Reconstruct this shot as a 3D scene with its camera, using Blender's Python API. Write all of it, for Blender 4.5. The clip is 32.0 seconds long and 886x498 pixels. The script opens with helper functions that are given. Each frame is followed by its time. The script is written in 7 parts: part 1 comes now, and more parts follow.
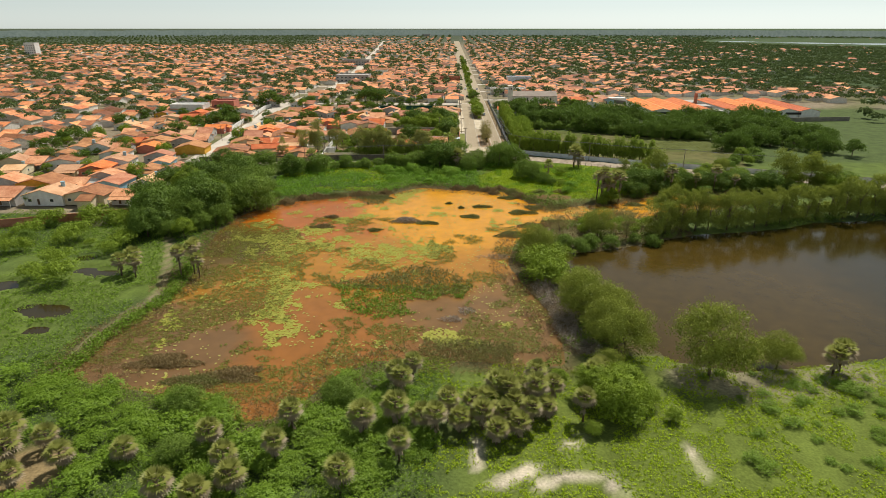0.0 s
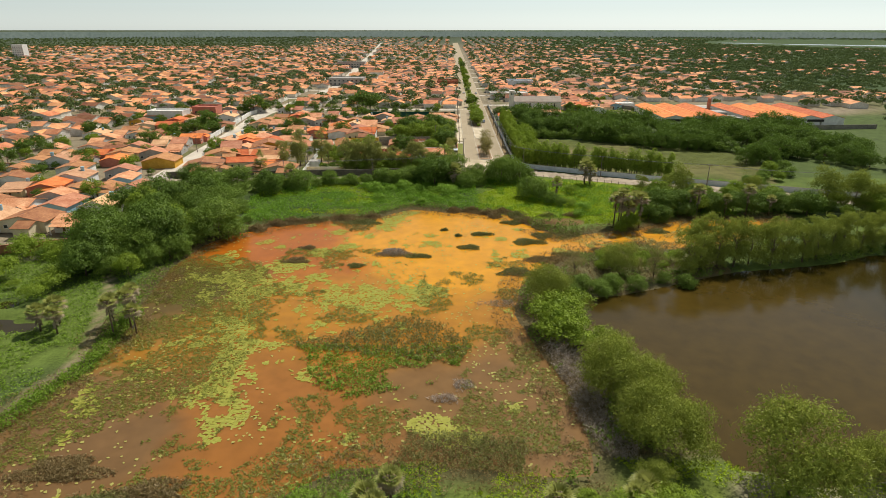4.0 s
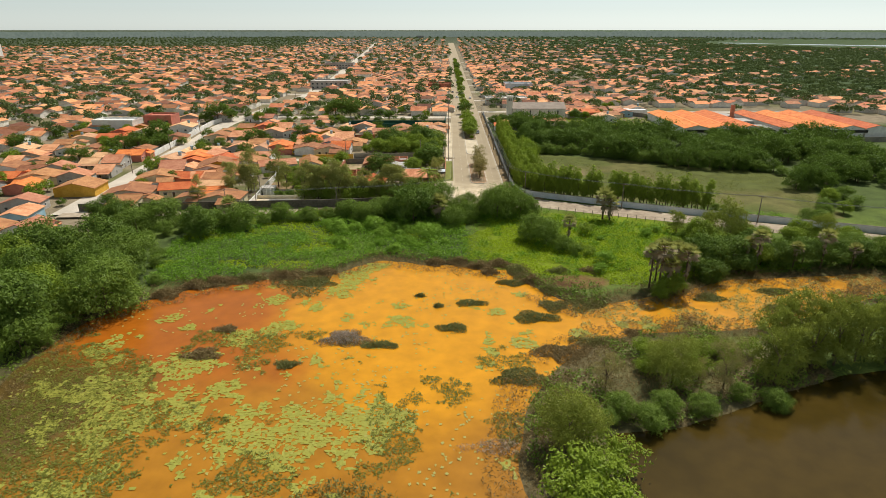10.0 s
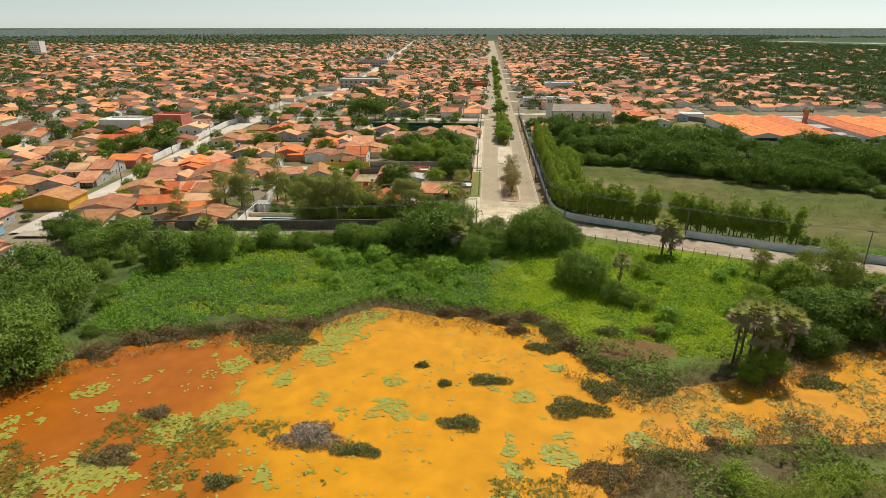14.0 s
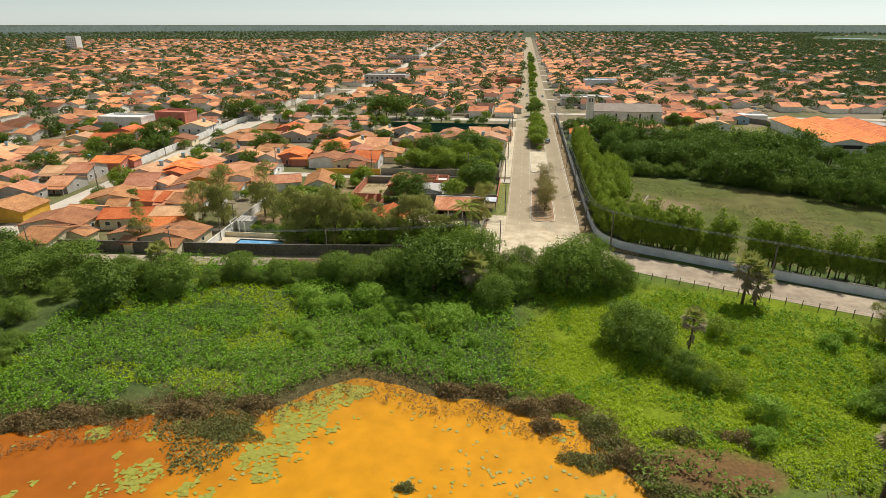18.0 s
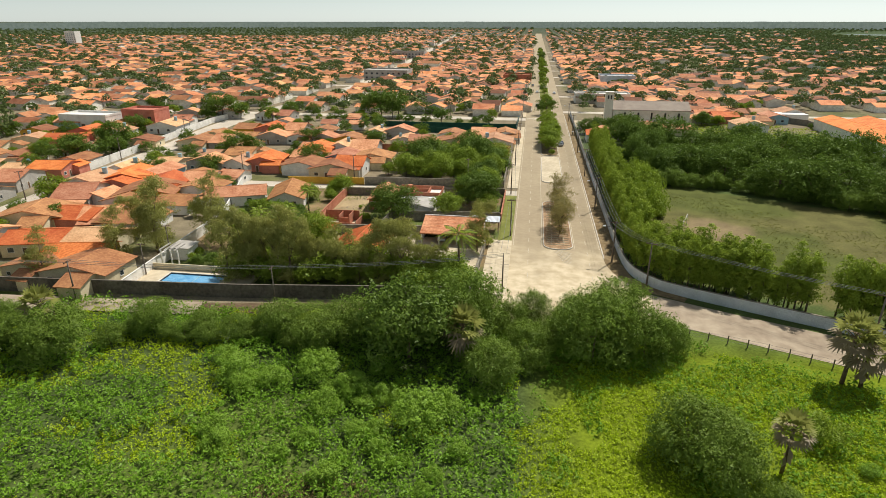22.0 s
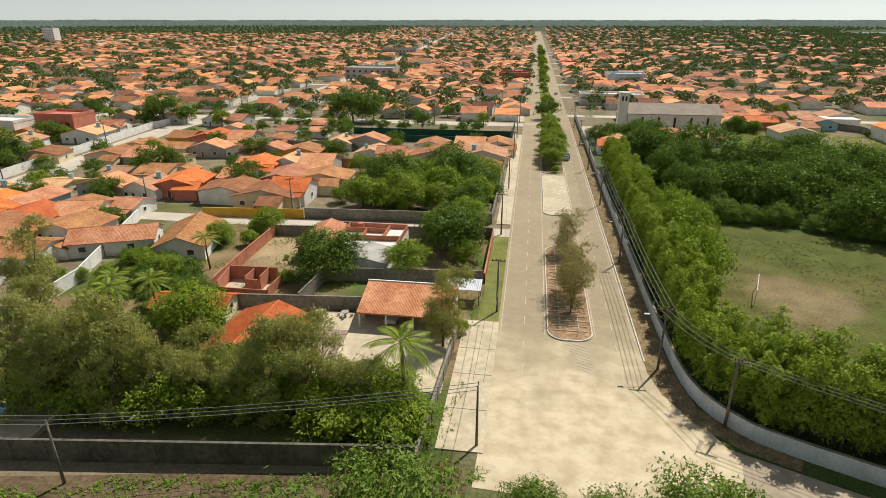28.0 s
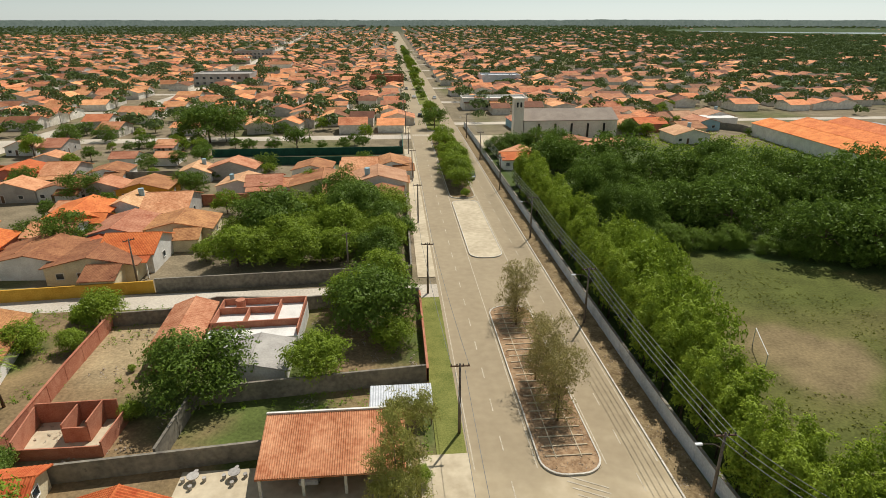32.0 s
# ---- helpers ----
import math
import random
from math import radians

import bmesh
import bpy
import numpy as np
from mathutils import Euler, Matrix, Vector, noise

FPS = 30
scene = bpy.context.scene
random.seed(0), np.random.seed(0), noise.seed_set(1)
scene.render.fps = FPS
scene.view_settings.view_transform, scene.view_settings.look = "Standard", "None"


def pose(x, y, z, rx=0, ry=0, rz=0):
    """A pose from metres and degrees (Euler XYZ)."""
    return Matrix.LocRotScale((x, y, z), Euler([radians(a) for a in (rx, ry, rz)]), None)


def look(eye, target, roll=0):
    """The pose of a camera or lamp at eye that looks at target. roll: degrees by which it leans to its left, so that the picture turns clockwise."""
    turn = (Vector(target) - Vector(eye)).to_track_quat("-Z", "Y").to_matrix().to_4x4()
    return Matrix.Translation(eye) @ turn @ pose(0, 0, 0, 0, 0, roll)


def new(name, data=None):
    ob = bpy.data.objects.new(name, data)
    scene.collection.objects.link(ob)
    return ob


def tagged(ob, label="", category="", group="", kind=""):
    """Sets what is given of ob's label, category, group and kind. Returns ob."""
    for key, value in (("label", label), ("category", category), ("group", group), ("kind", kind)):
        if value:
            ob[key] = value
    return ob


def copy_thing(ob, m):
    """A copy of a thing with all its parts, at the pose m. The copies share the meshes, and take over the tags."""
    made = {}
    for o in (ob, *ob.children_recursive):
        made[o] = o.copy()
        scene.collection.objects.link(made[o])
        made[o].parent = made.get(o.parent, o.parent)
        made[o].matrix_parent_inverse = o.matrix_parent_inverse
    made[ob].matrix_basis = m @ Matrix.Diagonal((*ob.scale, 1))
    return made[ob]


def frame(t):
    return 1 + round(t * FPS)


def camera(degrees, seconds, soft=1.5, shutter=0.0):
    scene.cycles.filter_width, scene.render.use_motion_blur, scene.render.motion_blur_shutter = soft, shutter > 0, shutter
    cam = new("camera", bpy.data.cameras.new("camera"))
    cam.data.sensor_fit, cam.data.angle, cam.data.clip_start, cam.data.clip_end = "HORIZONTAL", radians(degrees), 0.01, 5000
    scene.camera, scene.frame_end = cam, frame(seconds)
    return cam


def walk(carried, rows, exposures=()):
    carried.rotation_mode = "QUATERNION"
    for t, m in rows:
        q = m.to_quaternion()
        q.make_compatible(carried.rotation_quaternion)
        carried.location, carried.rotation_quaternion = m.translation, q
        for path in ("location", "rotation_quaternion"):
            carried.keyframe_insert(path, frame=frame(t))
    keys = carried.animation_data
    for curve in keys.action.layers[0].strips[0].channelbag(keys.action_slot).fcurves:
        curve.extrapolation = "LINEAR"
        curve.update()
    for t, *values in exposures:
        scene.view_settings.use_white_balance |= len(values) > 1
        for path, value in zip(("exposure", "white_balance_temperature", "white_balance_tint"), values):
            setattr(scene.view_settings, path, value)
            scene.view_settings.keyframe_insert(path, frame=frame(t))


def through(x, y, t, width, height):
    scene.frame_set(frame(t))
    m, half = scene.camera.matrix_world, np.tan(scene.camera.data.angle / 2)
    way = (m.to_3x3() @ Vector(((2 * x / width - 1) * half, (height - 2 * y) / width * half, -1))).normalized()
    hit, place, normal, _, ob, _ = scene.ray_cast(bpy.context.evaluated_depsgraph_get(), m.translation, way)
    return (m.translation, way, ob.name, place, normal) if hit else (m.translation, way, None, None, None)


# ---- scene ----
cam = camera(74.4, 32.0, soft=0.85)
PATH = [
    (0, pose(-8.30, -0.62, 56.12, 68.975, 0, 0.828)),
    (1, pose(-8.03, 5.66, 55.95, 69.007, 0, 0.803)),
    (2, pose(-7.80, 12.44, 55.83, 69.040, 0, 0.780)),
    (3, pose(-7.58, 19.61, 55.73, 69.072, 0, 0.756)),
    (4, pose(-7.30, 27.12, 55.63, 69.109, 0, 0.731)),
    (5, pose(-6.93, 34.87, 55.51, 69.145, 0, 0.704)),
    (6, pose(-6.40, 42.82, 55.34, 69.169, 0, 0.674)),
    (7, pose(-5.72, 50.91, 55.12, 69.172, 0, 0.639)),
    (8, pose(-4.94, 59.10, 54.84, 69.161, 0, 0.601)),
    (9, pose(-4.10, 67.34, 54.48, 69.145, 0, 0.570)),
    (10, pose(-3.15, 75.61, 54.04, 69.123, 0, 0.436)),
    (11, pose(-2.10, 83.89, 53.52, 69.095, 0, 0.264)),
    (12, pose(-1.08, 92.14, 52.91, 69.061, 0, 0.320)),
    (12.5, pose(-0.61, 96.26, 52.58, 69.043, 0, 0.518)),
    (13, pose(-0.20, 100.37, 52.22, 69.024, 0, 0.829)),
    (13.5, pose(0.18, 104.46, 51.85, 69.004, 0, 2.433)),
    (14, pose(0.54, 108.55, 51.46, 68.983, 0, 4.238)),
    (14.5, pose(0.88, 112.62, 51.05, 68.962, 0, 5.625)),
    (15, pose(1.19, 116.68, 50.62, 68.939, 0, 6.338)),
    (15.5, pose(1.46, 120.72, 50.18, 68.915, 0, 6.698)),
    (16, pose(1.70, 124.75, 49.72, 68.889, 0, 7.012)),
    (16.5, pose(1.88, 128.77, 49.25, 68.861, 0, 7.205)),
    (17, pose(2.00, 132.77, 48.77, 68.830, 0, 7.306)),
    (17.5, pose(2.05, 136.75, 48.28, 68.796, 0, 7.406)),
    (18, pose(2.05, 140.73, 47.78, 68.758, 0, 7.658)),
    (18.5, pose(2.02, 144.68, 47.28, 68.720, 0, 8.112)),
    (19, pose(2.00, 148.62, 46.77, 68.686, 0, 8.465)),
    (19.5, pose(1.99, 152.55, 46.25, 68.654, 0, 8.564)),
    (20, pose(1.96, 156.46, 45.74, 68.624, 0, 8.624)),
    (21, pose(1.90, 164.24, 44.71, 68.569, 0, 8.628)),
    (22, pose(1.86, 171.95, 43.71, 68.525, 0, 8.556)),
    (23, pose(1.90, 179.61, 42.75, 68.493, 0, 8.504)),
    (24, pose(2.06, 187.20, 41.84, 68.478, 0, 8.488)),
    (25, pose(2.20, 194.71, 41.02, 68.469, 0, 8.466)),
    (26, pose(2.39, 202.13, 40.29, 68.461, 0, 8.453)),
    (27, pose(2.50, 209.46, 39.68, 68.455, 0, 8.460)),
    (28, pose(2.00, 216.67, 39.21, 68.445, 0, 8.501)),
    (28.5, pose(1.46, 220.22, 39.03, 68.435, 0, 8.566)),
    (29, pose(0.81, 223.73, 38.90, 68.421, 0, 8.450)),
    (29.5, pose(-0.00, 227.19, 38.81, 68.405, 0, 7.538)),
    (30, pose(-0.99, 230.61, 38.76, 68.393, 0, 5.399)),
    (30.5, pose(-2.18, 233.98, 38.77, 68.389, 0, 2.680)),
    (31, pose(-3.60, 237.29, 38.83, 68.397, 0, 0.155)),
    (31.5, pose(-5.30, 240.53, 38.95, 68.419, 0, -2.320)),
    (32, pose(-7.10, 243.70, 39.12, 68.445, 0, -4.838)),
]
walk(cam, PATH, ((0, 0.06), (12, 0.02), (20, 0.06), (25, 0.10), (28, -0.02), (32, -0.13)))

# ---------------------------------------------------------------- light
SUN = Vector((0.31, 0.48, 0.83)).normalized()
world = bpy.data.worlds.new("sky")
scene.world = world
world.use_nodes = True
wn, wl = world.node_tree.nodes, world.node_tree.links
wn.clear()
sky = wn.new("ShaderNodeTexSky")
sky.sky_type = "NISHITA"
sky.sun_disc = False
sky.sun_elevation = math.asin(SUN.z)
sky.sun_rotation = math.atan2(SUN.x, SUN.y)
sky.air_density, sky.dust_density, sky.ozone_density = 1.0, 0.15, 1.0
bleach = wn.new("ShaderNodeHueSaturation")
bleach.inputs["Saturation"].default_value = 0.3
wb = wn.new("ShaderNodeBackground")
wb.inputs["Strength"].default_value = 0.09
wo = wn.new("ShaderNodeOutputWorld")
wl.new(sky.outputs[0], bleach.inputs["Color"])
cool = wn.new("ShaderNodeMix")
cool.data_type, cool.blend_type = "RGBA", "MULTIPLY"
cool.inputs["Factor"].default_value = 1.0
cool.inputs[7].default_value = (0.90, 1.0, 1.02, 1)
wl.new(bleach.outputs[0], cool.inputs[6])
wl.new(cool.outputs[2], wb.inputs["Color"])
wl.new(wb.outputs[0], wo.inputs["Surface"])
sun = new("sun", bpy.data.lights.new("sun", "SUN"))
sun.data.energy, sun.data.angle, sun.data.color = 4.7, radians(0.6), (1.0, 0.955, 0.88)
sun.matrix_world = look(SUN * 300, (0, 0, 0))

# ---------------------------------------------------------------- materials
def rgb(h, k=1.0):
    """sRGB hex to linear."""
    v = [int(h[i:i + 2], 16) / 255 for i in (0, 2, 4)]
    return tuple(k * (c / 12.92 if c < 0.04045 else ((c + 0.055) / 1.055) ** 2.4) for c in v) + (1.0,)


def mat(name, c1, c2, scale=0.6, fine=None, rough=0.85, bump=0.3, spec=0.3, metal=0.0, island=0.0, each=0.0, stain=None, attr=None):
    """A surface of two tones mixed at a coarse and a fine grain, with relief. island, each: tone shift by piece and by object."""
    m = bpy.data.materials.new(name)
    m.use_nodes = True
    n, l = m.node_tree.nodes, m.node_tree.links
    p = n["Principled BSDF"]
    p.inputs["Roughness"].default_value = rough
    p.inputs["Metallic"].default_value = metal
    p.inputs["Specular IOR Level"].default_value = spec
    geo = n.new("ShaderNodeNewGeometry")
    big, small = n.new("ShaderNodeTexNoise"), n.new("ShaderNodeTexNoise")
    for t, s, d in ((big, scale, 4), (small, fine or scale * 9, 3)):
        t.inputs["Scale"].default_value, t.inputs["Detail"].default_value = s, d
        l.new(geo.outputs["Position"], t.inputs["Vector"])
    mixf = n.new("ShaderNodeMath")
    mixf.operation = "MULTIPLY_ADD"
    mixf.inputs[1].default_value, mixf.inputs[2].default_value = 0.6, -0.05
    add = n.new("ShaderNodeMath")
    add.operation = "MULTIPLY_ADD"
    add.inputs[1].default_value = 0.6
    l.new(small.outputs["Fac"], mixf.inputs[0])
    l.new(big.outputs["Fac"], add.inputs[0])
    l.new(mixf.outputs[0], add.inputs[2])
    ramp = n.new("ShaderNodeValToRGB")
    ramp.color_ramp.elements[0].position, ramp.color_ramp.elements[1].position = 0.38, 0.74
    ramp.color_ramp.elements[0].color, ramp.color_ramp.elements[1].color = c1, c2
    if stain:
        e = ramp.color_ramp.elements.new(0.86)
        e.color = stain
    l.new(add.outputs[0], ramp.inputs["Fac"])
    col = ramp.outputs["Color"]
    if attr:
        a = n.new("ShaderNodeAttribute")
        a.attribute_name = attr
        mul = n.new("ShaderNodeMix")
        mul.data_type, mul.blend_type = "RGBA", "MULTIPLY"
        mul.inputs["Factor"].default_value = 1.0
        l.new(col, mul.inputs[6])
        l.new(a.outputs["Color"], mul.inputs[7])
        col = mul.outputs[2]
    if island or each:
        rnd = n.new("ShaderNodeObjectInfo").outputs["Random"] if each else geo.outputs["Random Per Island"]
        hs = n.new("ShaderNodeHueSaturation")
        val = n.new("ShaderNodeMapRange")
        k = each or island
        val.inputs["To Min"].default_value, val.inputs["To Max"].default_value = 1 - k, 1 + k
        hue = n.new("ShaderNodeMapRange")
        hue.inputs["To Min"].default_value, hue.inputs["To Max"].default_value = 0.5 - 0.03 * k, 0.5 + 0.03 * k
        l.new(rnd, val.inputs["Value"])
        l.new(rnd, hue.inputs["Value"])
        l.new(val.outputs[0], hs.inputs["Value"])
        l.new(hue.outputs[0], hs.inputs["Hue"])
        l.new(col, hs.inputs["Color"])
        col = hs.outputs[0]
    l.new(col, p.inputs["Base Color"])
    if bump:
        b = n.new("ShaderNodeBump")
        b.inputs["Strength"].default_value, b.inputs["Distance"].default_value = bump, 0.1
        l.new(small.outputs["Fac"], b.inputs["Height"])
        l.new(b.outputs[0], p.inputs["Normal"])
    return m


def foliage(name, c1, c2, c3, patch=0.25, through=0.27):
    """Leaves: tone by leaf, by plant and by patch, part of the light passing through."""
    m = bpy.data.materials.new(name)
    m.use_nodes = True
    n, l = m.node_tree.nodes, m.node_tree.links
    n.remove(n["Principled BSDF"])
    out = n["Material Output"]
    geo = n.new("ShaderNodeNewGeometry")
    noi = n.new("ShaderNodeTexNoise")
    noi.inputs["Scale"].default_value = patch
    l.new(geo.outputs["Position"], noi.inputs["Vector"])
    obj = n.new("ShaderNodeObjectInfo")
    s1, s2 = n.new("ShaderNodeMath"), n.new("ShaderNodeMath")
    s1.operation = s2.operation = "MULTIPLY_ADD"
    s1.inputs[1].default_value, s2.inputs[1].default_value = 0.56, 0.80
    l.new(geo.outputs["Random Per Island"], s1.inputs[0])
    l.new(noi.outputs["Fac"], s2.inputs[0])
    l.new(s1.outputs[0], s2.inputs[2])
    s3 = n.new("ShaderNodeMath")
    s3.operation = "MULTIPLY_ADD"
    s3.inputs[1].default_value = 0.34
    l.new(obj.outputs["Random"], s3.inputs[0])
    l.new(s2.outputs[0], s3.inputs[2])
    ramp = n.new("ShaderNodeValToRGB")
    ramp.color_ramp.elements[0].position, ramp.color_ramp.elements[1].position = 0.42, 1.06
    ramp.color_ramp.elements[0].color, ramp.color_ramp.elements[1].color = c1, c3
    ramp.color_ramp.elements.new(0.68).color = c2
    l.new(s3.outputs[0], ramp.inputs["Fac"])
    d, t, g, m1, m2 = (n.new("ShaderNodeBsdf" + k) for k in ("Diffuse", "Translucent", "Glossy", "Diffuse", "Diffuse"))
    n.remove(m1), n.remove(m2)
    m1, m2 = n.new("ShaderNodeMixShader"), n.new("ShaderNodeMixShader")
    m1.inputs[0].default_value, m2.inputs[0].default_value = through, 0.012
    g.inputs["Roughness"].default_value = 0.45
    l.new(ramp.outputs["Color"], d.inputs["Color"])
    l.new(ramp.outputs["Color"], t.inputs["Color"])
    l.new(d.outputs[0], m1.inputs[1])
    l.new(t.outputs[0], m1.inputs[2])
    l.new(m1.outputs[0], m2.inputs[1])
    l.new(g.outputs[0], m2.inputs[2])
    l.new(m2.outputs[0], out.inputs["Surface"])
    return m


def dusted(name, c1, c2, d1, d2, y0, y1):
    """Worn asphalt that goes over into drifted sand between y0 and y1, with a ragged edge and wheel-swept streaks."""
    m = mat(name, c1, c2, 0.1, 0.9, 0.92, 0.04, 0.2)
    n, l = m.node_tree.nodes, m.node_tree.links
    p = n["Principled BSDF"]
    old = p.inputs["Base Color"].links[0].from_socket
    geo = n.new("ShaderNodeNewGeometry")
    sep = n.new("ShaderNodeSeparateXYZ")
    l.new(geo.outputs["Position"], sep.inputs[0])
    noi, spot = n.new("ShaderNodeTexNoise"), n.new("ShaderNodeTexNoise")
    noi.inputs["Scale"].default_value, noi.inputs["Detail"].default_value = 0.16, 6
    spot.inputs["Scale"].default_value, spot.inputs["Detail"].default_value = 0.5, 7
    l.new(geo.outputs["Position"], noi.inputs["Vector"])
    l.new(geo.outputs["Position"], spot.inputs["Vector"])
    off = n.new("ShaderNodeMath")
    off.operation = "MULTIPLY_ADD"
    off.inputs[1].default_value = 34.0
    l.new(noi.outputs["Fac"], off.inputs[0])
    l.new(sep.outputs["Y"], off.inputs[2])
    mr = n.new("ShaderNodeMapRange")
    mr.interpolation_type = "SMOOTHSTEP"
    mr.inputs["From Min"].default_value, mr.inputs["From Max"].default_value = y1 + 17, y0 + 17
    l.new(off.outputs[0], mr.inputs["Value"])
    tint = n.new("ShaderNodeValToRGB")
    tint.color_ramp.elements[0].position, tint.color_ramp.elements[1].position = 0.35, 0.62
    tint.color_ramp.elements[0].color, tint.color_ramp.elements[1].color = d1, d2
    l.new(spot.outputs["Fac"], tint.inputs["Fac"])
    mx = n.new("ShaderNodeMix")
    mx.data_type = "RGBA"
    l.new(mr.outputs[0], mx.inputs["Factor"])
    l.new(old, mx.inputs[6])
    l.new(tint.outputs["Color"], mx.inputs[7])
    l.new(mx.outputs[2], p.inputs["Base Color"])
    return m


def water(name, tones, rough, ripple, bumpk):
    """Turbid water: tones are (colour, centre x, centre y, reach); the first is the rest of the sheet."""
    m = bpy.data.materials.new(name)
    m.use_nodes = True
    n, l = m.node_tree.nodes, m.node_tree.links
    p = n["Principled BSDF"]
    p.inputs["Roughness"].default_value = rough
    p.inputs["IOR"].default_value = 1.33
    p.inputs["Specular IOR Level"].default_value = 0.3
    geo = n.new("ShaderNodeNewGeometry")
    noi = n.new("ShaderNodeTexNoise")
    noi.inputs["Scale"].default_value, noi.inputs["Detail"].default_value = 0.045, 5
    l.new(geo.outputs["Position"], noi.inputs["Vector"])
    warp = n.new("ShaderNodeVectorMath")
    warp.operation = "MULTIPLY_ADD"
    warp.inputs[1].default_value = (34, 34, 0)
    l.new(noi.outputs["Color"], warp.inputs[0])
    l.new(geo.outputs["Position"], warp.inputs[2])
    col = None
    for c, cx, cy, reach in tones:
        if col is None:
            r = n.new("ShaderNodeRGB")
            r.outputs[0].default_value = c
            col = r.outputs[0]
            continue
        ds = n.new("ShaderNodeVectorMath")
        ds.operation = "DISTANCE"
        ds.inputs[1].default_value = (cx + 17, cy + 17, -1)
        l.new(warp.outputs[0], ds.inputs[0])
        mr = n.new("ShaderNodeMapRange")
        mr.interpolation_type = "SMOOTHSTEP"
        mr.inputs["From Min"].default_value, mr.inputs["From Max"].default_value = reach, reach * 0.45
        l.new(ds.outputs["Value"], mr.inputs["Value"])
        mx = n.new("ShaderNodeMix")
        mx.data_type = "RGBA"
        mx.inputs[7].default_value = c
        l.new(mr.outputs[0], mx.inputs["Factor"])
        l.new(col, mx.inputs[6])
        col = mx.outputs[2]
    fine = n.new("ShaderNodeTexNoise")
    fine.inputs["Scale"].default_value, fine.inputs["Detail"].default_value = 0.35, 6
    l.new(geo.outputs["Position"], fine.inputs["Vector"])
    hs = n.new("ShaderNodeHueSaturation")
    mv = n.new("ShaderNodeMapRange")
    mv.inputs["From Min"].default_value, mv.inputs["From Max"].default_value = 0.3, 0.7
    mv.inputs["To Min"].default_value, mv.inputs["To Max"].default_value = 0.86, 1.12
    l.new(fine.outputs["Fac"], mv.inputs["Value"])
    l.new(mv.outputs[0], hs.inputs["Value"])
    l.new(col, hs.inputs["Color"])
    l.new(hs.outputs[0], p.inputs["Base Color"])
    rp = n.new("ShaderNodeTexNoise")
    rp.inputs["Scale"].default_value, rp.inputs["Detail"].default_value = ripple, 3
    l.new(geo.outputs["Position"], rp.inputs["Vector"])
    b = n.new("ShaderNodeBump")
    b.inputs["Strength"].default_value, b.inputs["Distance"].default_value = bumpk, 0.05
    l.new(rp.outputs["Fac"], b.inputs["Height"])
    l.new(b.outputs[0], p.inputs["Normal"])
    return m


def tiled(name, c1, c2, pitch=0.22, each=0.25, island=0.0):
    """Clay roof tiles: ribs down the slope as relief, tone by roof, weathering in patches."""
    m = mat(name, c1, c2, 0.35, 2.4, 0.8, 0.0, 0.25, each=each, island=island, stain=tuple(0.55 * c for c in c1[:3]) + (1,))
    n, l = m.node_tree.nodes, m.node_tree.links
    tc = n.new("ShaderNodeTexCoord")
    w = n.new("ShaderNodeTexWave")
    w.bands_direction = "X"
    w.inputs["Scale"].default_value = 0.314 / pitch
    w.inputs["Distortion"].default_value, w.inputs["Detail"].default_value = 0.6, 2
    l.new(tc.outputs["Object"], w.inputs["Vector"])
    b = n.new("ShaderNodeBump")
    b.inputs["Strength"].default_value, b.inputs["Distance"].default_value = 0.5, 0.05
    l.new(w.outputs["Fac"], b.inputs["Height"])
    l.new(b.outputs[0], n["Principled BSDF"].inputs["Normal"])
    return m


ROOFS = [tiled("clay_tiles_" + k, rgb(a), rgb(b)) for k, a, b in (
    ("orange", "ae6a46", "dda27a"), ("pale", "b4825a", "dfb086"), ("old", "875436", "bb8458"), ("bright", "bc5a2a", "e4874a"))]
# Far tiles kept paler than near ones, some distance haze put into the colour
FARROOF = tiled("clay_tiles_far_hazed", rgb("bc7a4e"), rgb("f0bc90"), island=0.3, each=0)
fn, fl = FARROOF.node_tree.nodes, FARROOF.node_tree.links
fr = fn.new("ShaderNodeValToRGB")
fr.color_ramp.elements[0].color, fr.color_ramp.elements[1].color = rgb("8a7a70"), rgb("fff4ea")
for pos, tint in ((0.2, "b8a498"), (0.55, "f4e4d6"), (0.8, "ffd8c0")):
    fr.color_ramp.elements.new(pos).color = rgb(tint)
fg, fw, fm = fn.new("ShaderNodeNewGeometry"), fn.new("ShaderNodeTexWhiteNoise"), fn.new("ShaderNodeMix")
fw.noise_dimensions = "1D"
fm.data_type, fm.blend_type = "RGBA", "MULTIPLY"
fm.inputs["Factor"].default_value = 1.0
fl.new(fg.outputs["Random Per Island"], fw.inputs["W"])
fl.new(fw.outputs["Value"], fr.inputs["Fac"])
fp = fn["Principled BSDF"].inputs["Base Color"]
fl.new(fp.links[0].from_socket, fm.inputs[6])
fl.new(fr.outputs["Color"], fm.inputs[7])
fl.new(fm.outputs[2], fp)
WALLS = [mat("plaster_" + k, rgb(a), rgb(b), 0.5, 6, 0.9, 0.15, 0.2, stain=rgb(s)) for k, a, b, s in (
    ("white", "cfcac0", "efece4", "a49c8c"), ("cream", "c9b894", "e6d9b8", "9c8a68"), ("grey", "97918a", "bdb7ad", "6c665f"),
    ("ochre", "b98a2e", "d9ab4a", "8a6a2c"), ("pink", "b36a58", "d08a74", "8a5648"), ("blue", "7fa3b0", "a9c5cc", "6a8088"))]
FARWALL = mat("plaster_far", rgb("c6bcac"), rgb("f4ede0"), 0.05, 1, 0.9, 0, 0.2, island=0.25)
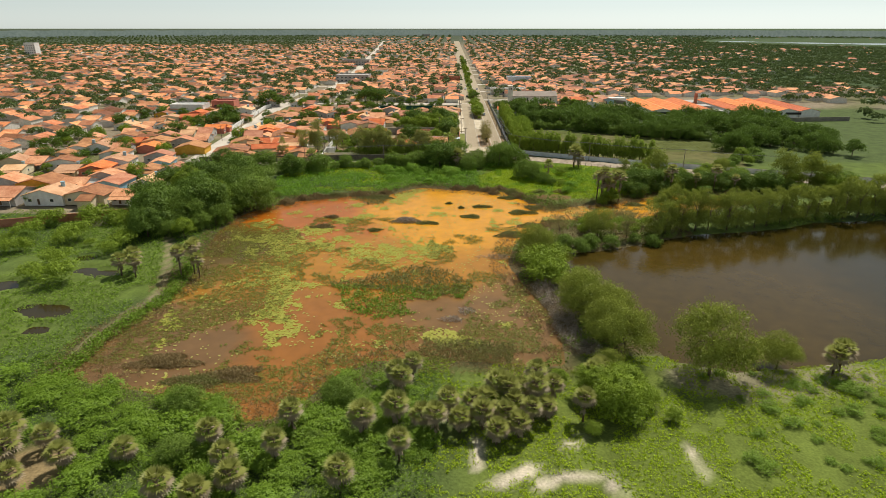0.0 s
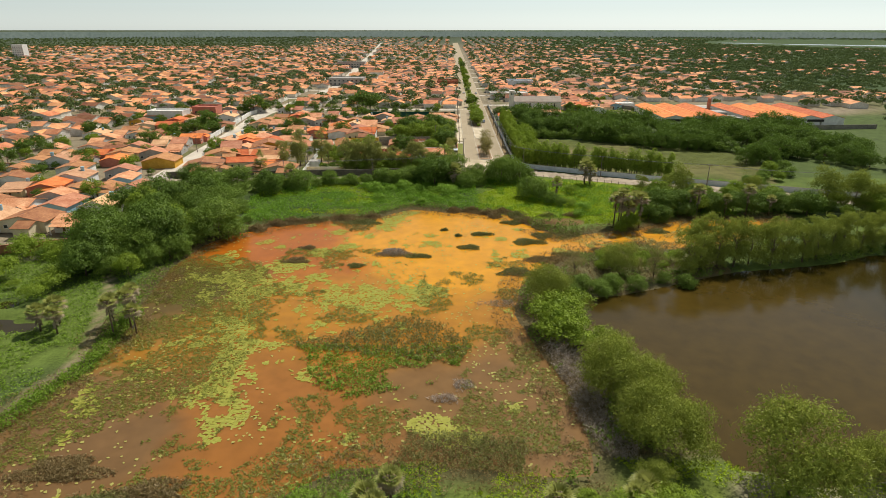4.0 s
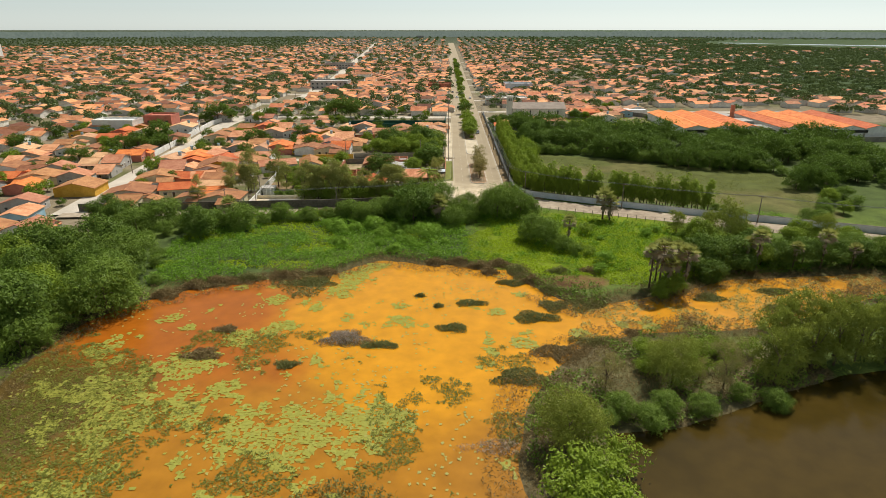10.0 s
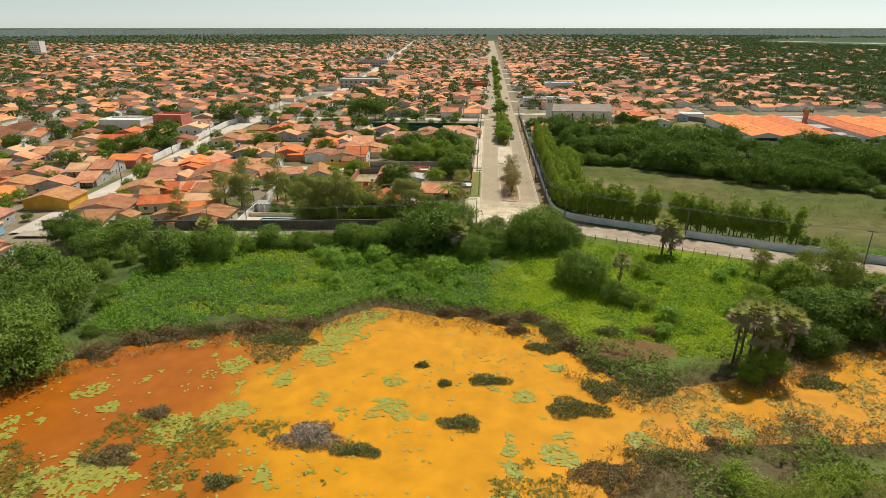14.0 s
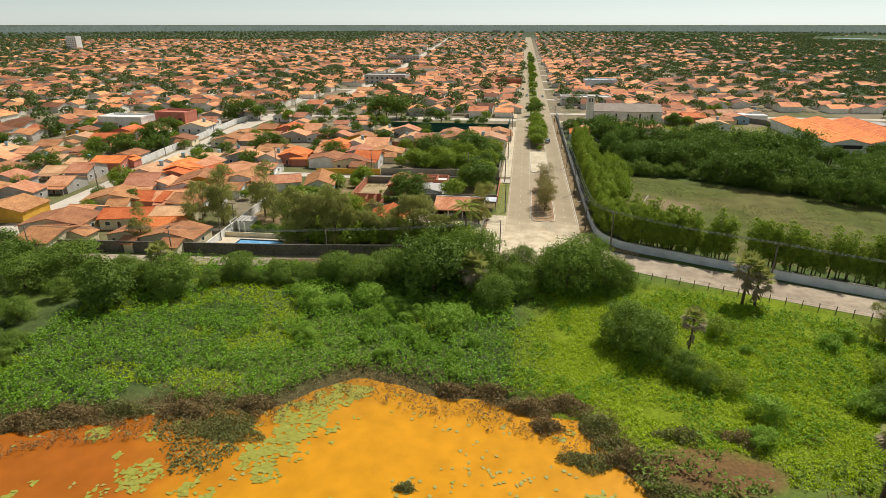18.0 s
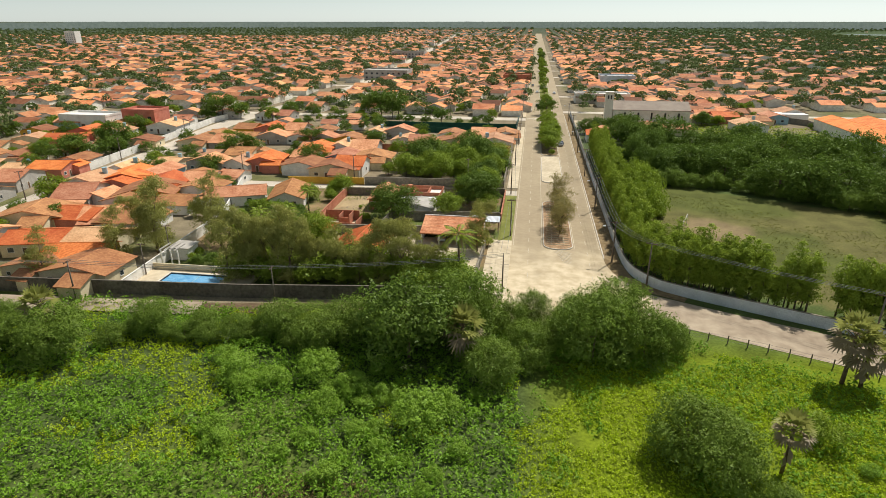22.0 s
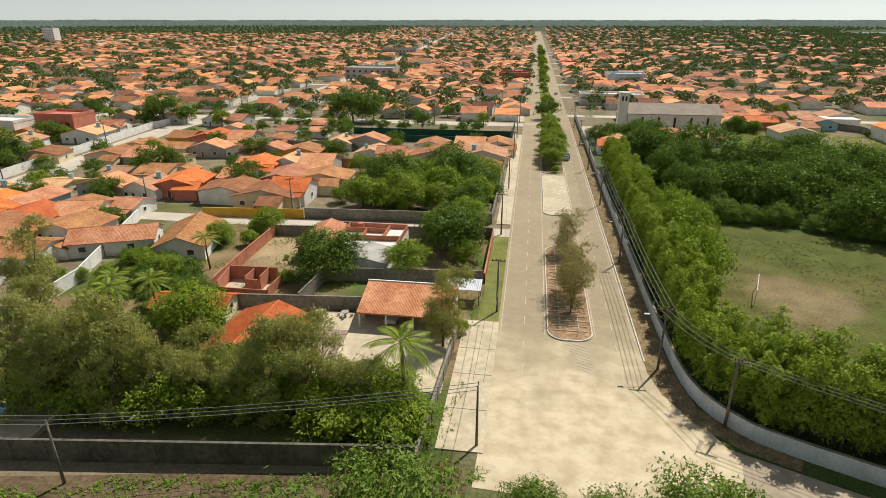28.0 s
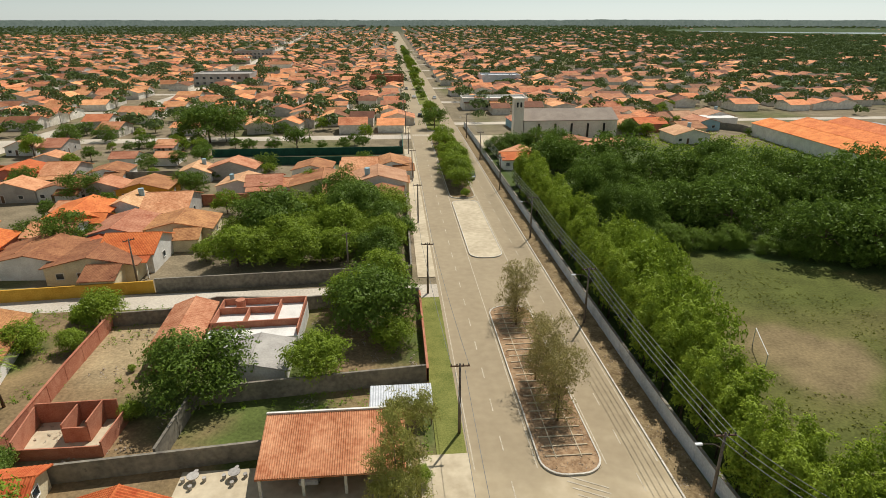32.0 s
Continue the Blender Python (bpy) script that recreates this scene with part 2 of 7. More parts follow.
BRICK = mat("bare_brick", rgb("a4624a"), rgb("c68c70"), 0.8, 9, 0.9, 0.4, 0.2, stain=rgb("6d4a38"))
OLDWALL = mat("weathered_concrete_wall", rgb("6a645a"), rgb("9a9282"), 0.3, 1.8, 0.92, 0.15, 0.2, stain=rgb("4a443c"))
# Darker copy of OLDWALL: soot plus the lane side's shade put into the colour
FRONTWALL = mat("sooty_shaded_concrete_wall", rgb("544e46"), rgb("7e766a"), 0.3, 1.8, 0.92, 0.15, 0.2, stain=rgb("38342e"))
BEDSOIL = mat("dry_bed_soil", rgb("7e6248"), rgb("b89a78"), 0.7, 3, 0.95, 0.4, 0.1, stain=rgb("5e4630"))
WHITEWALL = mat("whitewashed_wall", rgb("b9bec2"), rgb("dfe3e6"), 0.4, 5, 0.9, 0.2, 0.2, stain=rgb("8c8a84"))
ASPHALT = dusted("worn_pale_asphalt", rgb("9a8a70"), rgb("aa9a7e"), rgb("b8a686"), rgb("d2c1a2"), 268, 292)
STREET = mat("dusty_street", rgb("aca090"), rgb("d4c9b6"), 0.1, 3, 0.95, 0.1, 0.15)
DIRTROAD = mat("packed_brown_dirt", rgb("8e7e6b"), rgb("b4a48d"), 0.12, 0.6, 0.95, 0.08, 0.15, stain=rgb("bdae97"))
# Dark soil with the shade of wall and trees put into the colour
LANESOIL = mat("shaded_brown_earth", rgb("4a3c2c"), rgb("7a6850"), 0.35, 2.2, 0.95, 0.3, 0.1, stain=rgb("8a785e"))
PAVING = mat("concrete_paving", rgb("b2a287"), rgb("d2c3a6"), 0.22, 1.1, 0.9, 0.06, 0.2, stain=rgb("90836f"))
KERB = mat("whitewashed_kerb", rgb("b8b0a2"), rgb("ddd6c8"), 0.9, 8, 0.9, 0.2, 0.2)
PAINTLINE = mat("worn_road_paint", rgb("a6987f"), rgb("d2c7b2"), 1.5, 12, 0.8, 0.0, 0.2)
LITTER = mat("dry_soil_and_litter", rgb("625038"), rgb("9c8866"), 0.7, 5, 0.95, 0.5, 0.1, stain=rgb("5a4028"))
GRASSY = mat("mown_grass", rgb("5f6630"), rgb("8a8a4c"), 0.4, 6, 0.95, 0.4, 0.1, stain=rgb("a89c60"))
GROUNDM = mat("ground_cover", (0.62, 0.62, 0.62, 1), (1.25, 1.25, 1.25, 1), 0.22, 2.6, 0.95, 0.5, 0.1, attr="tone")
METAL = mat("galvanised_sheet", rgb("b6b8ba"), rgb("dcdedf"), 0.5, 5, 0.4, 0.05, 0.5)
POLE = mat("weathered_pole_concrete", rgb("5a5048"), rgb("8a7f72"), 0.8, 8, 0.9, 0.2, 0.2)
# Grey tone stands in for sun glint along the wires
CABLE = mat("sun_glint_cable", rgb("5c5c5a"), rgb("82827e"), 1, 5, 0.6, 0, 0.3)
DARK = mat("dark_opening", rgb("1c1a18"), rgb("2c2925"), 0.5, 4, 0.5, 0.0, 0.4)
WOODD = mat("painted_wooden_door", rgb("5c4634"), rgb("7a6048"), 1, 10, 0.7, 0.1, 0.3)
GLASSB = mat("dark_window_glass", rgb("20262a"), rgb("3a444a"), 1, 4, 0.15, 0, 0.6)
POOLW = mat("blue_pool_water", rgb("4a90c0"), rgb("86bcdc"), 1.2, 6, 0.05, 0.1, 0.5)
BARK = mat("bark", rgb("54443a"), rgb("86725e"), 1.5, 10, 0.9, 0.5, 0.1)
CHURCHW = mat("aged_cream_render", rgb("ccc2b2"), rgb("eae2d4"), 0.25, 3, 0.9, 0.2, 0.2, stain=rgb("857868"))
FIBRE = mat("fibre_cement_sheet", rgb("8c7e72"), rgb("aa9c8c"), 0.3, 4, 0.9, 0.2, 0.2, stain=rgb("6c6056"))
COURT = mat("green_screen_cloth", rgb("1c4034"), rgb("2a5a48"), 0.6, 8, 0.8, 0.1, 0.2)
CAR_W = mat("white_car_paint", rgb("d4d4d4"), rgb("e4e4e4"), 0.5, 3, 0.25, 0, 0.5)
CAR_S = mat("silver_car_paint", rgb("8a8e92"), rgb("a2a6aa"), 0.5, 3, 0.25, 0, 0.5, metal=0.6)
CAR_D = mat("dark_car_paint", rgb("24282c"), rgb("34383c"), 0.5, 3, 0.25, 0, 0.5)
TYRE = mat("rubber", rgb("181818"), rgb("262626"), 2, 9, 0.9, 0, 0.2)

L_DARK = foliage("leaves_dark", (0.012, 0.027, 0.006, 1), (0.042, 0.084, 0.013, 1), (0.13, 0.20, 0.028, 1), 0.6)
L_MID = foliage("leaves_mid", (0.020, 0.044, 0.006, 1), (0.080, 0.145, 0.014, 1), (0.23, 0.31, 0.03, 1), 0.6, 0.26)
L_THORN = foliage("leaves_thorn", (0.014, 0.030, 0.006, 1), (0.054, 0.102, 0.016, 1), (0.175, 0.255, 0.036, 1), 0.7, 0.28)
L_POPLAR = foliage("leaves_poplar", (0.020, 0.050, 0.005, 1), (0.085, 0.155, 0.016, 1), (0.27, 0.35, 0.035, 1), 0.9, 0.28)
L_EUCA = foliage("leaves_euca", (0.042, 0.056, 0.012, 1), (0.15, 0.168, 0.038, 1), (0.34, 0.34, 0.09, 1), 0.7, 0.36)
L_PALM = foliage("leaves_palm", (0.032, 0.048, 0.010, 1), (0.13, 0.155, 0.030, 1), (0.33, 0.34, 0.09, 1), 0.8, 0.4)
L_WILLOW = foliage("leaves_willow", (0.025, 0.043, 0.007, 1), (0.098, 0.132, 0.019, 1), (0.26, 0.295, 0.045, 1), 0.6, 0.3)
L_DEAD = foliage("dead_fronds", (0.07, 0.05, 0.03, 1), (0.18, 0.14, 0.085, 1), (0.34, 0.27, 0.17, 1), 0.8)
L_CARPET = foliage("broadleaf_carpet", (0.022, 0.054, 0.006, 1), (0.075, 0.145, 0.014, 1), (0.18, 0.28, 0.026, 1), 0.12)
L_DRY = foliage("leaves_dry_euca", (0.06, 0.06, 0.018, 1), (0.18, 0.16, 0.05, 1), (0.35, 0.30, 0.11, 1), 0.7, 0.28)
L_SCRUB = foliage("leaves_scrub", (0.028, 0.066, 0.009, 1), (0.095, 0.195, 0.022, 1), (0.24, 0.38, 0.042, 1), 0.6, 0.3)
L_BANK = foliage("marsh_broadleaf", (0.022, 0.064, 0.006, 1), (0.068, 0.165, 0.014, 1), (0.175, 0.32, 0.024, 1), 0.12)
L_REEDG = foliage("green_reeds", (0.045, 0.065, 0.015, 1), (0.115, 0.135, 0.034, 1), (0.20, 0.20, 0.06, 1), 0.2)
L_BRIGHT = foliage("bright_grass", (0.060, 0.125, 0.003, 1), (0.175, 0.285, 0.006, 1), (0.34, 0.45, 0.012, 1), 0.12)
L_REED = foliage("brown_reeds", (0.055, 0.045, 0.016, 1), (0.14, 0.105, 0.042, 1), (0.25, 0.18, 0.075, 1), 0.2)
L_MARSH = foliage("marsh_weeds", (0.032, 0.048, 0.009, 1), (0.085, 0.105, 0.016, 1), (0.18, 0.19, 0.03, 1), 0.1)
L_ALGAE = foliage("floating_algae", (0.06, 0.066, 0.016, 1), (0.155, 0.155, 0.032, 1), (0.32, 0.31, 0.055, 1), 0.3, 0.1)
L_PADS = foliage("pale_pads", (0.12, 0.11, 0.03, 1), (0.25, 0.22, 0.06, 1), (0.36, 0.33, 0.09, 1), 0.3, 0.1)
L_TWIG = foliage("dry_twigs", (0.09, 0.062, 0.042, 1), (0.21, 0.155, 0.11, 1), (0.38, 0.31, 0.24, 1), 0.5, 0.05)
L_FARTREE = foliage("leaves_far", (0.018, 0.034, 0.012, 1), (0.052, 0.086, 0.025, 1), (0.12, 0.16, 0.05, 1), 0.02, 0.25)
LAGOON = water("orange_lagoon_water", [
    (rgb("7c5c2e"), 0, 0, 0), (rgb("a06c1e"), -30, 155, 70), (rgb("9e5816"), -52, 176, 36), (rgb("c68818"), 0, 182, 46), (rgb("c68818"), -8, 168, 26),
    (rgb("c4861c"), 60, 188, 45), (rgb("8c5a28"), -34, 98, 34), (rgb("745632"), 2, 104, 30), (rgb("6e5232"), -62, 94, 22), (rgb("5c4a24"), -70, 146, 26)], 0.25, 1.2, 0.1)
LAKE = water("dark_lake_water", [(rgb("332a0c"), 0, 0, 0), (rgb("463714"), 50, 120, 50)], 0.12, 0.8, 0.2)
RIVER = water("pale_river_water", [(rgb("8a8f88"), 0, 0, 0)], 0.2, 0.2, 0.1)

# ---------------------------------------------------------------- builders

class Solid:
    """Collects faces for one mesh; each box or prism keeps vertices of its own."""

    def __init__(self):
        self.v, self.f, self.m = [], [], []

    def face(self, pts, slot=0):
        k = len(self.v)
        self.v += [tuple(p) for p in pts]
        self.f.append(tuple(range(k, k + len(pts))))
        self.m.append(slot)
        return self

    def box(self, x0, y0, z0, x1, y1, z1, slot=0, turn=None):
        k = len(self.v)
        c = [(x0, y0, z0), (x1, y0, z0), (x1, y1, z0), (x0, y1, z0), (x0, y0, z1), (x1, y0, z1), (x1, y1, z1), (x0, y1, z1)]
        if turn is not None:
            c = [tuple(turn @ Vector(p)) for p in c]
        self.v += c
        for q in ((0, 3, 2, 1), (4, 5, 6, 7), (0, 1, 5, 4), (1, 2, 6, 5), (2, 3, 7, 6), (3, 0, 4, 7)):
            self.f.append(tuple(k + i for i in q))
            self.m.append(slot)
        return self

    def tube(self, pts, radii, n=7, slot=0, cap=True):
        """A tapered tube along points."""
        k = len(self.v)
        pts = [Vector(p) for p in pts]
        for i, p in enumerate(pts):
            d = (pts[min(i + 1, len(pts) - 1)] - pts[max(i - 1, 0)]).normalized()
            a = d.orthogonal().normalized()
            b = d.cross(a)
            for j in range(n):
                t = 2 * math.pi * j / n
                self.v.append(tuple(p + radii[i] * (math.cos(t) * a + math.sin(t) * b)))
        for i in range(len(pts) - 1):
            for j in range(n):
                q = (k + i * n + j, k + i * n + (j + 1) % n, k + (i + 1) * n + (j + 1) % n, k + (i + 1) * n + j)
                self.f.append(q)
                self.m.append(slot)
        if cap:
            self.f.append(tuple(k + (len(pts) - 1) * n + j for j in range(n)))
            self.m.append(slot)
            self.f.append(tuple(k + n - 1 - j for j in range(n)))
            self.m.append(slot)
        return self

    def wall(self, a, b, h, t=0.18, z=0.0, slot=0):
        """An upright wall from a to b."""
        a, b = Vector((*a, 0)), Vector((*b, 0))
        d = b - a
        turn = Matrix.Translation((a.x, a.y, z)) @ Matrix.Rotation(math.atan2(d.y, d.x), 4, "Z")
        return self.box(0, -t / 2, 0, d.length, t / 2, h, slot, turn)

    def mesh(self, name, *mats):
        me = bpy.data.meshes.new(name)
        me.from_pydata(self.v, [], self.f)
        for m in mats:
            me.materials.append(m)
        if len(mats) > 1:
            me.polygons.foreach_set("material_index", self.m)
        me.update()
        return me


def part(name, solid, material, parent=None, label="", smooth=False):
    me = solid.mesh(name, *(material if isinstance(material, (list, tuple)) else (material,)))
    if smooth:
        me.polygons.foreach_set("use_smooth", [True] * len(me.polygons))
    ob = new(name, me)
    ob.parent = parent
    return tagged(ob, label)


def quads(name, q, material, parent=None):
    """A mesh of loose three- or four-cornered pieces from an array (n, corners, 3)."""
    n, k = q.shape[:2]
    me = bpy.data.meshes.new(name)
    me.vertices.add(k * n), me.loops.add(k * n), me.polygons.add(n)
    me.vertices.foreach_set("co", np.asarray(q, np.float32).ravel())
    me.loops.foreach_set("vertex_index", np.arange(k * n, dtype=np.int32))
    me.polygons.foreach_set("loop_start", np.arange(0, k * n, k, dtype=np.int32))
    me.materials.append(material)
    me.update(calc_edges=True)
    me.validate()
    ob = new(name, me)
    ob.parent = parent
    return ob


def unit(v):
    return v / np.maximum(np.linalg.norm(v, axis=-1, keepdims=True), 1e-6)


def leaves(c, out, length, width, rng, lean=0.8, droop=0.0, whole=False):
    """Leaf blades at points c, facing roughly along out: pairs of pointed blades, or one folded diamond each."""
    if not whole:
        c, out = np.repeat(c, 2, 0), np.repeat(out, 2, 0)
        c = c + rng.normal(0, 0.26 * length, c.shape)
        length, width = length * 0.82, width * 0.9
    n = len(c)
    nrm = unit(out + lean * rng.normal(size=(n, 3)))
    d = unit(np.cross(nrm, rng.normal(size=(n, 3))))
    d[:, 2] -= droop
    d = unit(d)
    s = unit(np.cross(nrm, d))
    L = (length * rng.uniform(0.65, 1.35, n))[:, None]
    W = (width * rng.uniform(0.65, 1.35, n))[:, None]
    if not whole:
        return np.stack([c - d * L * 0.45 + s * W * 0.5, c - d * L * 0.45 - s * W * 0.5, c + d * L * 0.62], 1)
    fold = 0.18 * L * nrm
    return np.stack([c - d * L / 2, c + s * W / 2 + fold * 0.6, c + d * L / 2, c - s * W / 2 + fold * 0.6], 1)


def inside(poly, x, y):
    p = np.asarray(poly, float)
    r = np.zeros(np.shape(x), bool)
    for (x0, y0), (x1, y1) in zip(p, np.roll(p, -1, 0)):
        hit = (y0 > y) != (y1 > y)
        r ^= hit & (x < (x1 - x0) * (y - y0) / (y1 - y0 + 1e-12) + x0)
    return r


def away(poly, x, y, closed=True):
    """Distance from the line of a polygon."""
    p = np.asarray(poly, float)
    best = np.full(np.shape(x), 1e9)
    ends = list(zip(p, np.roll(p, -1, 0)))
    for (x0, y0), (x1, y1) in (ends if closed else ends[:-1]):
        dx, dy = x1 - x0, y1 - y0
        t = np.clip(((x - x0) * dx + (y - y0) * dy) / (dx * dx + dy * dy + 1e-9), 0, 1)
        best = np.minimum(best, np.hypot(x - x0 - t * dx, y - y0 - t * dy))
    return best


def swell(x, y, size, seed=0):
    """Smooth value noise between 0 and 1, two octaves."""
    def one(x, y, s):
        r = np.random.default_rng(seed + int(s * 7) + 1)
        g = r.uniform(0, 1, (257, 257))
        u, v = x / s + 1000.3, y / s + 1000.7
        i, j = np.floor(u).astype(int), np.floor(v).astype(int)
        a, b = u - i, v - j
        a, b = a * a * (3 - 2 * a), b * b * (3 - 2 * b)
        i, j = i % 256, j % 256
        return (g[i, j] * (1 - a) + g[i + 1, j] * a) * (1 - b) + (g[i, j + 1] * (1 - a) + g[i + 1, j + 1] * a) * b
    x, y = np.asarray(x, float), np.asarray(y, float)
    return 0.62 * one(x, y, size) + 0.26 * one(x, y, size * 0.45) + 0.12 * one(x, y, size * 0.2)


def strip(line, left, right, z):
    """A band along a line of points, from left to right of it."""
    s = Solid()
    p = [Vector((*q, 0)) for q in line]
    rows = []
    for i, q in enumerate(p):
        d = (p[min(i + 1, len(p) - 1)] - p[max(i - 1, 0)]).normalized()
        w = Vector((-d.y, d.x, 0))
        rows.append((q + w * left + Vector((0, 0, z)), q - w * right + Vector((0, 0, z))))
    for (a, b), (c, d) in zip(rows, rows[1:]):
        s.face((a, b, d, c))
    return s


def sheet(name, poly, z, material, label, category, kind="structure"):
    s = Solid()
    s.face([(x, y, z) for x, y in poly])
    return tagged(part(name, s, material), label, category, kind=kind)


# ---------------------------------------------------------------- the plan
LAGOON_EDGE = [(-76, 97), (-75, 85), (-55, 80), (-44, 76), (-40, 73), (-34, 75), (-28, 87), (-22, 91), (-10, 92), (5, 90), (12, 90),
               (13, 98), (13, 109), (9, 123), (6, 137), (9, 151), (14, 160), (22, 170), (34, 175), (48, 176), (62, 178), (76, 185), (96, 194),
               (98, 204), (82, 202), (62, 200), (48, 193), (36, 189), (27, 186), (21, 189.5), (17.5, 194), (14, 199.5), (11.5, 205.5), (5, 206), (-2, 208.5), (-8, 208), (-14, 210.5), (-20, 211.5), (-25, 208), (-29, 203),
               (-38, 201), (-48, 199), (-57, 196.5), (-64, 191), (-70, 186), (-75, 178), (-77, 161), (-74, 140), (-71, 116)]
LAKE_EDGE = [(19.5, 145), (30, 146), (40, 150), (52, 155.5), (64, 160.5), (78, 163), (91, 166), (103, 171.5), (122, 174), (150, 178), (220, 190), (300, 150), (220, 100), (120, 99), (71, 93),
             (55, 90), (42, 88.5), (32, 92), (28.5, 101), (28, 113), (23, 127), (19.5, 138)]
EAST_ROAD = [(18.5, 263), (24, 260.6), (32, 257), (48, 250.5), (72, 241.5), (100, 231), (140, 216), (200, 194)]


POOLS = [(-92, 109, 5.5), (-98, 111, 5), (-94, 129.7, 4.5), (-99, 131.5, 3.5), (-90, 101, 3.5), (-112, 122, 6), (-104, 140, 4)]


def height(x, y):
    """The lie of the land."""
    x, y = np.asarray(x, float), np.asarray(y, float)
    z = np.full(np.broadcast(x, y).shape, -0.55) + 0.5 * (swell(x, y, 30, 3) - 0.5)
    up = np.clip((y - 225 - 0.12 * np.abs(x)) / 22, 0, 1)
    road = np.clip((9 - away(EAST_ROAD, x, y, False)) / 4, 0, 1)
    z = z * (1 - np.maximum(up, road)) + 0.0
    far = np.clip((np.hypot(x, y) - 2300) / 2300, 0, 1)
    z = z + 24 * far * far * (3 - 2 * far)
    for px, py, r in POOLS:
        z = z - 0.75 * np.clip(2.2 - 2.2 * np.hypot(x - px, (y - py) * 1.6) / r + 2.4 * (swell(x, y, 3.5, 8) - 0.5), 0, 1)
    for edge in (LAGOON_EDGE, LAKE_EDGE):
        near = (x > -130) & (x < 320) & (y > 40) & (y < 240)
        d = np.where(near, away(edge, x, y), 99)
        ins = near & inside(edge, x, y)
        z = np.where(ins, -1.0 - np.clip(d * 0.25, 0.0, 1.4), np.where(d < 4, -1.0 + (z + 1.0) * np.clip(d / 4, 0, 1), z))
    return z


def tone(x, y):
    """Ground colours by place, linear."""
    x, y = np.asarray(x, float), np.asarray(y, float)
    w = swell(x, y, 26, 5)
    c = np.empty(x.shape + (3,))
    c[:] = (0.075, 0.105, 0.03)

    def lay(mask, colour):
        k = np.clip(mask, 0, 1)[..., None]
        c[:] = c * (1 - k) + np.array(colour) * k
    lay((w - 0.45) * 6, (0.11, 0.15, 0.03))
    # grass in the foreground with bare sand
    lay(np.clip((95 - y) / 8, 0, 1) * np.clip((x + 12) / 10, 0, 1), (0.13, 0.165, 0.03))
    for line, wide in (([(-4.2, 69), (-3.8, 61)], 0.7), ([(-2, 60.9), (0.5, 61.5), (2.6, 63.2)], 0.9), ([(4.4, 60.4), (7, 61.6), (10.3, 62.1), (12.7, 61.1), (14.4, 57.6)], 1.2),
                       ([(25.8, 68.8), (26.6, 65), (26.8, 61)], 0.8), ([(8, 67.6), (11, 69.6)], 0.7)):
        lay(1.3 - away(line, x, y, False) / wide + 2.5 * (swell(x, y, 4, 9) - 0.5), (0.55, 0.47, 0.34))
    lay(np.clip((6 - away([(34, 86), (42, 84), (62, 88)], x, y, False)) / 3, 0, 0.8), (0.26, 0.22, 0.14))
    lay(np.clip((7 - np.hypot(x + 66, y - 62)) / 3, 0, 1), (0.26, 0.19, 0.09))
    lay(np.clip((5 - away(LAGOON_EDGE, x, y)) / 4, 0, 0.85), (0.10, 0.078, 0.036))
    strip_bank = (x > 6) & (x < 62) & (y > 94) & (y < 172)
    lay(strip_bank * np.clip(0.65 + 1.0 * (swell(x, y, 7, 19) - 0.3), 0, 0.95), (0.14, 0.112, 0.055))
    # bright bank north of the water
    lay(np.clip((y - 196) / 8, 0, 1) * np.clip((252 - y) / 6, 0, 1) * np.clip((x - 2) / 8, 0, 1) * np.clip((75 - x) / 20, 0, 1), (0.16, 0.21, 0.012))
    lay(np.clip(4 - np.hypot((x - 26) / 9, (y - 198) / 4.2) * 4, 0, 0.9), (0.17, 0.085, 0.04))
    # path and dark pools in the west marsh
    lay(np.clip(2 - away([(-76, 84), (-78, 98), (-74, 118), (-82, 140), (-90, 158)], x, y, False) / 0.5, 0, 0.8), (0.26, 0.20, 0.12))
    lay(np.clip((5 - away([(-118, 168), (-98, 176)], x, y, False)) / 3, 0, 1), (0.3, 0.24, 0.17))
    # walled field
    field = inside([(24, 285), (30, 272), (60, 262), (118, 245), (132, 300), (90, 316), (48, 336), (28, 345)], x, y)
    lay(field * 1.0, (0.105, 0.118, 0.030))
    lay(field * np.clip((swell(x, y, 20, 11) - 0.5) * 5, 0, 0.8), (0.15, 0.135, 0.048))
    lay(np.clip(2.4 - np.hypot(x - 44, (y - 302) * 1.1) / 4.0 + 1.6 * (swell(x, y, 5, 17) - 0.5), 0, 0.75), (0.27, 0.195, 0.11))
    # town dust
    town = ((y > 252) & (x < 20)) | ((x < -100) & (y > 176)) | ((y > 425) & (x >= 20))
    lay(town * (0.75 + 0.25 * w), (0.27, 0.21, 0.14))
    plots = ((x > -46) & (x < -5) & (y > 289) & (y < 323)) * 1.0
    lay(plots * np.clip((swell(x, y, 7, 15) - 0.4) * 6, 0.25, 0.95), (0.36, 0.26, 0.15))
    lay(town * (1 - plots) * np.clip((swell(x, y, 18, 2) - 0.55) * 6, 0, 0.8), (0.12, 0.13, 0.04))
    plots = (y > 259) & (y < 326) & (x < -4) & (x > -70)
    lay(plots * 0.85, (0.27, 0.185, 0.095))
    lay(plots * np.clip((swell(x, y, 9, 23) - 0.48) * 7, 0, 0.9), (0.09, 0.13, 0.03))
    lay(plots * np.clip((275 - y) / 3, 0, 0.9), (0.09, 0.12, 0.03))
    lay(np.clip(3 - np.hypot(x + 42, (y - 313) / 1.7) / 2.2, 0, 0.9), (0.42, 0.32, 0.18))
    lay((y > 255) & (x >= 20) & (y <= 425) & ~field, (0.08, 0.11, 0.03))
    lay(np.clip((np.hypot(x, y) - 1500) / 900, 0, 1), (0.07, 0.085, 0.045))
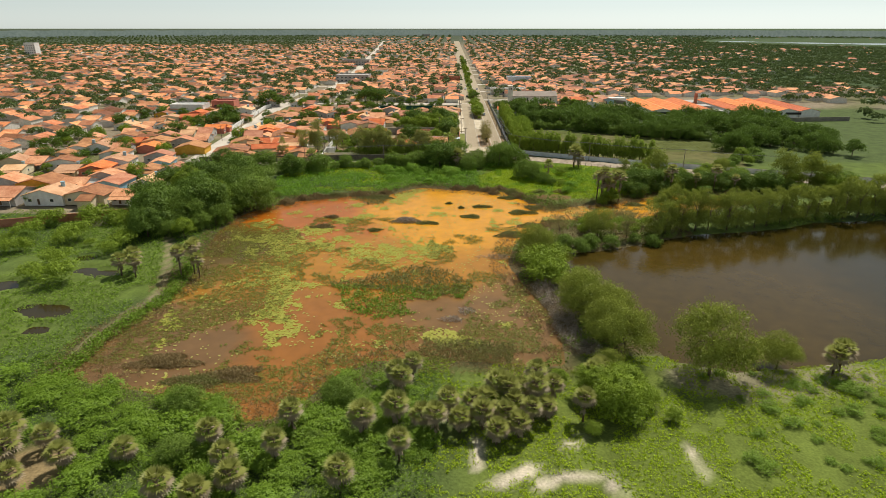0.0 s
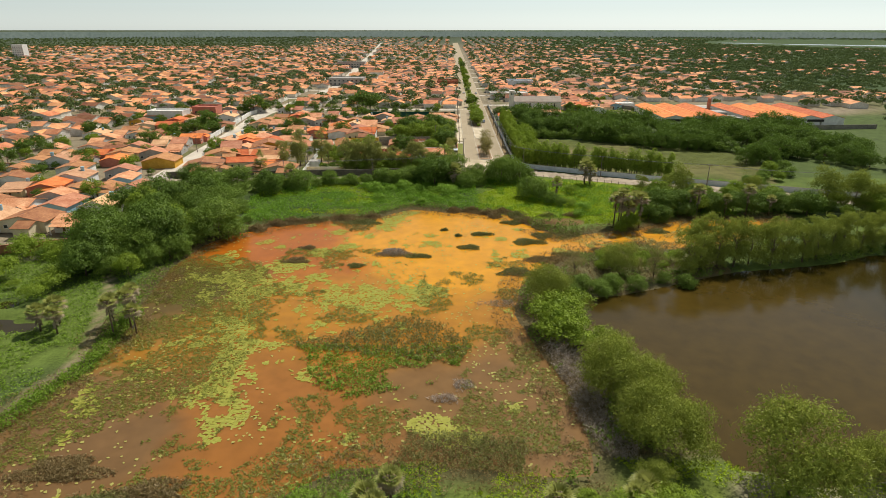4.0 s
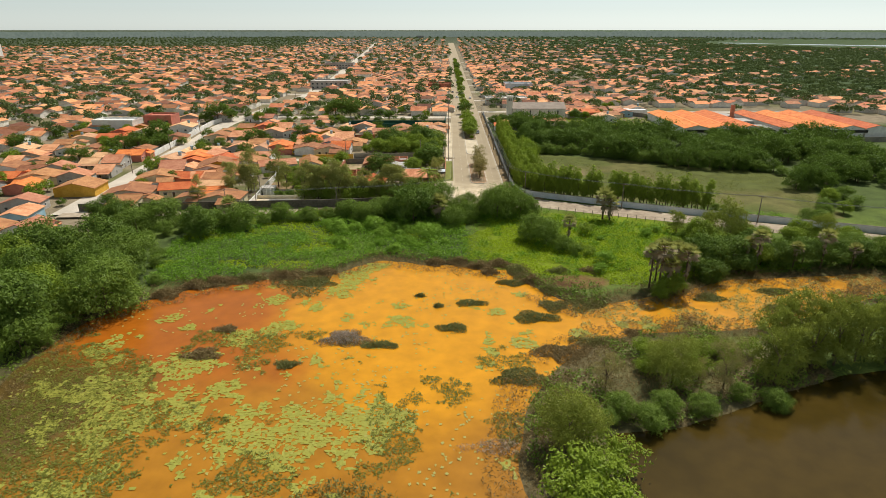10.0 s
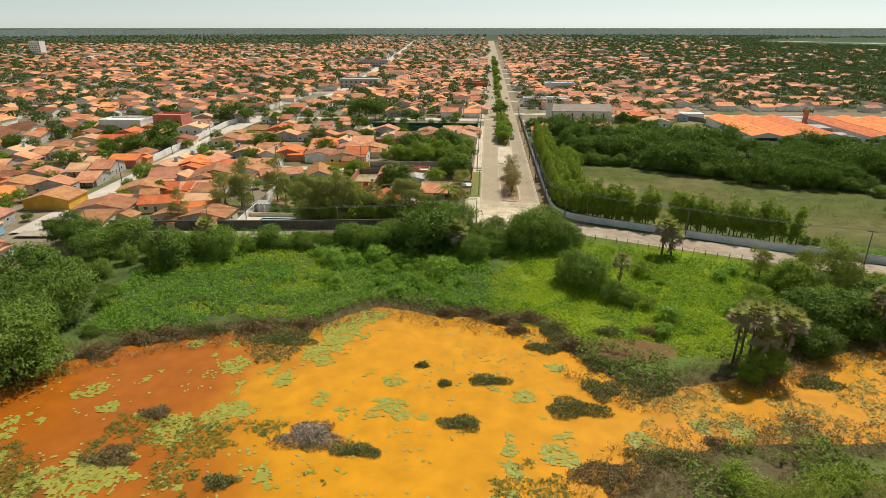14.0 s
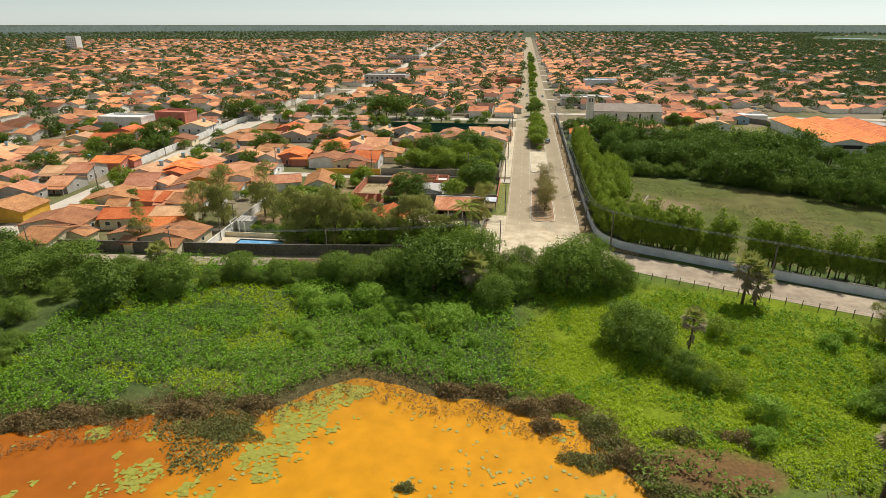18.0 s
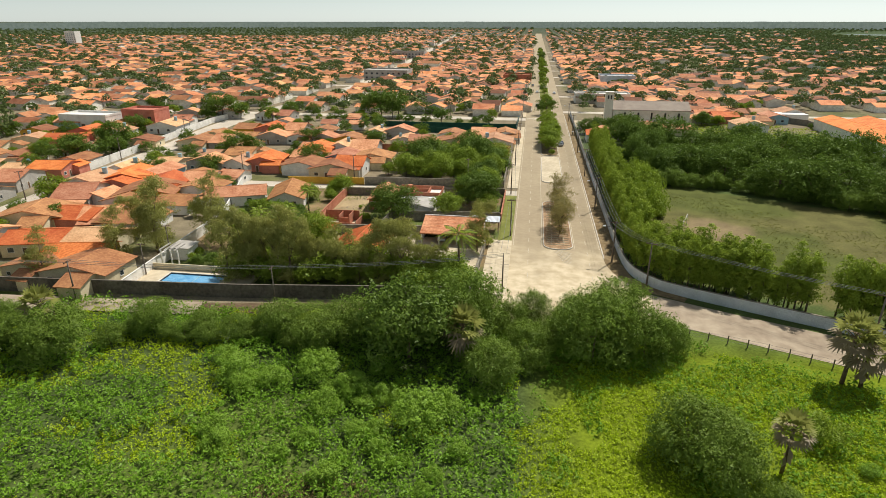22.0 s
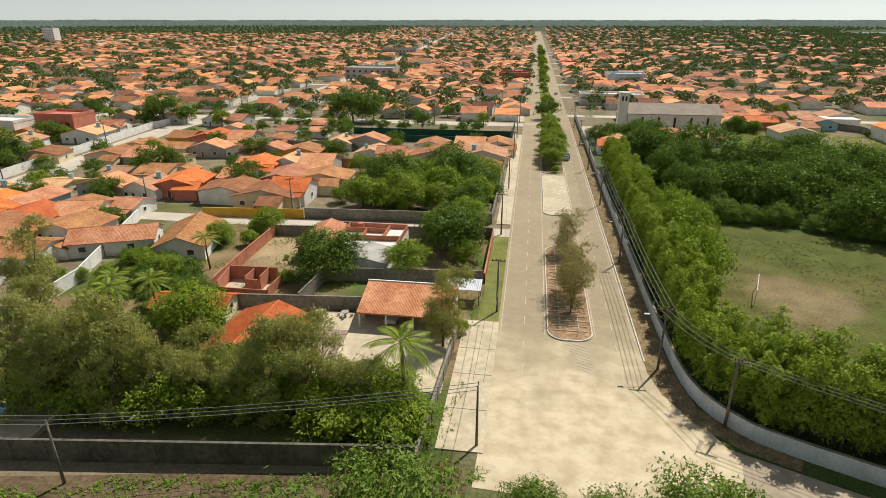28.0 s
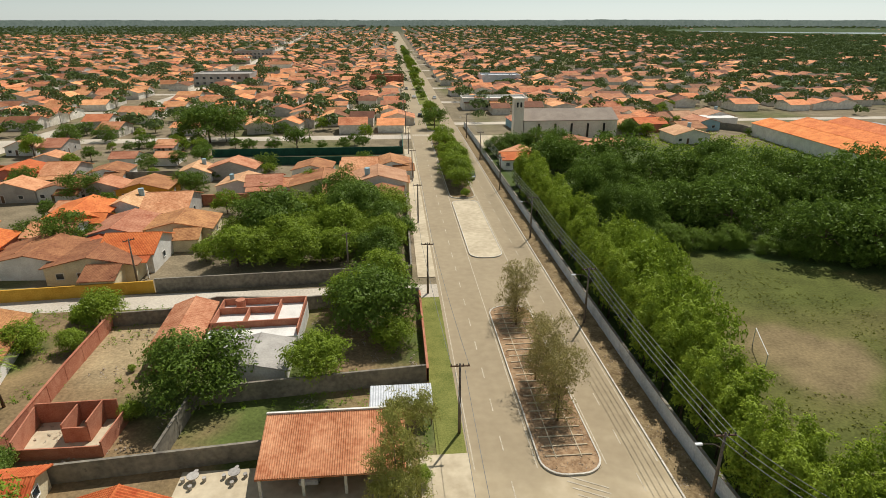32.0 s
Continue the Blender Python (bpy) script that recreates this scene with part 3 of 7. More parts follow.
    lay(np.clip((x - 160) / 60, 0, 1) * np.clip((y - 500) / 100, 0, 1), (0.06, 0.09, 0.03))
    return c


def axis_lines(lo, hi, step, out_lo, out_hi):
    a = list(np.arange(lo, hi + step / 2, step))
    s, v = step, a[-1]
    while v < out_hi:
        s *= 1.22
        v = min(v + s, out_hi)
        a.append(v)
    s, v = step, a[0]
    while v > out_lo:
        s *= 1.22
        v = max(v - s, out_lo)
        a.insert(0, v)
    return np.array(a)


def make_ground():
    xs, ys = axis_lines(-150, 150, 1.6, -5600, 5600), axis_lines(30, 350, 1.6, -400, 6500)
    X, Y = np.meshgrid(xs, ys)
    Z = height(X, Y)
    nx, ny = len(xs), len(ys)
    i = np.arange(nx * ny).reshape(ny, nx)
    f = np.stack([i[:-1, :-1], i[:-1, 1:], i[1:, 1:], i[1:, :-1]], -1).reshape(-1, 4)
    me = bpy.data.meshes.new("ground")
    me.vertices.add(nx * ny), me.loops.add(f.size), me.polygons.add(len(f))
    me.vertices.foreach_set("co", np.stack([X, Y, Z], -1).astype(np.float32).ravel())
    me.loops.foreach_set("vertex_index", f.astype(np.int32).ravel())
    me.polygons.foreach_set("loop_start", np.arange(0, f.size, 4, dtype=np.int32))
    me.polygons.foreach_set("use_smooth", np.ones(len(f), bool))
    at = me.attributes.new("tone", "FLOAT_COLOR", "POINT")
    col = np.ones((nx * ny, 4), np.float32)
    col[:, :3] = tone(X, Y).reshape(-1, 3)
    at.data.foreach_set("color", col.ravel())
    me.materials.append(GROUNDM)
    me.update(calc_edges=True)
    tagged(new("ground", me), "marsh grass, bare sand and dusty town soil", "ground", kind="structure")


make_ground()
sheet("water_lagoon", [(-82, 68), (16, 68), (16, 140), (20, 160), (28, 166), (104, 182), (104, 212), (-82, 218)], -1.0, LAGOON, "shallow orange and ochre algae-stained lagoon water", "water")
sheet("water_marsh", [(-124, 94), (-84, 94), (-84, 146), (-124, 146)], -0.9, LAKE, "dark still pools in the marsh", "water")
sheet("water_lake", [(17.4, 84), (310, 84), (310, 196), (140, 190), (100, 184), (60, 168), (24, 152), (17.4, 146)], -1.004, LAKE, "dark brown still lake water beside the lagoon", "water")

# ---------------------------------------------------------------- roads and walls
def struct(name, solid, material, label, category):
    return tagged(part(name, solid, material), label, category, kind="structure")


def bend(pts, n=6):
    """A smooth line through points."""
    p = [Vector((*q, 0)) for q in pts]
    p = [2 * p[0] - p[1]] + p + [2 * p[-1] - p[-2]]
    out = []
    for a, b, c, d in zip(p, p[1:], p[2:], p[3:]):
        for i in range(n):
            t = i / n
            v = 0.5 * (2 * b + (c - a) * t + (2 * a - 5 * b + 4 * c - d) * t * t + (3 * b - a - 3 * c + d) * t ** 3)
            out.append((v.x, v.y))
    return out + [(p[-2].x, p[-2].y)]


def band(y0, y1, x0, x1, z):
    return Solid().box(x0, y0, z - 0.12, x1, y1, z)


struct("road_avenue", Solid().face([(-1.0, 262, 0.03), (17.3, 262, 0.03), (17.3, 2600, 0.03), (-1.0, 2600, 0.03)]), ASPHALT,
       "pale worn asphalt avenue with two carriageways", "road")
struct("road_east", strip(bend(EAST_ROAD), 4.6, 4.2, 0.045), DIRTROAD, "sandy road along the whitewashed wall", "road")
struct("road_junction", Solid().face([(-1.5, 257.5, 0.038), (8, 257, 0.038), (22, 256.8, 0.05), (23.5, 264.5, 0.05), (19.4, 274, 0.038), (17.4, 283, 0.038), (-1.2, 270, 0.038)]),
       ASPHALT, "dusty sand-covered road junction", "road")
struct("road_south", strip(bend([(-50, 249.7), (-66, 248.5), (-82, 247.5), (-122, 245)]), 2.0, 2.4, 0.05), DIRTROAD, "sandy lane outside the long concrete wall", "road")
struct("road_track", strip(bend([(-2.5, 258.6), (-10, 256), (-30, 252.7), (-46, 250), (-52, 249.5)]), 1.9, 2.2, 0.042), LANESOIL, "dark earthen track, painted in shade, below the long concrete wall", "road")
STREET_TWO = [(-120, 246), (-124, 300), (-129, 369), (-134, 420), (-131, 460), (-122, 560), (-120, 640), (-128, 743), (-148, 986), (-190, 1500), (-260, 2300)]
struct("road_west", strip(bend(STREET_TWO), 5.0, 5.0, 0.02), STREET, "wide pale dusty street between houses", "road")
CROSS = [(-132, -1, 324.9, 5.0), (-190, -1, 452, 8.0)] + [(-420, -1, 520 + 66 * i, 6.0) for i in range(9)] + [(17, 240, 478 + 64 * i, 6.0) for i in range(10)]
for x0, x1, y, w in CROSS:
    struct("road_cross", Solid().face([(x0, y - w / 2, 0.012), (x1, y - w / 2, 0.012), (x1, y + w / 2, 0.012), (x0, y + w / 2, 0.012)]), STREET, "dusty cross street between rows of houses", "road")
for y0, y1, name in ((285.6, 322.6, "pavement_near"), (330, 430, "pavement_mid"), (459, 900, "pavement_far")):
    struct(name, band(y0, y1, -3.9, -1.0, 0.12), PAVING if y0 > 300 else GRASSY, "verge and pavement beside the avenue", "pavement")
struct("pavement_corner", Solid().box(-5.6, 262, -0.1, -0.9, 288.5, 0.125), PAVING, "pale concrete pavement slabs at the corner", "pavement")
for y in (268.5, 275.2, 281):
    struct("pavement_joint", Solid().box(-5.5, y, 0.1, -1.0, y + 0.12, 0.135), OLDWALL, "dark joint across the pavement", "pavement")
struct("verge_east", Solid().box(17.3, 279, -0.1, 20.1, 470, 0.1), LITTER, "dry leaf-strewn verge below the wall", "pavement")
struct("verge_corner", Solid().face([(17.2, 279, 0.06), (18.2, 274.4, 0.06), (20.5, 269.6, 0.06), (24.0, 266.2, 0.06), (28.5, 263.8, 0.06), (29.4, 265.4, 0.06), (24.6, 268.6, 0.06), (21.4, 272.6, 0.06), (20.2, 279, 0.06)]), LITTER,
       "dry leaf-strewn verge at the bend of the wall", "pavement")
for i in range(150):
    y = 281 + i * 1.26
    piece = new("kerb_stone", bpy.data.meshes.get("kerb_stone") or Solid().box(-0.09, 0, 0, 0.09, 1.2, 0.17).mesh("kerb_stone", KERB))
    piece.parent = bpy.data.objects["verge_east"]
    piece.location = (17.3, y, 0.0)


def median(y0, y1, name, fill, label):
    x0, x1 = 5.8, 11.5
    r = 2.2
    ring = []
    for cx, cy, a0 in ((x1 - r, y1 - r, 0), (x0 + r, y1 - r, 90), (x0 + r, y0 + r, 180), (x1 - r, y0 + r, 270)):
        ring += [(cx + r * math.cos(radians(a0 + a)), cy + r * math.sin(radians(a0 + a))) for a in range(0, 91, 15)]
    body = tagged(new(name), label, "median", kind="structure")
    s = Solid()
    s.face([(x, y, 0.15) for x, y in ring])
    part("soil", s, fill, body)
    k = Solid()
    c = ((x0 + x1) / 2, (y0 + y1) / 2)
    n = len(ring)
    big = [(c[0] + (x - c[0]) * 1.05, y + (0.16 if y > c[1] else -0.16)) for x, y in ring]
    for i in range(n):
        j = (i + 1) % n
        a, b, A, B = ring[i], ring[j], big[i], big[j]
        k.face([(*a, 0.22), (*A, 0.22), (*B, 0.22), (*b, 0.22)])
        k.face([(*A, 0.0), (*B, 0.0), (*B, 0.22), (*A, 0.22)])
        k.face([(*a, 0.1), (*b, 0.1), (*b, 0.22), (*a, 0.22)])
    part("kerb", k, KERB, body, "whitewashed kerb")
    return body


median(284.9, 318.6, "median_near", BEDSOIL, "dry median bed with leaf litter and whitewashed kerb")
median(337.5, 372, "median_mid", PAVING, "paved median strip with whitewashed kerb")
median(374, 446, "median_trees", LITTER, "planted median strip under trees")
for i in range(9):
    median(462 + i * 70, 522 + i * 70, "median_far", GRASSY, "grassy median strip with trees")
# low divider bars in the planting bed of the near median
bed = bpy.data.objects["median_near"]
for i in range(22):
    b = new("bed_edging", bpy.data.meshes.get("bed_edging") or Solid().box(-2.3, -0.06, 0, 2.3, 0.06, 0.1).mesh("bed_edging", PAVING))
    b.parent, b.location = bed, (8.65, 287.3 + i * 1.38, 0.15)
for x in (7.4, 9.9):
    part("bed_rail", Solid().box(x - 0.05, 287, 0.15, x + 0.05, 316.5, 0.23), PAVING, bed)


def lines():
    s = Solid()
    for x in (-0.55, 5.35, 11.95, 16.9):
        s.box(x - 0.06, 286, 0.03, x + 0.06, 440, 0.042)
    tagged(part("edge_line", s, PAINTLINE), "worn white edge lines on the avenue", "road marking", kind="structure")
    dash = Solid().box(-0.06, 0, 0.03, 0.06, 2.2, 0.043).mesh("lane_dash", PAINTLINE)
    for x in (2.6, 14.3):
        for i in range(34):
            o = new("lane_dash", dash)
            o.location = (x, 270 + i * 6.2, 0)
            o.parent = bpy.data.objects["road_avenue"]
    hatch = Solid().box(-0.09, -1.2, 0.045, 0.09, 1.2, 0.058).mesh("hatch_bar", PAINTLINE)
    for i in range(9):
        o = new("hatch_bar", hatch)
        k = i / 8
        o.location, o.rotation_euler = (9.3 + 0.8 * k, 284.0 - 6.0 * k, 0), (0, 0, radians(62))
        o.scale = (0.8, 1.75 - 1.0 * k, 1)
        o.parent = bpy.data.objects["road_junction"]
    bar = Solid().box(-0.3, -1.6, 0.03, 0.3, 1.6, 0.044).mesh("crossing_bar", PAINTLINE)
    for i in range(8):
        o = new("crossing_bar", bar)
        o.location = (0.0 + i * 0.75, 454, 0)
        o.parent = bpy.data.objects["road_avenue"]


lines()

# the long walls
FRONT = [(-7, 259.3), (-45, 254.6), (-82, 251.8), (-118, 249.2)]


def coped_wall(name, pts, h, t, material, cap, label, step=3.2, pier=0.06):
    """A masonry wall with piers and coping along a line."""
    root = tagged(new(name), label, "wall", kind="structure")
    w, c, p = Solid(), Solid(), Solid()
    for a, b in zip(pts, pts[1:]):
        w.wall(a, b, h, t, -0.6)
        c.wall(a, b, 0.09, t + 0.1, h - 0.6)
        n = max(1, int(math.dist(a, b) / step))
        for i in range(n):
            q = [a[k] + (b[k] - a[k]) * i / n for k in (0, 1)]
            r = [a[k] + (b[k] - a[k]) * (i + 0.1) / n for k in (0, 1)]
            p.wall(q, r, h - 0.02, t + 2 * pier, -0.6)
    part("wall_body", w, material, root)
    part("coping", c, cap, root)
    part("pier", p, material, root)
    return root


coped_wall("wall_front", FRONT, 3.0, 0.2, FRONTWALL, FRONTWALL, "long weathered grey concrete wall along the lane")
coped_wall("wall_front_return", [(-7, 259.3), (-6.2, 284)], 2.2, 0.2, OLDWALL, OLDWALL, "weathered concrete wall beside the pavement")
EASTWALL = bend([(20.3, 470), (20.2, 400), (20.2, 340), (20.2, 305), (20.4, 286), (21.2, 275), (24.5, 269), (30, 265.5), (48, 257.5), (74, 246.5), (103, 236), (145, 220), (200, 200)], 4)
coped_wall("wall_east", EASTWALL, 2.5, 0.2, WHITEWALL, OLDWALL, "whitewashed wall with weathered coping round the field", 3.0, 0.04)
for nm, pts, h, m in (
        ("wall_plot_north", [(-45.2, 287.2), (-19.8, 289.6)], 2.0, OLDWALL), ("wall_plot_mid", [(-30, 289), (-29.3, 298.5), (-4.2, 300.9)], 2.2, OLDWALL),
        ("wall_plot_west", [(-45.0, 288.4), (-45.7, 304.5), (-45.9, 317.2)], 2.1, BRICK), ("wall_plot_street", [(-45.9, 317.4), (-38.6, 318), (-33, 321.4), (-21.2, 320.2), (-4.1, 322)], 2.0, OLDWALL),
        ("wall_plot_east", [(-4.0, 301), (-4.0, 321.8)], 1.7, BRICK), ("wall_street_north", [(-44.1, 328.1), (-18.4, 329.4), (-4.9, 330), (-4.6, 372)], 2.2, OLDWALL),
        ("wall_yellow", [(-66, 326.2), (-44.3, 328)], 1.9, WALLS[3]), ("wall_garden_west", [(-66, 253.2), (-68, 292), (-78, 322)], 2.2, WALLS[0]),
        ("wall_street_west", [(-133, 330), (-136.5, 372), (-141, 420), (-138, 444)], 2.4, WALLS[0]), ("wall_lagoon_west", [(-150, 160), (-118, 171.5), (-97, 180)], 1.9, BRICK),
        ("wall_backyard_north", [(-72, 372), (-40, 374)], 2.4, BRICK), ("wall_backyard_west", [(-100, 395), (-62, 397)], 2.4, OLDWALL),
        ("wall_court", [(-62, 424), (-4.4, 424), (-4.2, 446)], 2.2, COURT), ("wall_court_west", [(-45, 412), (-4.5, 411)], 2.2, COURT)):
    coped_wall(nm, pts, h + 0.6, 0.18, m, m, {OLDWALL: "weathered grey rendered plot wall", BRICK: "bare red brick plot wall"}.get(m, "painted rendered plot wall"), 4.0, 0.03)


# ---------------------------------------------------------------- houses
def gable(s, w, d, h, rise, over=0.45, thick=0.14, ribs=0, x0=0.0, y0=0.0, along="x"):
    """A two-sided roof centred at x0, y0 with its ridge along x (or y), with thickness and a ribbed upper face."""
    def P(u, v, z):
        return (x0 + u, y0 + v, z) if along == "x" else (x0 + v, y0 + u, z)
    W, D = w / 2 + over, d / 2 + over
    drop = rise * over / (d / 2)
    for sg in (-1, 1):
        n = ribs or 1
        for i in range(n):
            a, b = -W + 2 * W * i / n, -W + 2 * W * (i + 1) / n
            if ribs:
                m, q = (a + b) / 2, 0.06
                s.face([P(a, sg * D, h - drop), P(m, sg * D, h - drop + q), P(m, 0, h + rise + q), P(a, 0, h + rise)])
                s.face([P(m, sg * D, h - drop + q), P(b, sg * D, h - drop), P(b, 0, h + rise), P(m, 0, h + rise + q)])
            else:
                s.face([P(a, sg * D, h - drop), P(b, sg * D, h - drop), P(b, 0, h + rise), P(a, 0, h + rise)])
        s.face([P(-W, sg * D, h - drop - thick), P(W, sg * D, h - drop - thick), P(W, sg * D, h - drop), P(-W, sg * D, h - drop)])
        s.face([P(-W, sg * D, h - drop - thick), P(W, sg * D, h - drop - thick), P(W, 0, h + rise - thick), P(-W, 0, h + rise - thick)])
        for e in (-W, W):
            s.face([P(e, sg * D, h - drop - thick), P(e, sg * D, h - drop), P(e, 0, h + rise), P(e, 0, h + rise - thick)])
    for e in (-0.12, 0.12):
        s.face([P(-W, e, h + rise - 0.03), P(W, e, h + rise - 0.03), P(W, 0, h + rise + 0.1), P(-W, 0, h + rise + 0.1)])
    return s


def shell(s, w, d, h, rise, x0=0.0, y0=0.0, along="x"):
    """Walls with gables under such a roof."""
    def P(u, v, z):
        return (x0 + u, y0 + v, z) if along == "x" else (x0 + v, y0 + u, z)
    a, b = w / 2, d / 2
    s.face([P(-a, -b, -0.3), P(a, -b, -0.3), P(a, -b, h), P(-a, -b, h)])
    s.face([P(-a, b, -0.3), P(a, b, -0.3), P(a, b, h), P(-a, b, h)])
    for e in (-a, a):
        s.face([P(e, -b, -0.3), P(e, b, -0.3), P(e, b, h), P(e, 0, h + rise - 0.1), P(e, -b, h)])
    return s


def opening(root, name, x, y, z, w, h, facing, material, label):
    """A framed window or door set 6 cm proud on a wall; facing is degrees about z."""
    turn = Matrix.Translation((x, y, z)) @ Matrix.Rotation(radians(facing), 4, "Z")
    s = Solid()
    f = 0.09
    s.box(-w / 2, -0.05, 0, -w / 2 + f, 0.07, h, 0, turn).box(w / 2 - f, -0.05, 0, w / 2, 0.07, h, 0, turn)
    s.box(-w / 2 + f, -0.05, h - f, w / 2 - f, 0.07, h, 0, turn)
    if name == "window":
        s.box(-w / 2 + f, -0.05, 0, w / 2 - f, 0.12, f, 0, turn)
    s.box(-w / 2 + f, -0.04, f, w / 2 - f, 0.02, h - f, 1, turn)
    return part(name, s, [WALLS[0], material], root, label)


def house(w, d, h, rise, roof, wall, along="x", wing=None, tank=False, ribs=0, porch=False, label=""):
    root = tagged(new("house"), label, "house")
    s, r = Solid(), Solid()
    shell(s, w, d, h, rise, along=along)
    gable(r, w, d, h, rise, ribs=ribs, along=along)
    if wing:
        ww, wd, wx, wy = wing
        shell(s, ww, wd, h - 0.5, rise * 0.7, wx, wy, "y" if along == "x" else "x")
        gable(r, ww, wd, h - 0.5, rise * 0.7, 0.4, x0=wx, y0=wy, along="y" if along == "x" else "x")
    part("wall", s, wall, root)
    part("roof", r, roof, root, "clay tile roof")
    W, D = (w, d) if along == "x" else (d, w)
    opening(root, "door", -W * 0.12, -D / 2, 0, 1.0, 2.1, 180, WOODD, "")
    for x in (-W * 0.34, W * 0.22):
        opening(root, "window", x, -D / 2, 1.0, 1.3, 1.1, 180, GLASSB, "")
    opening(root, "window", W / 2, 0, 1.0, 1.2, 1.1, -90, GLASSB, "")
    if porch:
        p = Solid()
        p.face([(-W / 2, -D / 2 - 2.4, h - 0.75), (W / 2, -D / 2 - 2.4, h - 0.75), (W / 2, -D / 2, h - 0.15), (-W / 2, -D / 2, h - 0.15)])
        p.face([(-W / 2, -D / 2 - 2.4, h - 0.87), (W / 2, -D / 2 - 2.4, h - 0.87), (W / 2, -D / 2, h - 0.27), (-W / 2, -D / 2, h - 0.27)])
        p.face([(-W / 2, -D / 2 - 2.4, h - 0.87), (W / 2, -D / 2 - 2.4, h - 0.87), (W / 2, -D / 2 - 2.4, h - 0.75), (-W / 2, -D / 2 - 2.4, h - 0.75)])
        part("porch_roof", p, roof, root)
        for x in (-W / 2 + 0.2, W / 2 - 0.2):
            part("porch_post", Solid().box(x - 0.1, -D / 2 - 2.3, -0.3, x + 0.1, -D / 2 - 2.1, h - 0.75), wall, root)
    if tank:
        t = Solid().tube([(W * 0.2, D * 0.2, h + 0.2), (W * 0.2, D * 0.2, h + rise + 0.9)], [0.6, 0.7], 12)
        part("water_tank", t, WALLS[5], root, "pale blue water tank")
    return root


NAMES = ["orange", "pale orange", "weathered brown", "bright orange"]
WNAMES = ["white", "cream", "grey", "ochre", "pink", "pale blue"]
PROTO = []
for k in range(14):
    w, d = 7.5 + (k * 37 % 11) * 0.45, 9.0 + (k * 53 % 9) * 0.6
    ri, wi = (0, 2, 1, 0, 2, 3, 1, 1, 0, 0, 2, 0, 1, 2)[k], (0, 1, 0, 2, 0, 4, 1, 0, 5, 0, 3, 2, 1, 0)[k]
    PROTO.append(house(w, d, 3.0 + 0.2 * (k % 3), 1.3 + 0.25 * (k % 4), ROOFS[ri], WALLS[wi], "y" if k % 3 else "x",
                       (w * 0.5, d * 0.5, w * 0.3, -d * 0.42) if k % 4 == 1 else None, k % 5 == 2, porch=k % 3 == 0,
                       label=f"single-storey {WNAMES[wi]} house with {NAMES[ri]} clay tile roof"))
    tagged(PROTO[-1], group="houses of the town")
    PROTO[-1].location = (-118 - 13 * (k % 7), 190 + 15 * (k // 7), 0)


def put(ob, x, y, turn=0.0, s=1.0, z=0.0, sz=None):
    return copy_thing(ob, Matrix.Translation((x, y, z)) @ Matrix.Rotation(radians(turn), 4, "Z") @ Matrix.Diagonal((s, s, sz or s, 1)))


PLACED = [(-118 - 13 * (k % 7), 190 + 15 * (k // 7), 5.5) for k in range(14)]
KEEP_OUT = [[(-70, 250), (0, 250), (0, 334), (-70, 334)], [(-48, 332), (0, 332), (0, 374), (-34, 374)], [(-64, 410), (0, 410), (0, 450), (-64, 450)]]


def free(x, y, r):
    if abs(x - 8) < 14 or any(inside(p, np.float64(x), np.float64(y)) for p in KEEP_OUT):
        return False
    if away(STREET_TWO, np.float64(x), np.float64(y), False) < 5 + r * 0.55:
        return False
    return all(math.hypot(x - a, y - b) > r + c for a, b, c in PLACED)


hr = random.Random(4)
ROWS = [338, 352, 368, 383, 399, 418, 436] + [258 + 13.5 * i for i in range(6)] + [188 + 13 * i for i in range(6)]
for y in ROWS:
    x = -205.0
    while x < -8:
        x += hr.uniform(9.2, 12.5)
        yy = y + hr.uniform(-1.5, 1.5)
        if y < 250 and (x > -112 or x < -206):
            continue
        if 250 < y < 330 and x > -74:
            continue
        if hr.random() < 0.24 or not free(x, yy, 4.6):
            continue
        k = hr.randrange(14)
        put(PROTO[k], x, yy, hr.choice((0, 180, 0, 90)) + hr.uniform(-4, 4) + (7 if x < -128 else 0), hr.uniform(0.76, 1.0))
        PLACED.append((x, yy, 4.6))
for x, y, k in ((78, 452, 3), (88, 458, 5), (99, 450, 1), (110, 460, 8), (84, 470, 0), (96, 472, 13), (108, 474, 6), (74, 462, 9), (122, 474, 2), (74, 478, 6), (64, 470, 3), (52, 466, 0), (42, 468, 8), (30, 408, 3), (50, 425, 4), (92, 436, 2)):
    put(PROTO[k], x, y, 90 * (k % 2) + 3, 0.95)

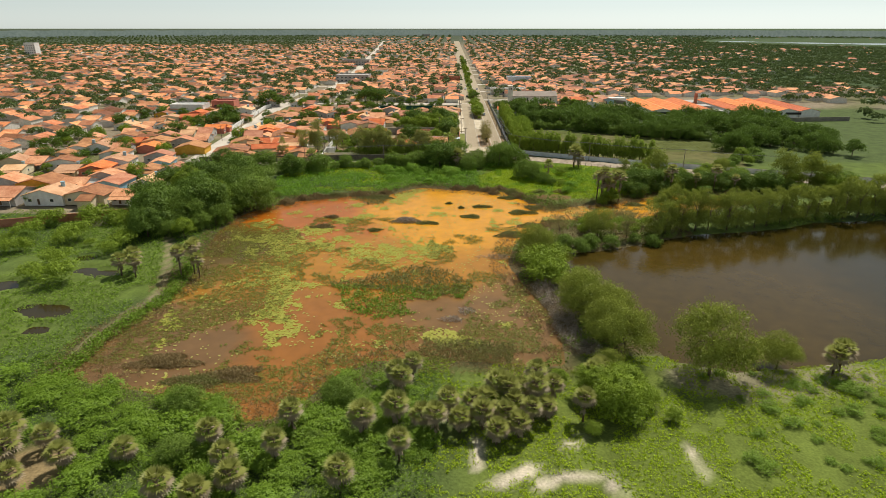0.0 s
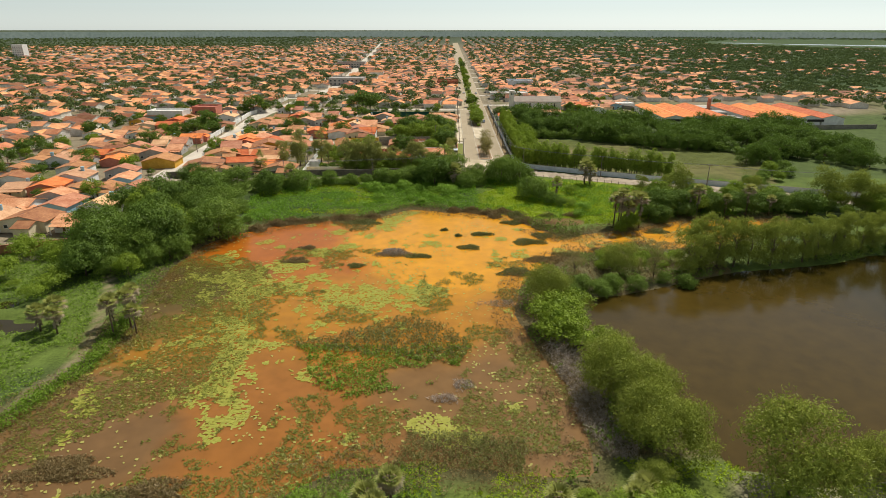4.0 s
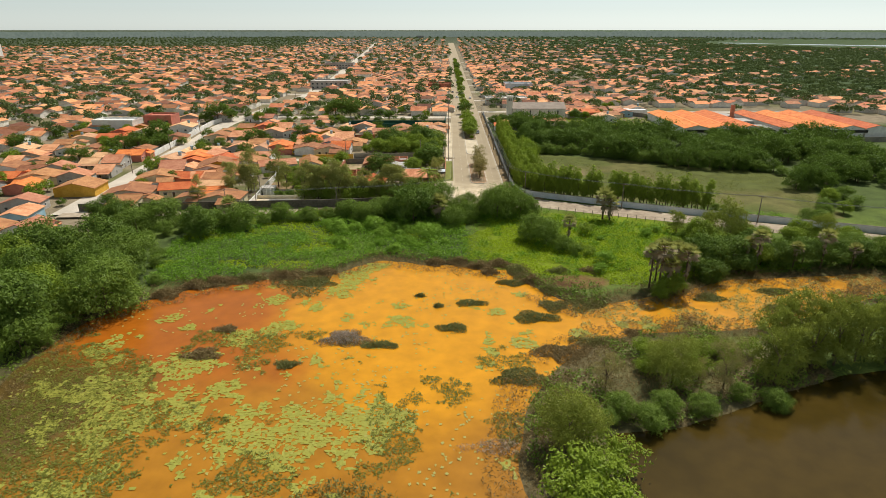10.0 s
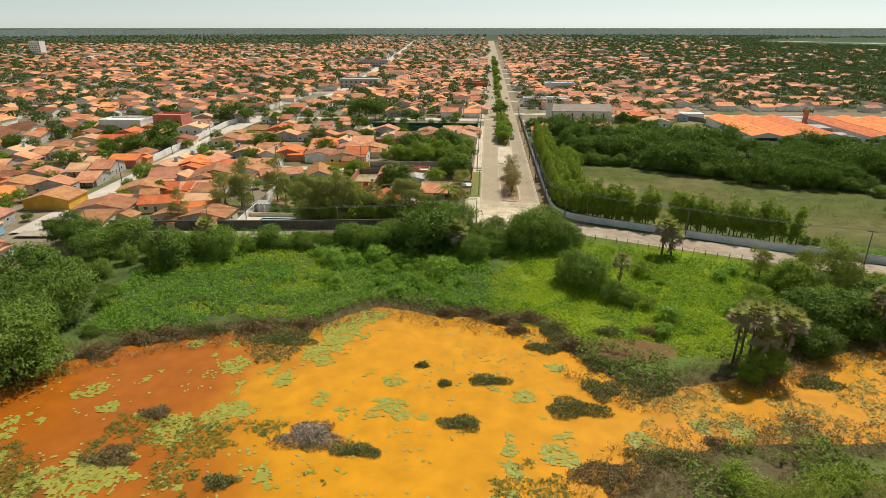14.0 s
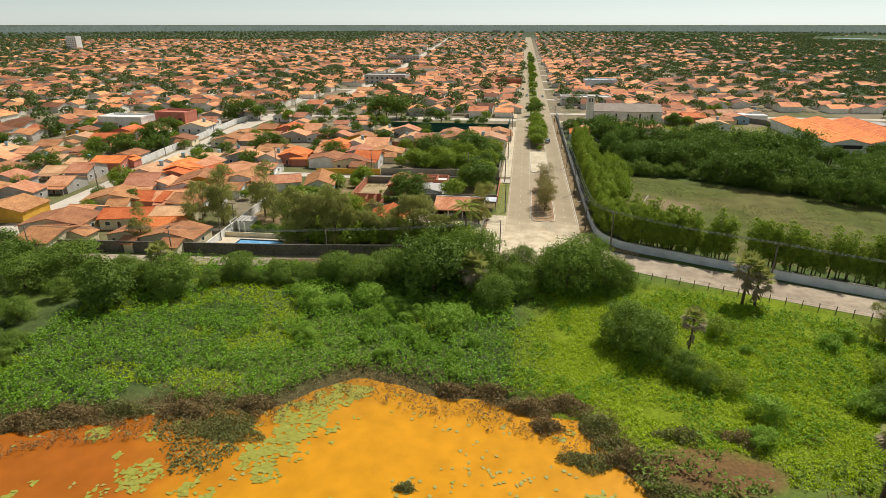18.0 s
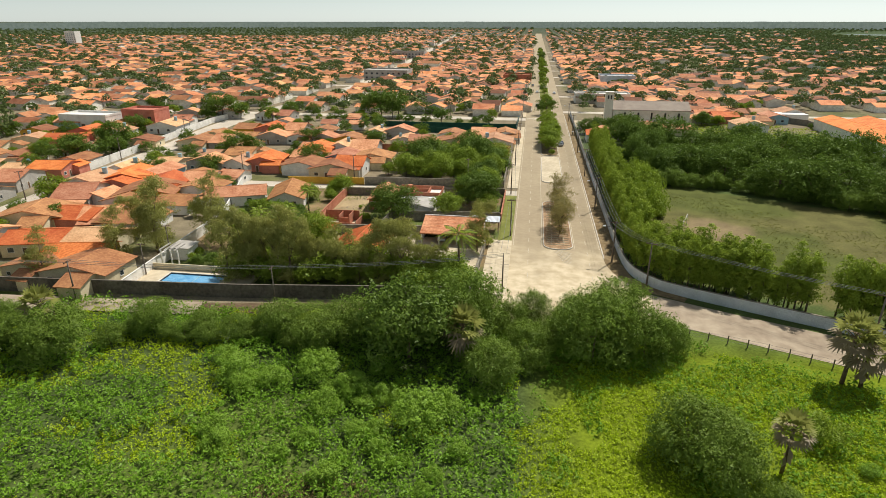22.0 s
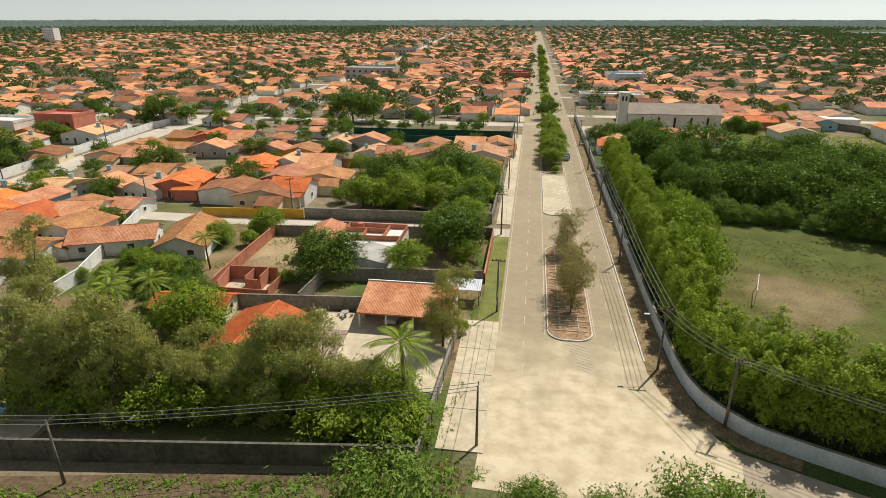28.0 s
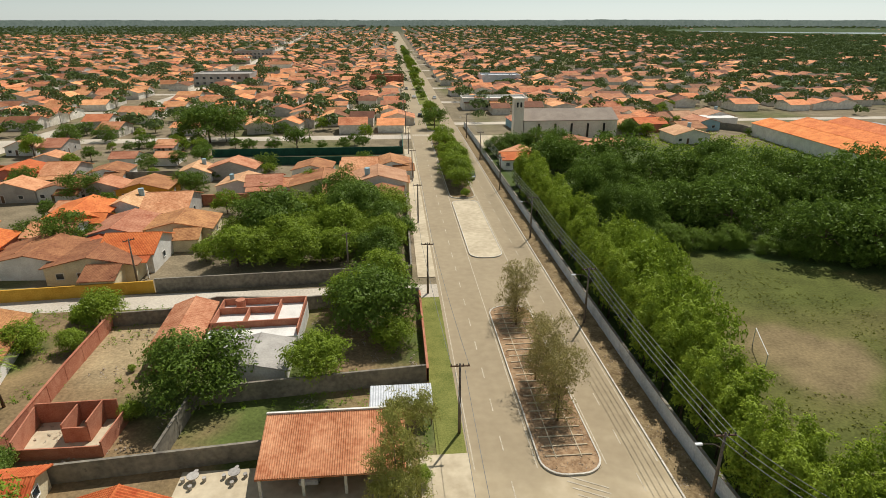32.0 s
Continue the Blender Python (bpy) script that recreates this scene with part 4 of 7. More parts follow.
# ---------------------------------------------------------------- the plots by the avenue
def carport():
    root = tagged(new("carport"), "open carport with a large orange clay tile roof on white posts", "carport")
    x0, x1, y0, y1 = -19.9, -6.9, 284.0, 290.6
    r = Solid()
    n = 62
    for i in range(n):
        a, b = x0 + (x1 - x0) * i / n, x0 + (x1 - x0) * (i + 1) / n
        m = (a + b) / 2
        r.face([(a, y0, 2.45), (m, y0, 2.53), (m, y1, 4.23), (a, y1, 4.15)])
        r.face([(m, y0, 2.53), (b, y0, 2.45), (b, y1, 4.15), (m, y1, 4.23)])
    r.face([(x0, y0, 2.3), (x1, y0, 2.3), (x1, y1, 4.0), (x0, y1, 4.0)])
    r.face([(x0, y0, 2.3), (x1, y0, 2.3), (x1, y0, 2.45), (x0, y0, 2.45)])
    for x in (x0, x1):
        r.face([(x, y0, 2.3), (x, y0, 2.45), (x, y1, 4.15), (x, y1, 4.0)])
    part("roof", r, ROOFS[0], root, "ribbed orange clay tile roof")
    for x in (-19.6, -15.9, -12.2, -8.5):
        part("post", Solid().box(x - 0.13, 284.3, 0, x + 0.13, 284.56, 2.35), WALLS[0], root)
    part("back_wall", Solid().box(x0, 290.6, -0.2, x1, 290.82, 4.35), WALLS[0], root)
    for x in (x0, x1 - 0.2):
        part("side_wall", Solid().box(x, 287.2, -0.2, x + 0.2, 290.6, 3.0), WALLS[0], root)
    part("eave_beam", Solid().box(x0 + 0.3, 284.32, 2.12, x1 - 0.3, 284.5, 2.32), WOODD, root)


carport()
struct("courtyard_paving", Solid().box(-27.5, 271, -0.1, -6.4, 288.2, 0.07), PAVING, "pale concrete courtyard", "paving")
tile = Solid().box(-0.55, -0.55, 0, 0.55, 0.55, 0.035).mesh("paving_tile", mat("brown_paving_slab", rgb("7e6f5e"), rgb("9a8672"), 0.8, 2, 0.9, 0.2, 0.2, each=0.2))
for i in range(5):
    for j in range(6):
        o = new("paving_tile", tile)
        o.parent, o.location = bpy.data.objects["courtyard_paving"], (-26.0 + i * 1.2, 276.6 + j * 1.2, 0.07)


def simple_house(name, x, y, turn, w, d, h, rise, roof, wall, label, ribs=0, along="x", **k):
    o = house(w, d, h, rise, roof, wall, along, ribs=ribs, label=label, **k)
    o.matrix_world = Matrix.Translation((x, y, 0)) @ Matrix.Rotation(radians(turn), 4, "Z")
    return o


simple_house("house", -30.2, 276.6, -4, 10.4, 9.4, 2.8, 1.7, ROOFS[3], WALLS[0], "white bungalow with bright orange clay tile roof behind the trees", 40, "y")
simple_house("house", -43.6, 284.6, 5, 10.4, 4.6, 2.4, 0.9, ROOFS[3], WALLS[1], "small cream outbuilding with orange clay tile roof", 26)
simple_house("house", -51.3, 340.5, 0, 8.5, 9.5, 3.6, 1.9, ROOFS[3], WALLS[0], "white house with overhanging orange clay tile roof", 36, "x", porch=True)
simple_house("house", -58.5, 309, 14, 13.5, 8.5, 2.8, 1.7, ROOFS[2], WALLS[0], "white house with old patchy weathered clay tile roof", 44, "y")
simple_house("house", -71.5, 306.5, 22, 14, 7.5, 2.9, 1.5, ROOFS[0], WALLS[0], "long white house with orange clay tile roof", 0, "x")
simple_house("house", -34.4, 311.8, 3, 12.4, 5.0, 2.8, 0.9, ROOFS[0], BRICK, "unrendered brick house with orange clay tile roof", 30, "y")
for x, y, t, w, d, rf, wl_ in ((-95, 270, 14, 12, 9, 3, 1), (-82, 264, 12, 11, 8, 3, 3), (-108, 262, 10, 11, 8, 0, 5), (-93, 286, 18, 11, 9, 0, 0), (-108, 283, 16, 11, 8, 3, 0),
                               (-110, 300, 14, 12, 8, 0, 1), (-94, 304, 16, 11, 7, 3, 3), (-108, 317, 12, 11, 8, 1, 0), (-88, 319, 14, 12, 8, 0, 0),
                               (-60, 343, 0, 7, 12, 1, 0), (-69, 341, 4, 8, 12, 2, 0), (-80, 343, 6, 10, 9, 1, 0), (-24, 381, 3, 12, 9, 3, 0), (-9, 384, 0, 8, 9, 3, 0),
                               (-10, 372, 0, 8, 7, 2, 1), (-38, 383, 5, 11, 10, 0, 0), (-16, 396, 0, 14, 7, 0, 1), (-54, 366, 4, 12, 9, 0, 1), (-70, 362, 4, 10, 9, 1, 0)):
    if rf == 3 and y < 275:
        simple_house("house", x, y, t, w, d, 3.0, 1.3, ROOFS[rf], WALLS[wl_], f"single-storey {WNAMES[wl_]} house with {NAMES[rf]} clay tile roof behind the wall")
    else:
        put(PROTO[(rf * 5 + wl_ * 3) % 14], x, y, t, min(1.08, w / 10.5))
    PLACED.append((x, y, 5))


def roofless():
    root = tagged(new("unfinished_house"), "roofless brick house with pale concrete slab and red partition walls", "house")
    s = Solid().box(-31.2, 309.0, -0.2, -19.8, 318.4, 2.2)
    part("slab", s, WALLS[0], root, "pale concrete slab")
    for a, b in (((-31.0, 311.4), (-20.0, 311.9)), ((-19.9, 309.2), (-19.9, 318.2)), ((-31.0, 311.4), (-31.0, 318.2)), ((-27, 311.6), (-27, 315.6)), ((-23.2, 311.8), (-23.2, 317.6)),
                 ((-31, 315.5), (-23.2, 315.6)), ((-31, 318.2), (-19.9, 318.3))):
        part("partition", Solid().wall(a, b, 0.95, 0.16, 2.2), BRICK, root, "bare brick partition wall")
    r = Solid()
    gable(r, 6.6, 7.8, 2.4, 0.9, 0.3, x0=-24.0, y0=304.6, along="y")
    part("roof", r, WALLS[2], root, "grey sheet roof")
    part("annex", shell(Solid(), 6.4, 7.6, 2.4, 0.9, -24.0, 304.6, "y"), WALLS[0], root)
    t = Solid().tube([(-28.6, 317.2, 2.25), (-28.6, 317.2, 3.5)], [0.6, 0.65], 12)
    part("tank", t, BRICK, root)


roofless()


def brick_shell():
    root = tagged(new("brick_ruin"), "unfinished bare red brick walls without a roof", "building")
    for a, b, h in (((-43.8, 291.1), (-35.8, 291.1), 1.3), ((-43.8, 291.1), (-44.6, 296.8), 2.2), ((-44.6, 296.8), (-36.6, 297.0), 2.4), ((-35.8, 291.1), (-35.6, 296.4), 1.7),
                    ((-40.4, 293.4), (-40.4, 296.9), 2.2), ((-40.4, 293.4), (-38.0, 293.4), 1.8), ((-38.0, 293.4), (-38.0, 296.9), 2.4)):
        part("brick_wall", Solid().wall(a, b, h, 0.15), BRICK, root)
    part("floor_slab", Solid().box(-44.2, 291.2, -0.1, -35.9, 296.8, 0.06), PAVING, root)


brick_shell()


def pool():
    root = tagged(new("swimming_pool"), "blue rectangular swimming pool with pale tiled terrace", "pool")
    d = Solid()
    a, b = (-66.5, 255.5), (-45.5, 262.6)
    p0, p1 = (-62.0, 257.7), (-51.0, 261.5)
    for x0, y0, x1, y1 in ((a[0], a[1], b[0], p0[1]), (a[0], p1[1], b[0], b[1]), (a[0], p0[1], p0[0], p1[1]), (p1[0], p0[1], b[0], p1[1])):
        d.box(x0, y0, -0.6, x1, y1, 0.5)
    part("terrace", d, PAVING, root, "pale tiled terrace")
    part("water", Solid().box(p0[0], p0[1], -0.5, p1[0], p1[1], 0.3), POOLW, root, "clear blue water")
    part("divider", Solid().box(-56.3, p0[1], -0.4, -56.15, p1[1], 0.34), WALLS[5], root, "dark line across the pool")
    part("pool_lining", Solid().box(p0[0], p1[1] - 0.12, 0.3, p1[0], p1[1], 0.5).box(p0[0], p0[1], 0.3, p0[0] + 0.12, p1[1] - 0.12, 0.5), GLASSB, root, "dark blue tiled edge")
    rim = Solid()
    for x0, y0, x1, y1 in ((p0[0] - 0.3, p0[1] - 0.3, p1[0] + 0.3, p0[1]), (p0[0] - 0.3, p1[1], p1[0] + 0.3, p1[1] + 0.3), (p0[0] - 0.3, p0[1], p0[0], p1[1]), (p1[0], p0[1], p1[0] + 0.3, p1[1])):
        rim.box(x0, y0, 0.5, x1, y1, 0.56)
    part("rim", rim, KERB, root)
    part("back_wall", Solid().wall((-66.5, 262.9), (-45.5, 263.2), 1.6, 0.2), WALLS[1], root)
    part("low_wall", Solid().wall((-66.5, 255.3), (-45.5, 255.9), 0.9, 0.16, 0.4), WALLS[0], root)
    part("side_wall", Solid().wall((-66.8, 255.6), (-66.8, 268), 1.8, 0.2), WALLS[0], root)
    k = tagged(new("pool_kiosk"), "small white poolside hut with a pergola", "hut")
    part("block", Solid().box(-66.2, 268.4, 0, -62.6, 272, 2.4), WALLS[0], k)
    part("roof_slab", Solid().box(-66.5, 268.1, 2.4, -62.3, 272.3, 2.6), WALLS[2], k)
    for x in (-66, -64, -62.6):
        part("pergola_post", Solid().box(x, 264.9, 0, x + 0.2, 265.1, 3.4), WALLS[0], k)
    for x in (-66, -65, -64, -63):
        part("pergola_beam", Solid().box(x, 264.6, 3.4, x + 0.15, 268.4, 3.6), WALLS[2], k)


pool()


def church():
    root = tagged(new("church"), "large cream rendered church with slit windows and a bell tower", "church")
    x0, x1, y0, y1 = 36.5, 68.5, 437.5, 452.0
    s = Solid()
    s.box(x0, y0, -0.5, x1, y1, 7.4)
    part("nave", s, CHURCHW, root)
    r = Solid()
    ym = (y0 + y1) / 2
    for a, b in ((y0 - 0.3, ym), (y1 + 0.3, ym)):
        r.face([(x0 - 0.2, a, 7.4), (x1 + 0.3, a, 7.4), (x1 + 0.3, b, 10.4), (x0 - 0.2, b, 10.4)])
        r.face([(x0 - 0.2, a, 7.15), (x1 + 0.3, a, 7.15), (x1 + 0.3, a, 7.4), (x0 - 0.2, a, 7.4)])
    for x in (x0 - 0.2, x1 + 0.3):
        r.face([(x, y0 - 0.3, 7.4), (x, ym, 10.4), (x, y1 + 0.3, 7.4)])
    part("roof", r, FIBRE, root, "weathered fibre cement roof")
    t = Solid().box(32.9, y0 - 0.2, -0.5, 36.2, y0 + 3.2, 14.4).box(32.7, y0 - 0.4, 14.4, 36.4, y0 + 3.4, 14.75)
    part("tower", t, CHURCHW, root, "square bell tower")
    for x in (33.7, 34.9):
        part("belfry_opening", Solid().box(x, y0 - 0.26, 11.8, x + 0.6, y0 - 0.2, 13.4), DARK, root)
    for i in range(5):
        x = 41.2 + i * 5.6
        part("slit_window", Solid().box(x, y0 - 0.08, 1.6, x + 0.75, y0 - 0.02, 6.3), DARK, root, "tall dark slit window")
        part("window_jamb", Solid().box(x - 0.16, y0 - 0.2, 1.4, x - 0.02, y0 - 0.01, 6.5).box(x + 0.77, y0 - 0.2, 1.4, x + 0.91, y0 - 0.01, 6.5), CHURCHW, root)


church()
simple_house("house", 52, 422, 2, 26, 7, 3.0, 1.2, ROOFS[0], WALLS[1], "long cream parish hall with orange clay tile roof")
simple_house("house", 27, 404, 0, 8, 7, 3.0, 1.3, ROOFS[3], WALLS[0], "small white house with bright orange roof beside the wall")
struct("church_yard", Solid().box(19.9, 428, -0.1, 36, 452, 0.06), PAVING, "pale paved church forecourt", "paving")


def factory():
    root = tagged(new("factory"), "long white industrial sheds with parallel orange tile roofs", "factory")
    for i, x in enumerate((127.5, 141.5, 155.5, 179.5, 193.5, 207.5, 221.5)):
        s, r = Solid(), Solid()
        shell(s, 61, 13.2, 4.4, 1.6, x, 414, "y")
        gable(r, 61, 13.2, 4.45, 1.6, 0.3, x0=x, y0=414, along="y")
        part("shed", s, WALLS[0], root)
        part("roof", r, ROOFS[3], root, "orange tile roof")
    for i in range(8):
        part("window_band", Solid().box(122 + i * 12, 383.2, 2.2, 132 + i * 12, 383.36, 3.6), DARK, root)
    part("chimney_block", Solid().box(165.6, 430, -0.2, 167.4, 431.8, 10.5), BRICK, root, "reddish square water tower")
    for y0, h in ((392, 3.2), (412, 3.8), (436, 3.4)):
        part("yard_shed", Solid().box(163.5, y0, -0.2, 171, y0 + 12, h), WALLS[2], root)
    part("gate_block", Solid().box(112, 462, -0.2, 126, 470, 3.4), WALLS[0], root)
    coped_wall("wall_factory", [(104, 470), (122, 452), (121, 372), (196, 368), (240, 372)], 3.0, 0.2, OLDWALL, OLDWALL, "grey boundary wall of the industrial sheds", 4, 0.03)


factory()


def blocks():
    """Larger flat-roofed buildings that stand out among the houses."""
    for x, y, w, d, h, m, label in ((-163, 406, 15, 11, 7.5, WALLS[4], "two-storey pink building with open flat roof"), (-186, 402, 22, 12, 5.5, WALLS[0], "white two-storey building with flat roof"),
                                    (-112, 640, 34, 22, 6.5, WALLS[2], "grey flat-roofed hall with low parapet"), (-10, 618, 20, 14, 6, BRICK, "reddish two-storey building with solar panels"),
                                    (-792, 1140, 20, 14, 24, WALLS[0], "tall white water tower block"), (-1010, 2950, 60, 30, 19, WALLS[0], "pale far tower block on the skyline"), (-745, 3000, 70, 30, 22, WALLS[2], "grey far tower block on the skyline"), (-1380, 2900, 50, 30, 16, WALLS[0], "white far building on the skyline"), (-130, 2950, 40, 30, 13, WALLS[2], "far hall on the skyline"), (-150, 905, 40, 16, 7, WALLS[2], "long grey school building"),
                                    (60, 620, 24, 16, 6, METAL, "white warehouse with a metal roof"), (40, 520, 30, 12, 4.5, WALLS[0], "low white walled building")):
        b = tagged(new("building"), label, "building")
        part("body", Solid().box(x - w / 2, y - d / 2, -0.3, x + w / 2, y + d / 2, h), m, b)
        p = Solid()
        for q in (((x - w / 2, y - d / 2), (x + w / 2, y - d / 2)), ((x + w / 2, y - d / 2), (x + w / 2, y + d / 2)), ((x + w / 2, y + d / 2), (x - w / 2, y + d / 2)), ((x - w / 2, y + d / 2), (x - w / 2, y - d / 2))):
            p.wall(*q, 0.9, 0.2, h)
        part("parapet", p, m, b)
        for f in range(max(1, int(h / 3.2))):
            for i in range(max(2, int(w / 4))):
                xx = x - w / 2 + (i + 0.5) * w / max(2, int(w / 4))
                part("window", Solid().box(xx - 0.8, y - d / 2 - 0.05, 1.1 + 3.1 * f, xx + 0.8, y - d / 2 - 0.01, 2.4 + 3.1 * f), GLASSB, b)


blocks()


# ---------------------------------------------------------------- poles, wires, vehicles, street things
def pole_proto(h, lamp=False):
    root = tagged(new("utility_pole"), "grey concrete utility pole with crossarm and insulators", "utility pole", "utility poles along the streets")
    part("shaft", Solid().tube([(0, 0, -0.4), (0, 0, h * 0.5), (0, 0, h)], [0.17, 0.14, 0.1], 8), POLE, root, smooth=True)
    part("crossarm", Solid().box(-0.95, -0.06, h - 0.35, 0.95, 0.06, h - 0.22), WOODD, root)
    for x in (-0.85, -0.3, 0.3, 0.85):
        part("insulator", Solid().tube([(x, 0, h - 0.22), (x, 0, h - 0.12), (x, 0, h - 0.02)], [0.05, 0.07, 0.03], 6), DARK, root)
    if lamp:
        part("lamp_arm", Solid().tube([(0, 0, h - 1.6), (-0.8, 0, h - 1.1), (-1.9, 0, h - 1.0)], [0.035, 0.035, 0.03], 5), POLE, root)
        part("lamp_head", Solid().box(-2.4, -0.12, h - 1.08, -1.8, 0.12, h - 0.95), METAL, root)
    return root


PA = pole_proto(8.3, True)
PA.location = (18.6, 279.6, 0.1)
PB = pole_proto(8.2)
PB.location = (-1.4, 291.5, 0.1)
east = [(18.6, 279.6)] + [(18.3, 313 + 33.5 * i) for i in range(5)]
for x, y in east[1:]:
    put(PA, x, y, 0, 1, 0.1)
southe = [(23.4, 269.6), (52, 253.4), (88, 239.5), (124, 226)]
for x, y in southe:
    put(PB, x, y, -20, 1, 0)
west = [(-1.4, 291.5)] + [(-2.6, 324.2 + 33 * i) for i in range(8)]
for x, y in west[1:]:
    put(PB, x, y, 0, 1, 0.1)
lane = [(-1.6, 263), (-38, 252.5), (-72, 249.8), (-104, 247.2)]
for x, y in lane:
    put(PB, x, y, 90, 0.86, 0.0)
for x, y in ((-15, 331), (-48, 331), (-82, 331), (-127, 300), (-132, 345), (-136, 390), (-128, 470), (-116, 520), (-64, 448), (-36, 448)):
    put(PB, x, y, 45, 0.95)
for x, y in ((-66, 260), (-67.5, 270)):
    put(PB, x, y, 20, 0.8)


def wires(name, pts, h, turn, offs, sag=0.5):
    root = tagged(new(name), "thin sagging grey overhead cables between poles", "cables")
    for o in offs:
        s = Solid()
        for (x0, y0), (x1, y1) in zip(pts, pts[1:]):
            c, d = math.cos(radians(turn)) * o, math.sin(radians(turn)) * o
            s.tube([(x0 + c + (x1 - x0) * t, y0 + d + (y1 - y0) * t, h - 4 * sag * t * (1 - t)) for t in (0, 0.2, 0.4, 0.6, 0.8, 1)], [0.03] * 6, 4, cap=False)
        part("cable", s, CABLE, root)


wires("overhead_cables", east, 8.35, 0, (-0.85, -0.3, 0.3, 0.85))
wires("overhead_cables", [east[0]] + southe, 8.2, 20, (-0.8, 0, 0.8))
wires("overhead_cables", west, 8.2, 0, (-0.85, 0.85))
wires("overhead_cables", lane, 7.0, 90, (-0.6, 0.0, 0.6))
wires("overhead_cables", [(-1.4, 291.5), (-1.6, 263)], 7.5, 0, (-0.5, 0.5))


def car(paint, label):
    root = tagged(new("car"), label, "car")
    bm = bmesh.new()
    prof = [(-2.05, 0.35), (2.05, 0.35), (2.1, 0.62), (2.0, 0.86), (1.05, 0.95), (0.35, 1.42), (-1.25, 1.45), (-1.85, 1.0), (-2.1, 0.9)]
    a = [bm.verts.new((-0.84 + (0.14 if z > 1.2 else 0), y, z)) for y, z in prof]
    b = [bm.verts.new((0.84 - (0.14 if z > 1.2 else 0), y, z)) for y, z in prof]
    bm.faces.new(a), bm.faces.new(b[::-1])
    for i in range(len(prof)):
        j = (i + 1) % len(prof)
        bm.faces.new((a[i], b[i], b[j], a[j]))
    bmesh.ops.recalc_face_normals(bm, faces=bm.faces)
    bmesh.ops.bevel(bm, geom=list(bm.edges), offset=0.06, segments=2, affect="EDGES")
    me = bpy.data.meshes.new("body")
    bm.to_mesh(me)
    bm.free()
    me.materials.append(paint)
    o = new("body", me)
    o.parent = root
    part("windscreen", Solid().face([(-0.62, 0.42, 1.385), (0.62, 0.42, 1.385), (0.72, 0.98, 1.01), (-0.72, 0.98, 1.01)]), GLASSB, root)
    part("rear_window", Solid().face([(-0.62, -1.34, 1.4), (0.62, -1.34, 1.4), (0.7, -1.78, 1.08), (-0.7, -1.78, 1.08)]), GLASSB, root)
    for sx in (-1, 1):
        part("side_window", Solid().face([(sx * 0.85, 0.75, 1.0), (sx * 0.74, 0.3, 1.36), (sx * 0.74, -1.2, 1.38), (sx * 0.85, -1.6, 1.0)]), GLASSB, root)
        part("headlight", Solid().box(sx * 0.72 - 0.14, 2.0, 0.66, sx * 0.72 + 0.14, 2.09, 0.8), METAL, root)
        for y in (-1.25, 1.3):
            wh = part("wheel", Solid().tube([(sx * 0.62, y, 0.31), (sx * 0.88, y, 0.31)], [0.31, 0.31], 12), TYRE, root)
            part("rim", Solid().tube([(sx * 0.87, y, 0.31), (sx * 0.9, y, 0.31)], [0.19, 0.17], 8), METAL, wh)
    return root


CARS = [car(CAR_W, "white parked hatchback car"), car(CAR_S, "silver hatchback car on the avenue"), car(CAR_D, "dark hatchback car on the avenue")]
CARS[0].matrix_world = pose(-15.6, 287.2, 0.07, 0, 0, 180)
CARS[1].location, CARS[2].location = (0.4, 500, 0.03), (13.2, 394, 0.03)
for k, x, y in ((0, 0.6, 478), (2, 4.4, 497), (1, 12.8, 392), (0, 14.8, 556), (1, 1.2, 600), (2, 2.2, 660), (0, 4.2, 560)):
    put(CARS[k], x, y, 0, 1, 0.03)
for x, y in ((-26.1, 286.9), (-22.5, 287.1)):
    t = tagged(new("stone_table"), "round concrete garden table with stools", "table")
    part("top", Solid().tube([(x, y, 0.7), (x, y, 0.78)], [0.55, 0.55], 14), WALLS[2], t)
    part("pedestal", Solid().tube([(x, y, 0.07), (x, y, 0.7)], [0.16, 0.12], 8), WALLS[2], t)
    for a in range(4):
        part("stool", Solid().tube([(x + 0.95 * math.cos(a * 1.57), y + 0.95 * math.sin(a * 1.57), 0.07), (x + 0.95 * math.cos(a * 1.57), y + 0.95 * math.sin(a * 1.57), 0.5)], [0.17, 0.2], 8), WALLS[2], t)
sr = tagged(new("sheet_roof"), "white corrugated sheet roof beside the carport", "roof")
s = Solid()
for i in range(24):
    a = -10.4 + i * 0.27
    s.face([(a, 293.0, 2.5), (a + 0.135, 293.0, 2.56), (a + 0.135, 296.6, 2.76), (a, 296.6, 2.7)])
    s.face([(a + 0.135, 293.0, 2.56), (a + 0.27, 293.0, 2.5), (a + 0.27, 296.6, 2.7), (a + 0.135, 296.6, 2.76)])
part("sheet", s, METAL, sr)
for x in (-10.2, -4.2):
    for y in (293.1, 296.4):
        part("post", Solid().box(x, y, 0, x + 0.12, y + 0.12, 2.5), WOODD, sr)
for x, y, w, d in ((-54, 335.3, 9, 3.5), (-62, 336.5, 7, 3.2)):
    q = tagged(new("awning"), "white sheet metal awning in a yard", "awning")
    part("sheet", Solid().box(x - w / 2, y - d / 2, 2.5, x + w / 2, y + d / 2, 2.58), METAL, q)
    for i in (-1, 1):
        part("post", Solid().box(x + i * (w / 2 - 0.2), y - 0.05, 0, x + i * (w / 2 - 0.2) + 0.1, y + 0.05, 2.5), WOODD, q)
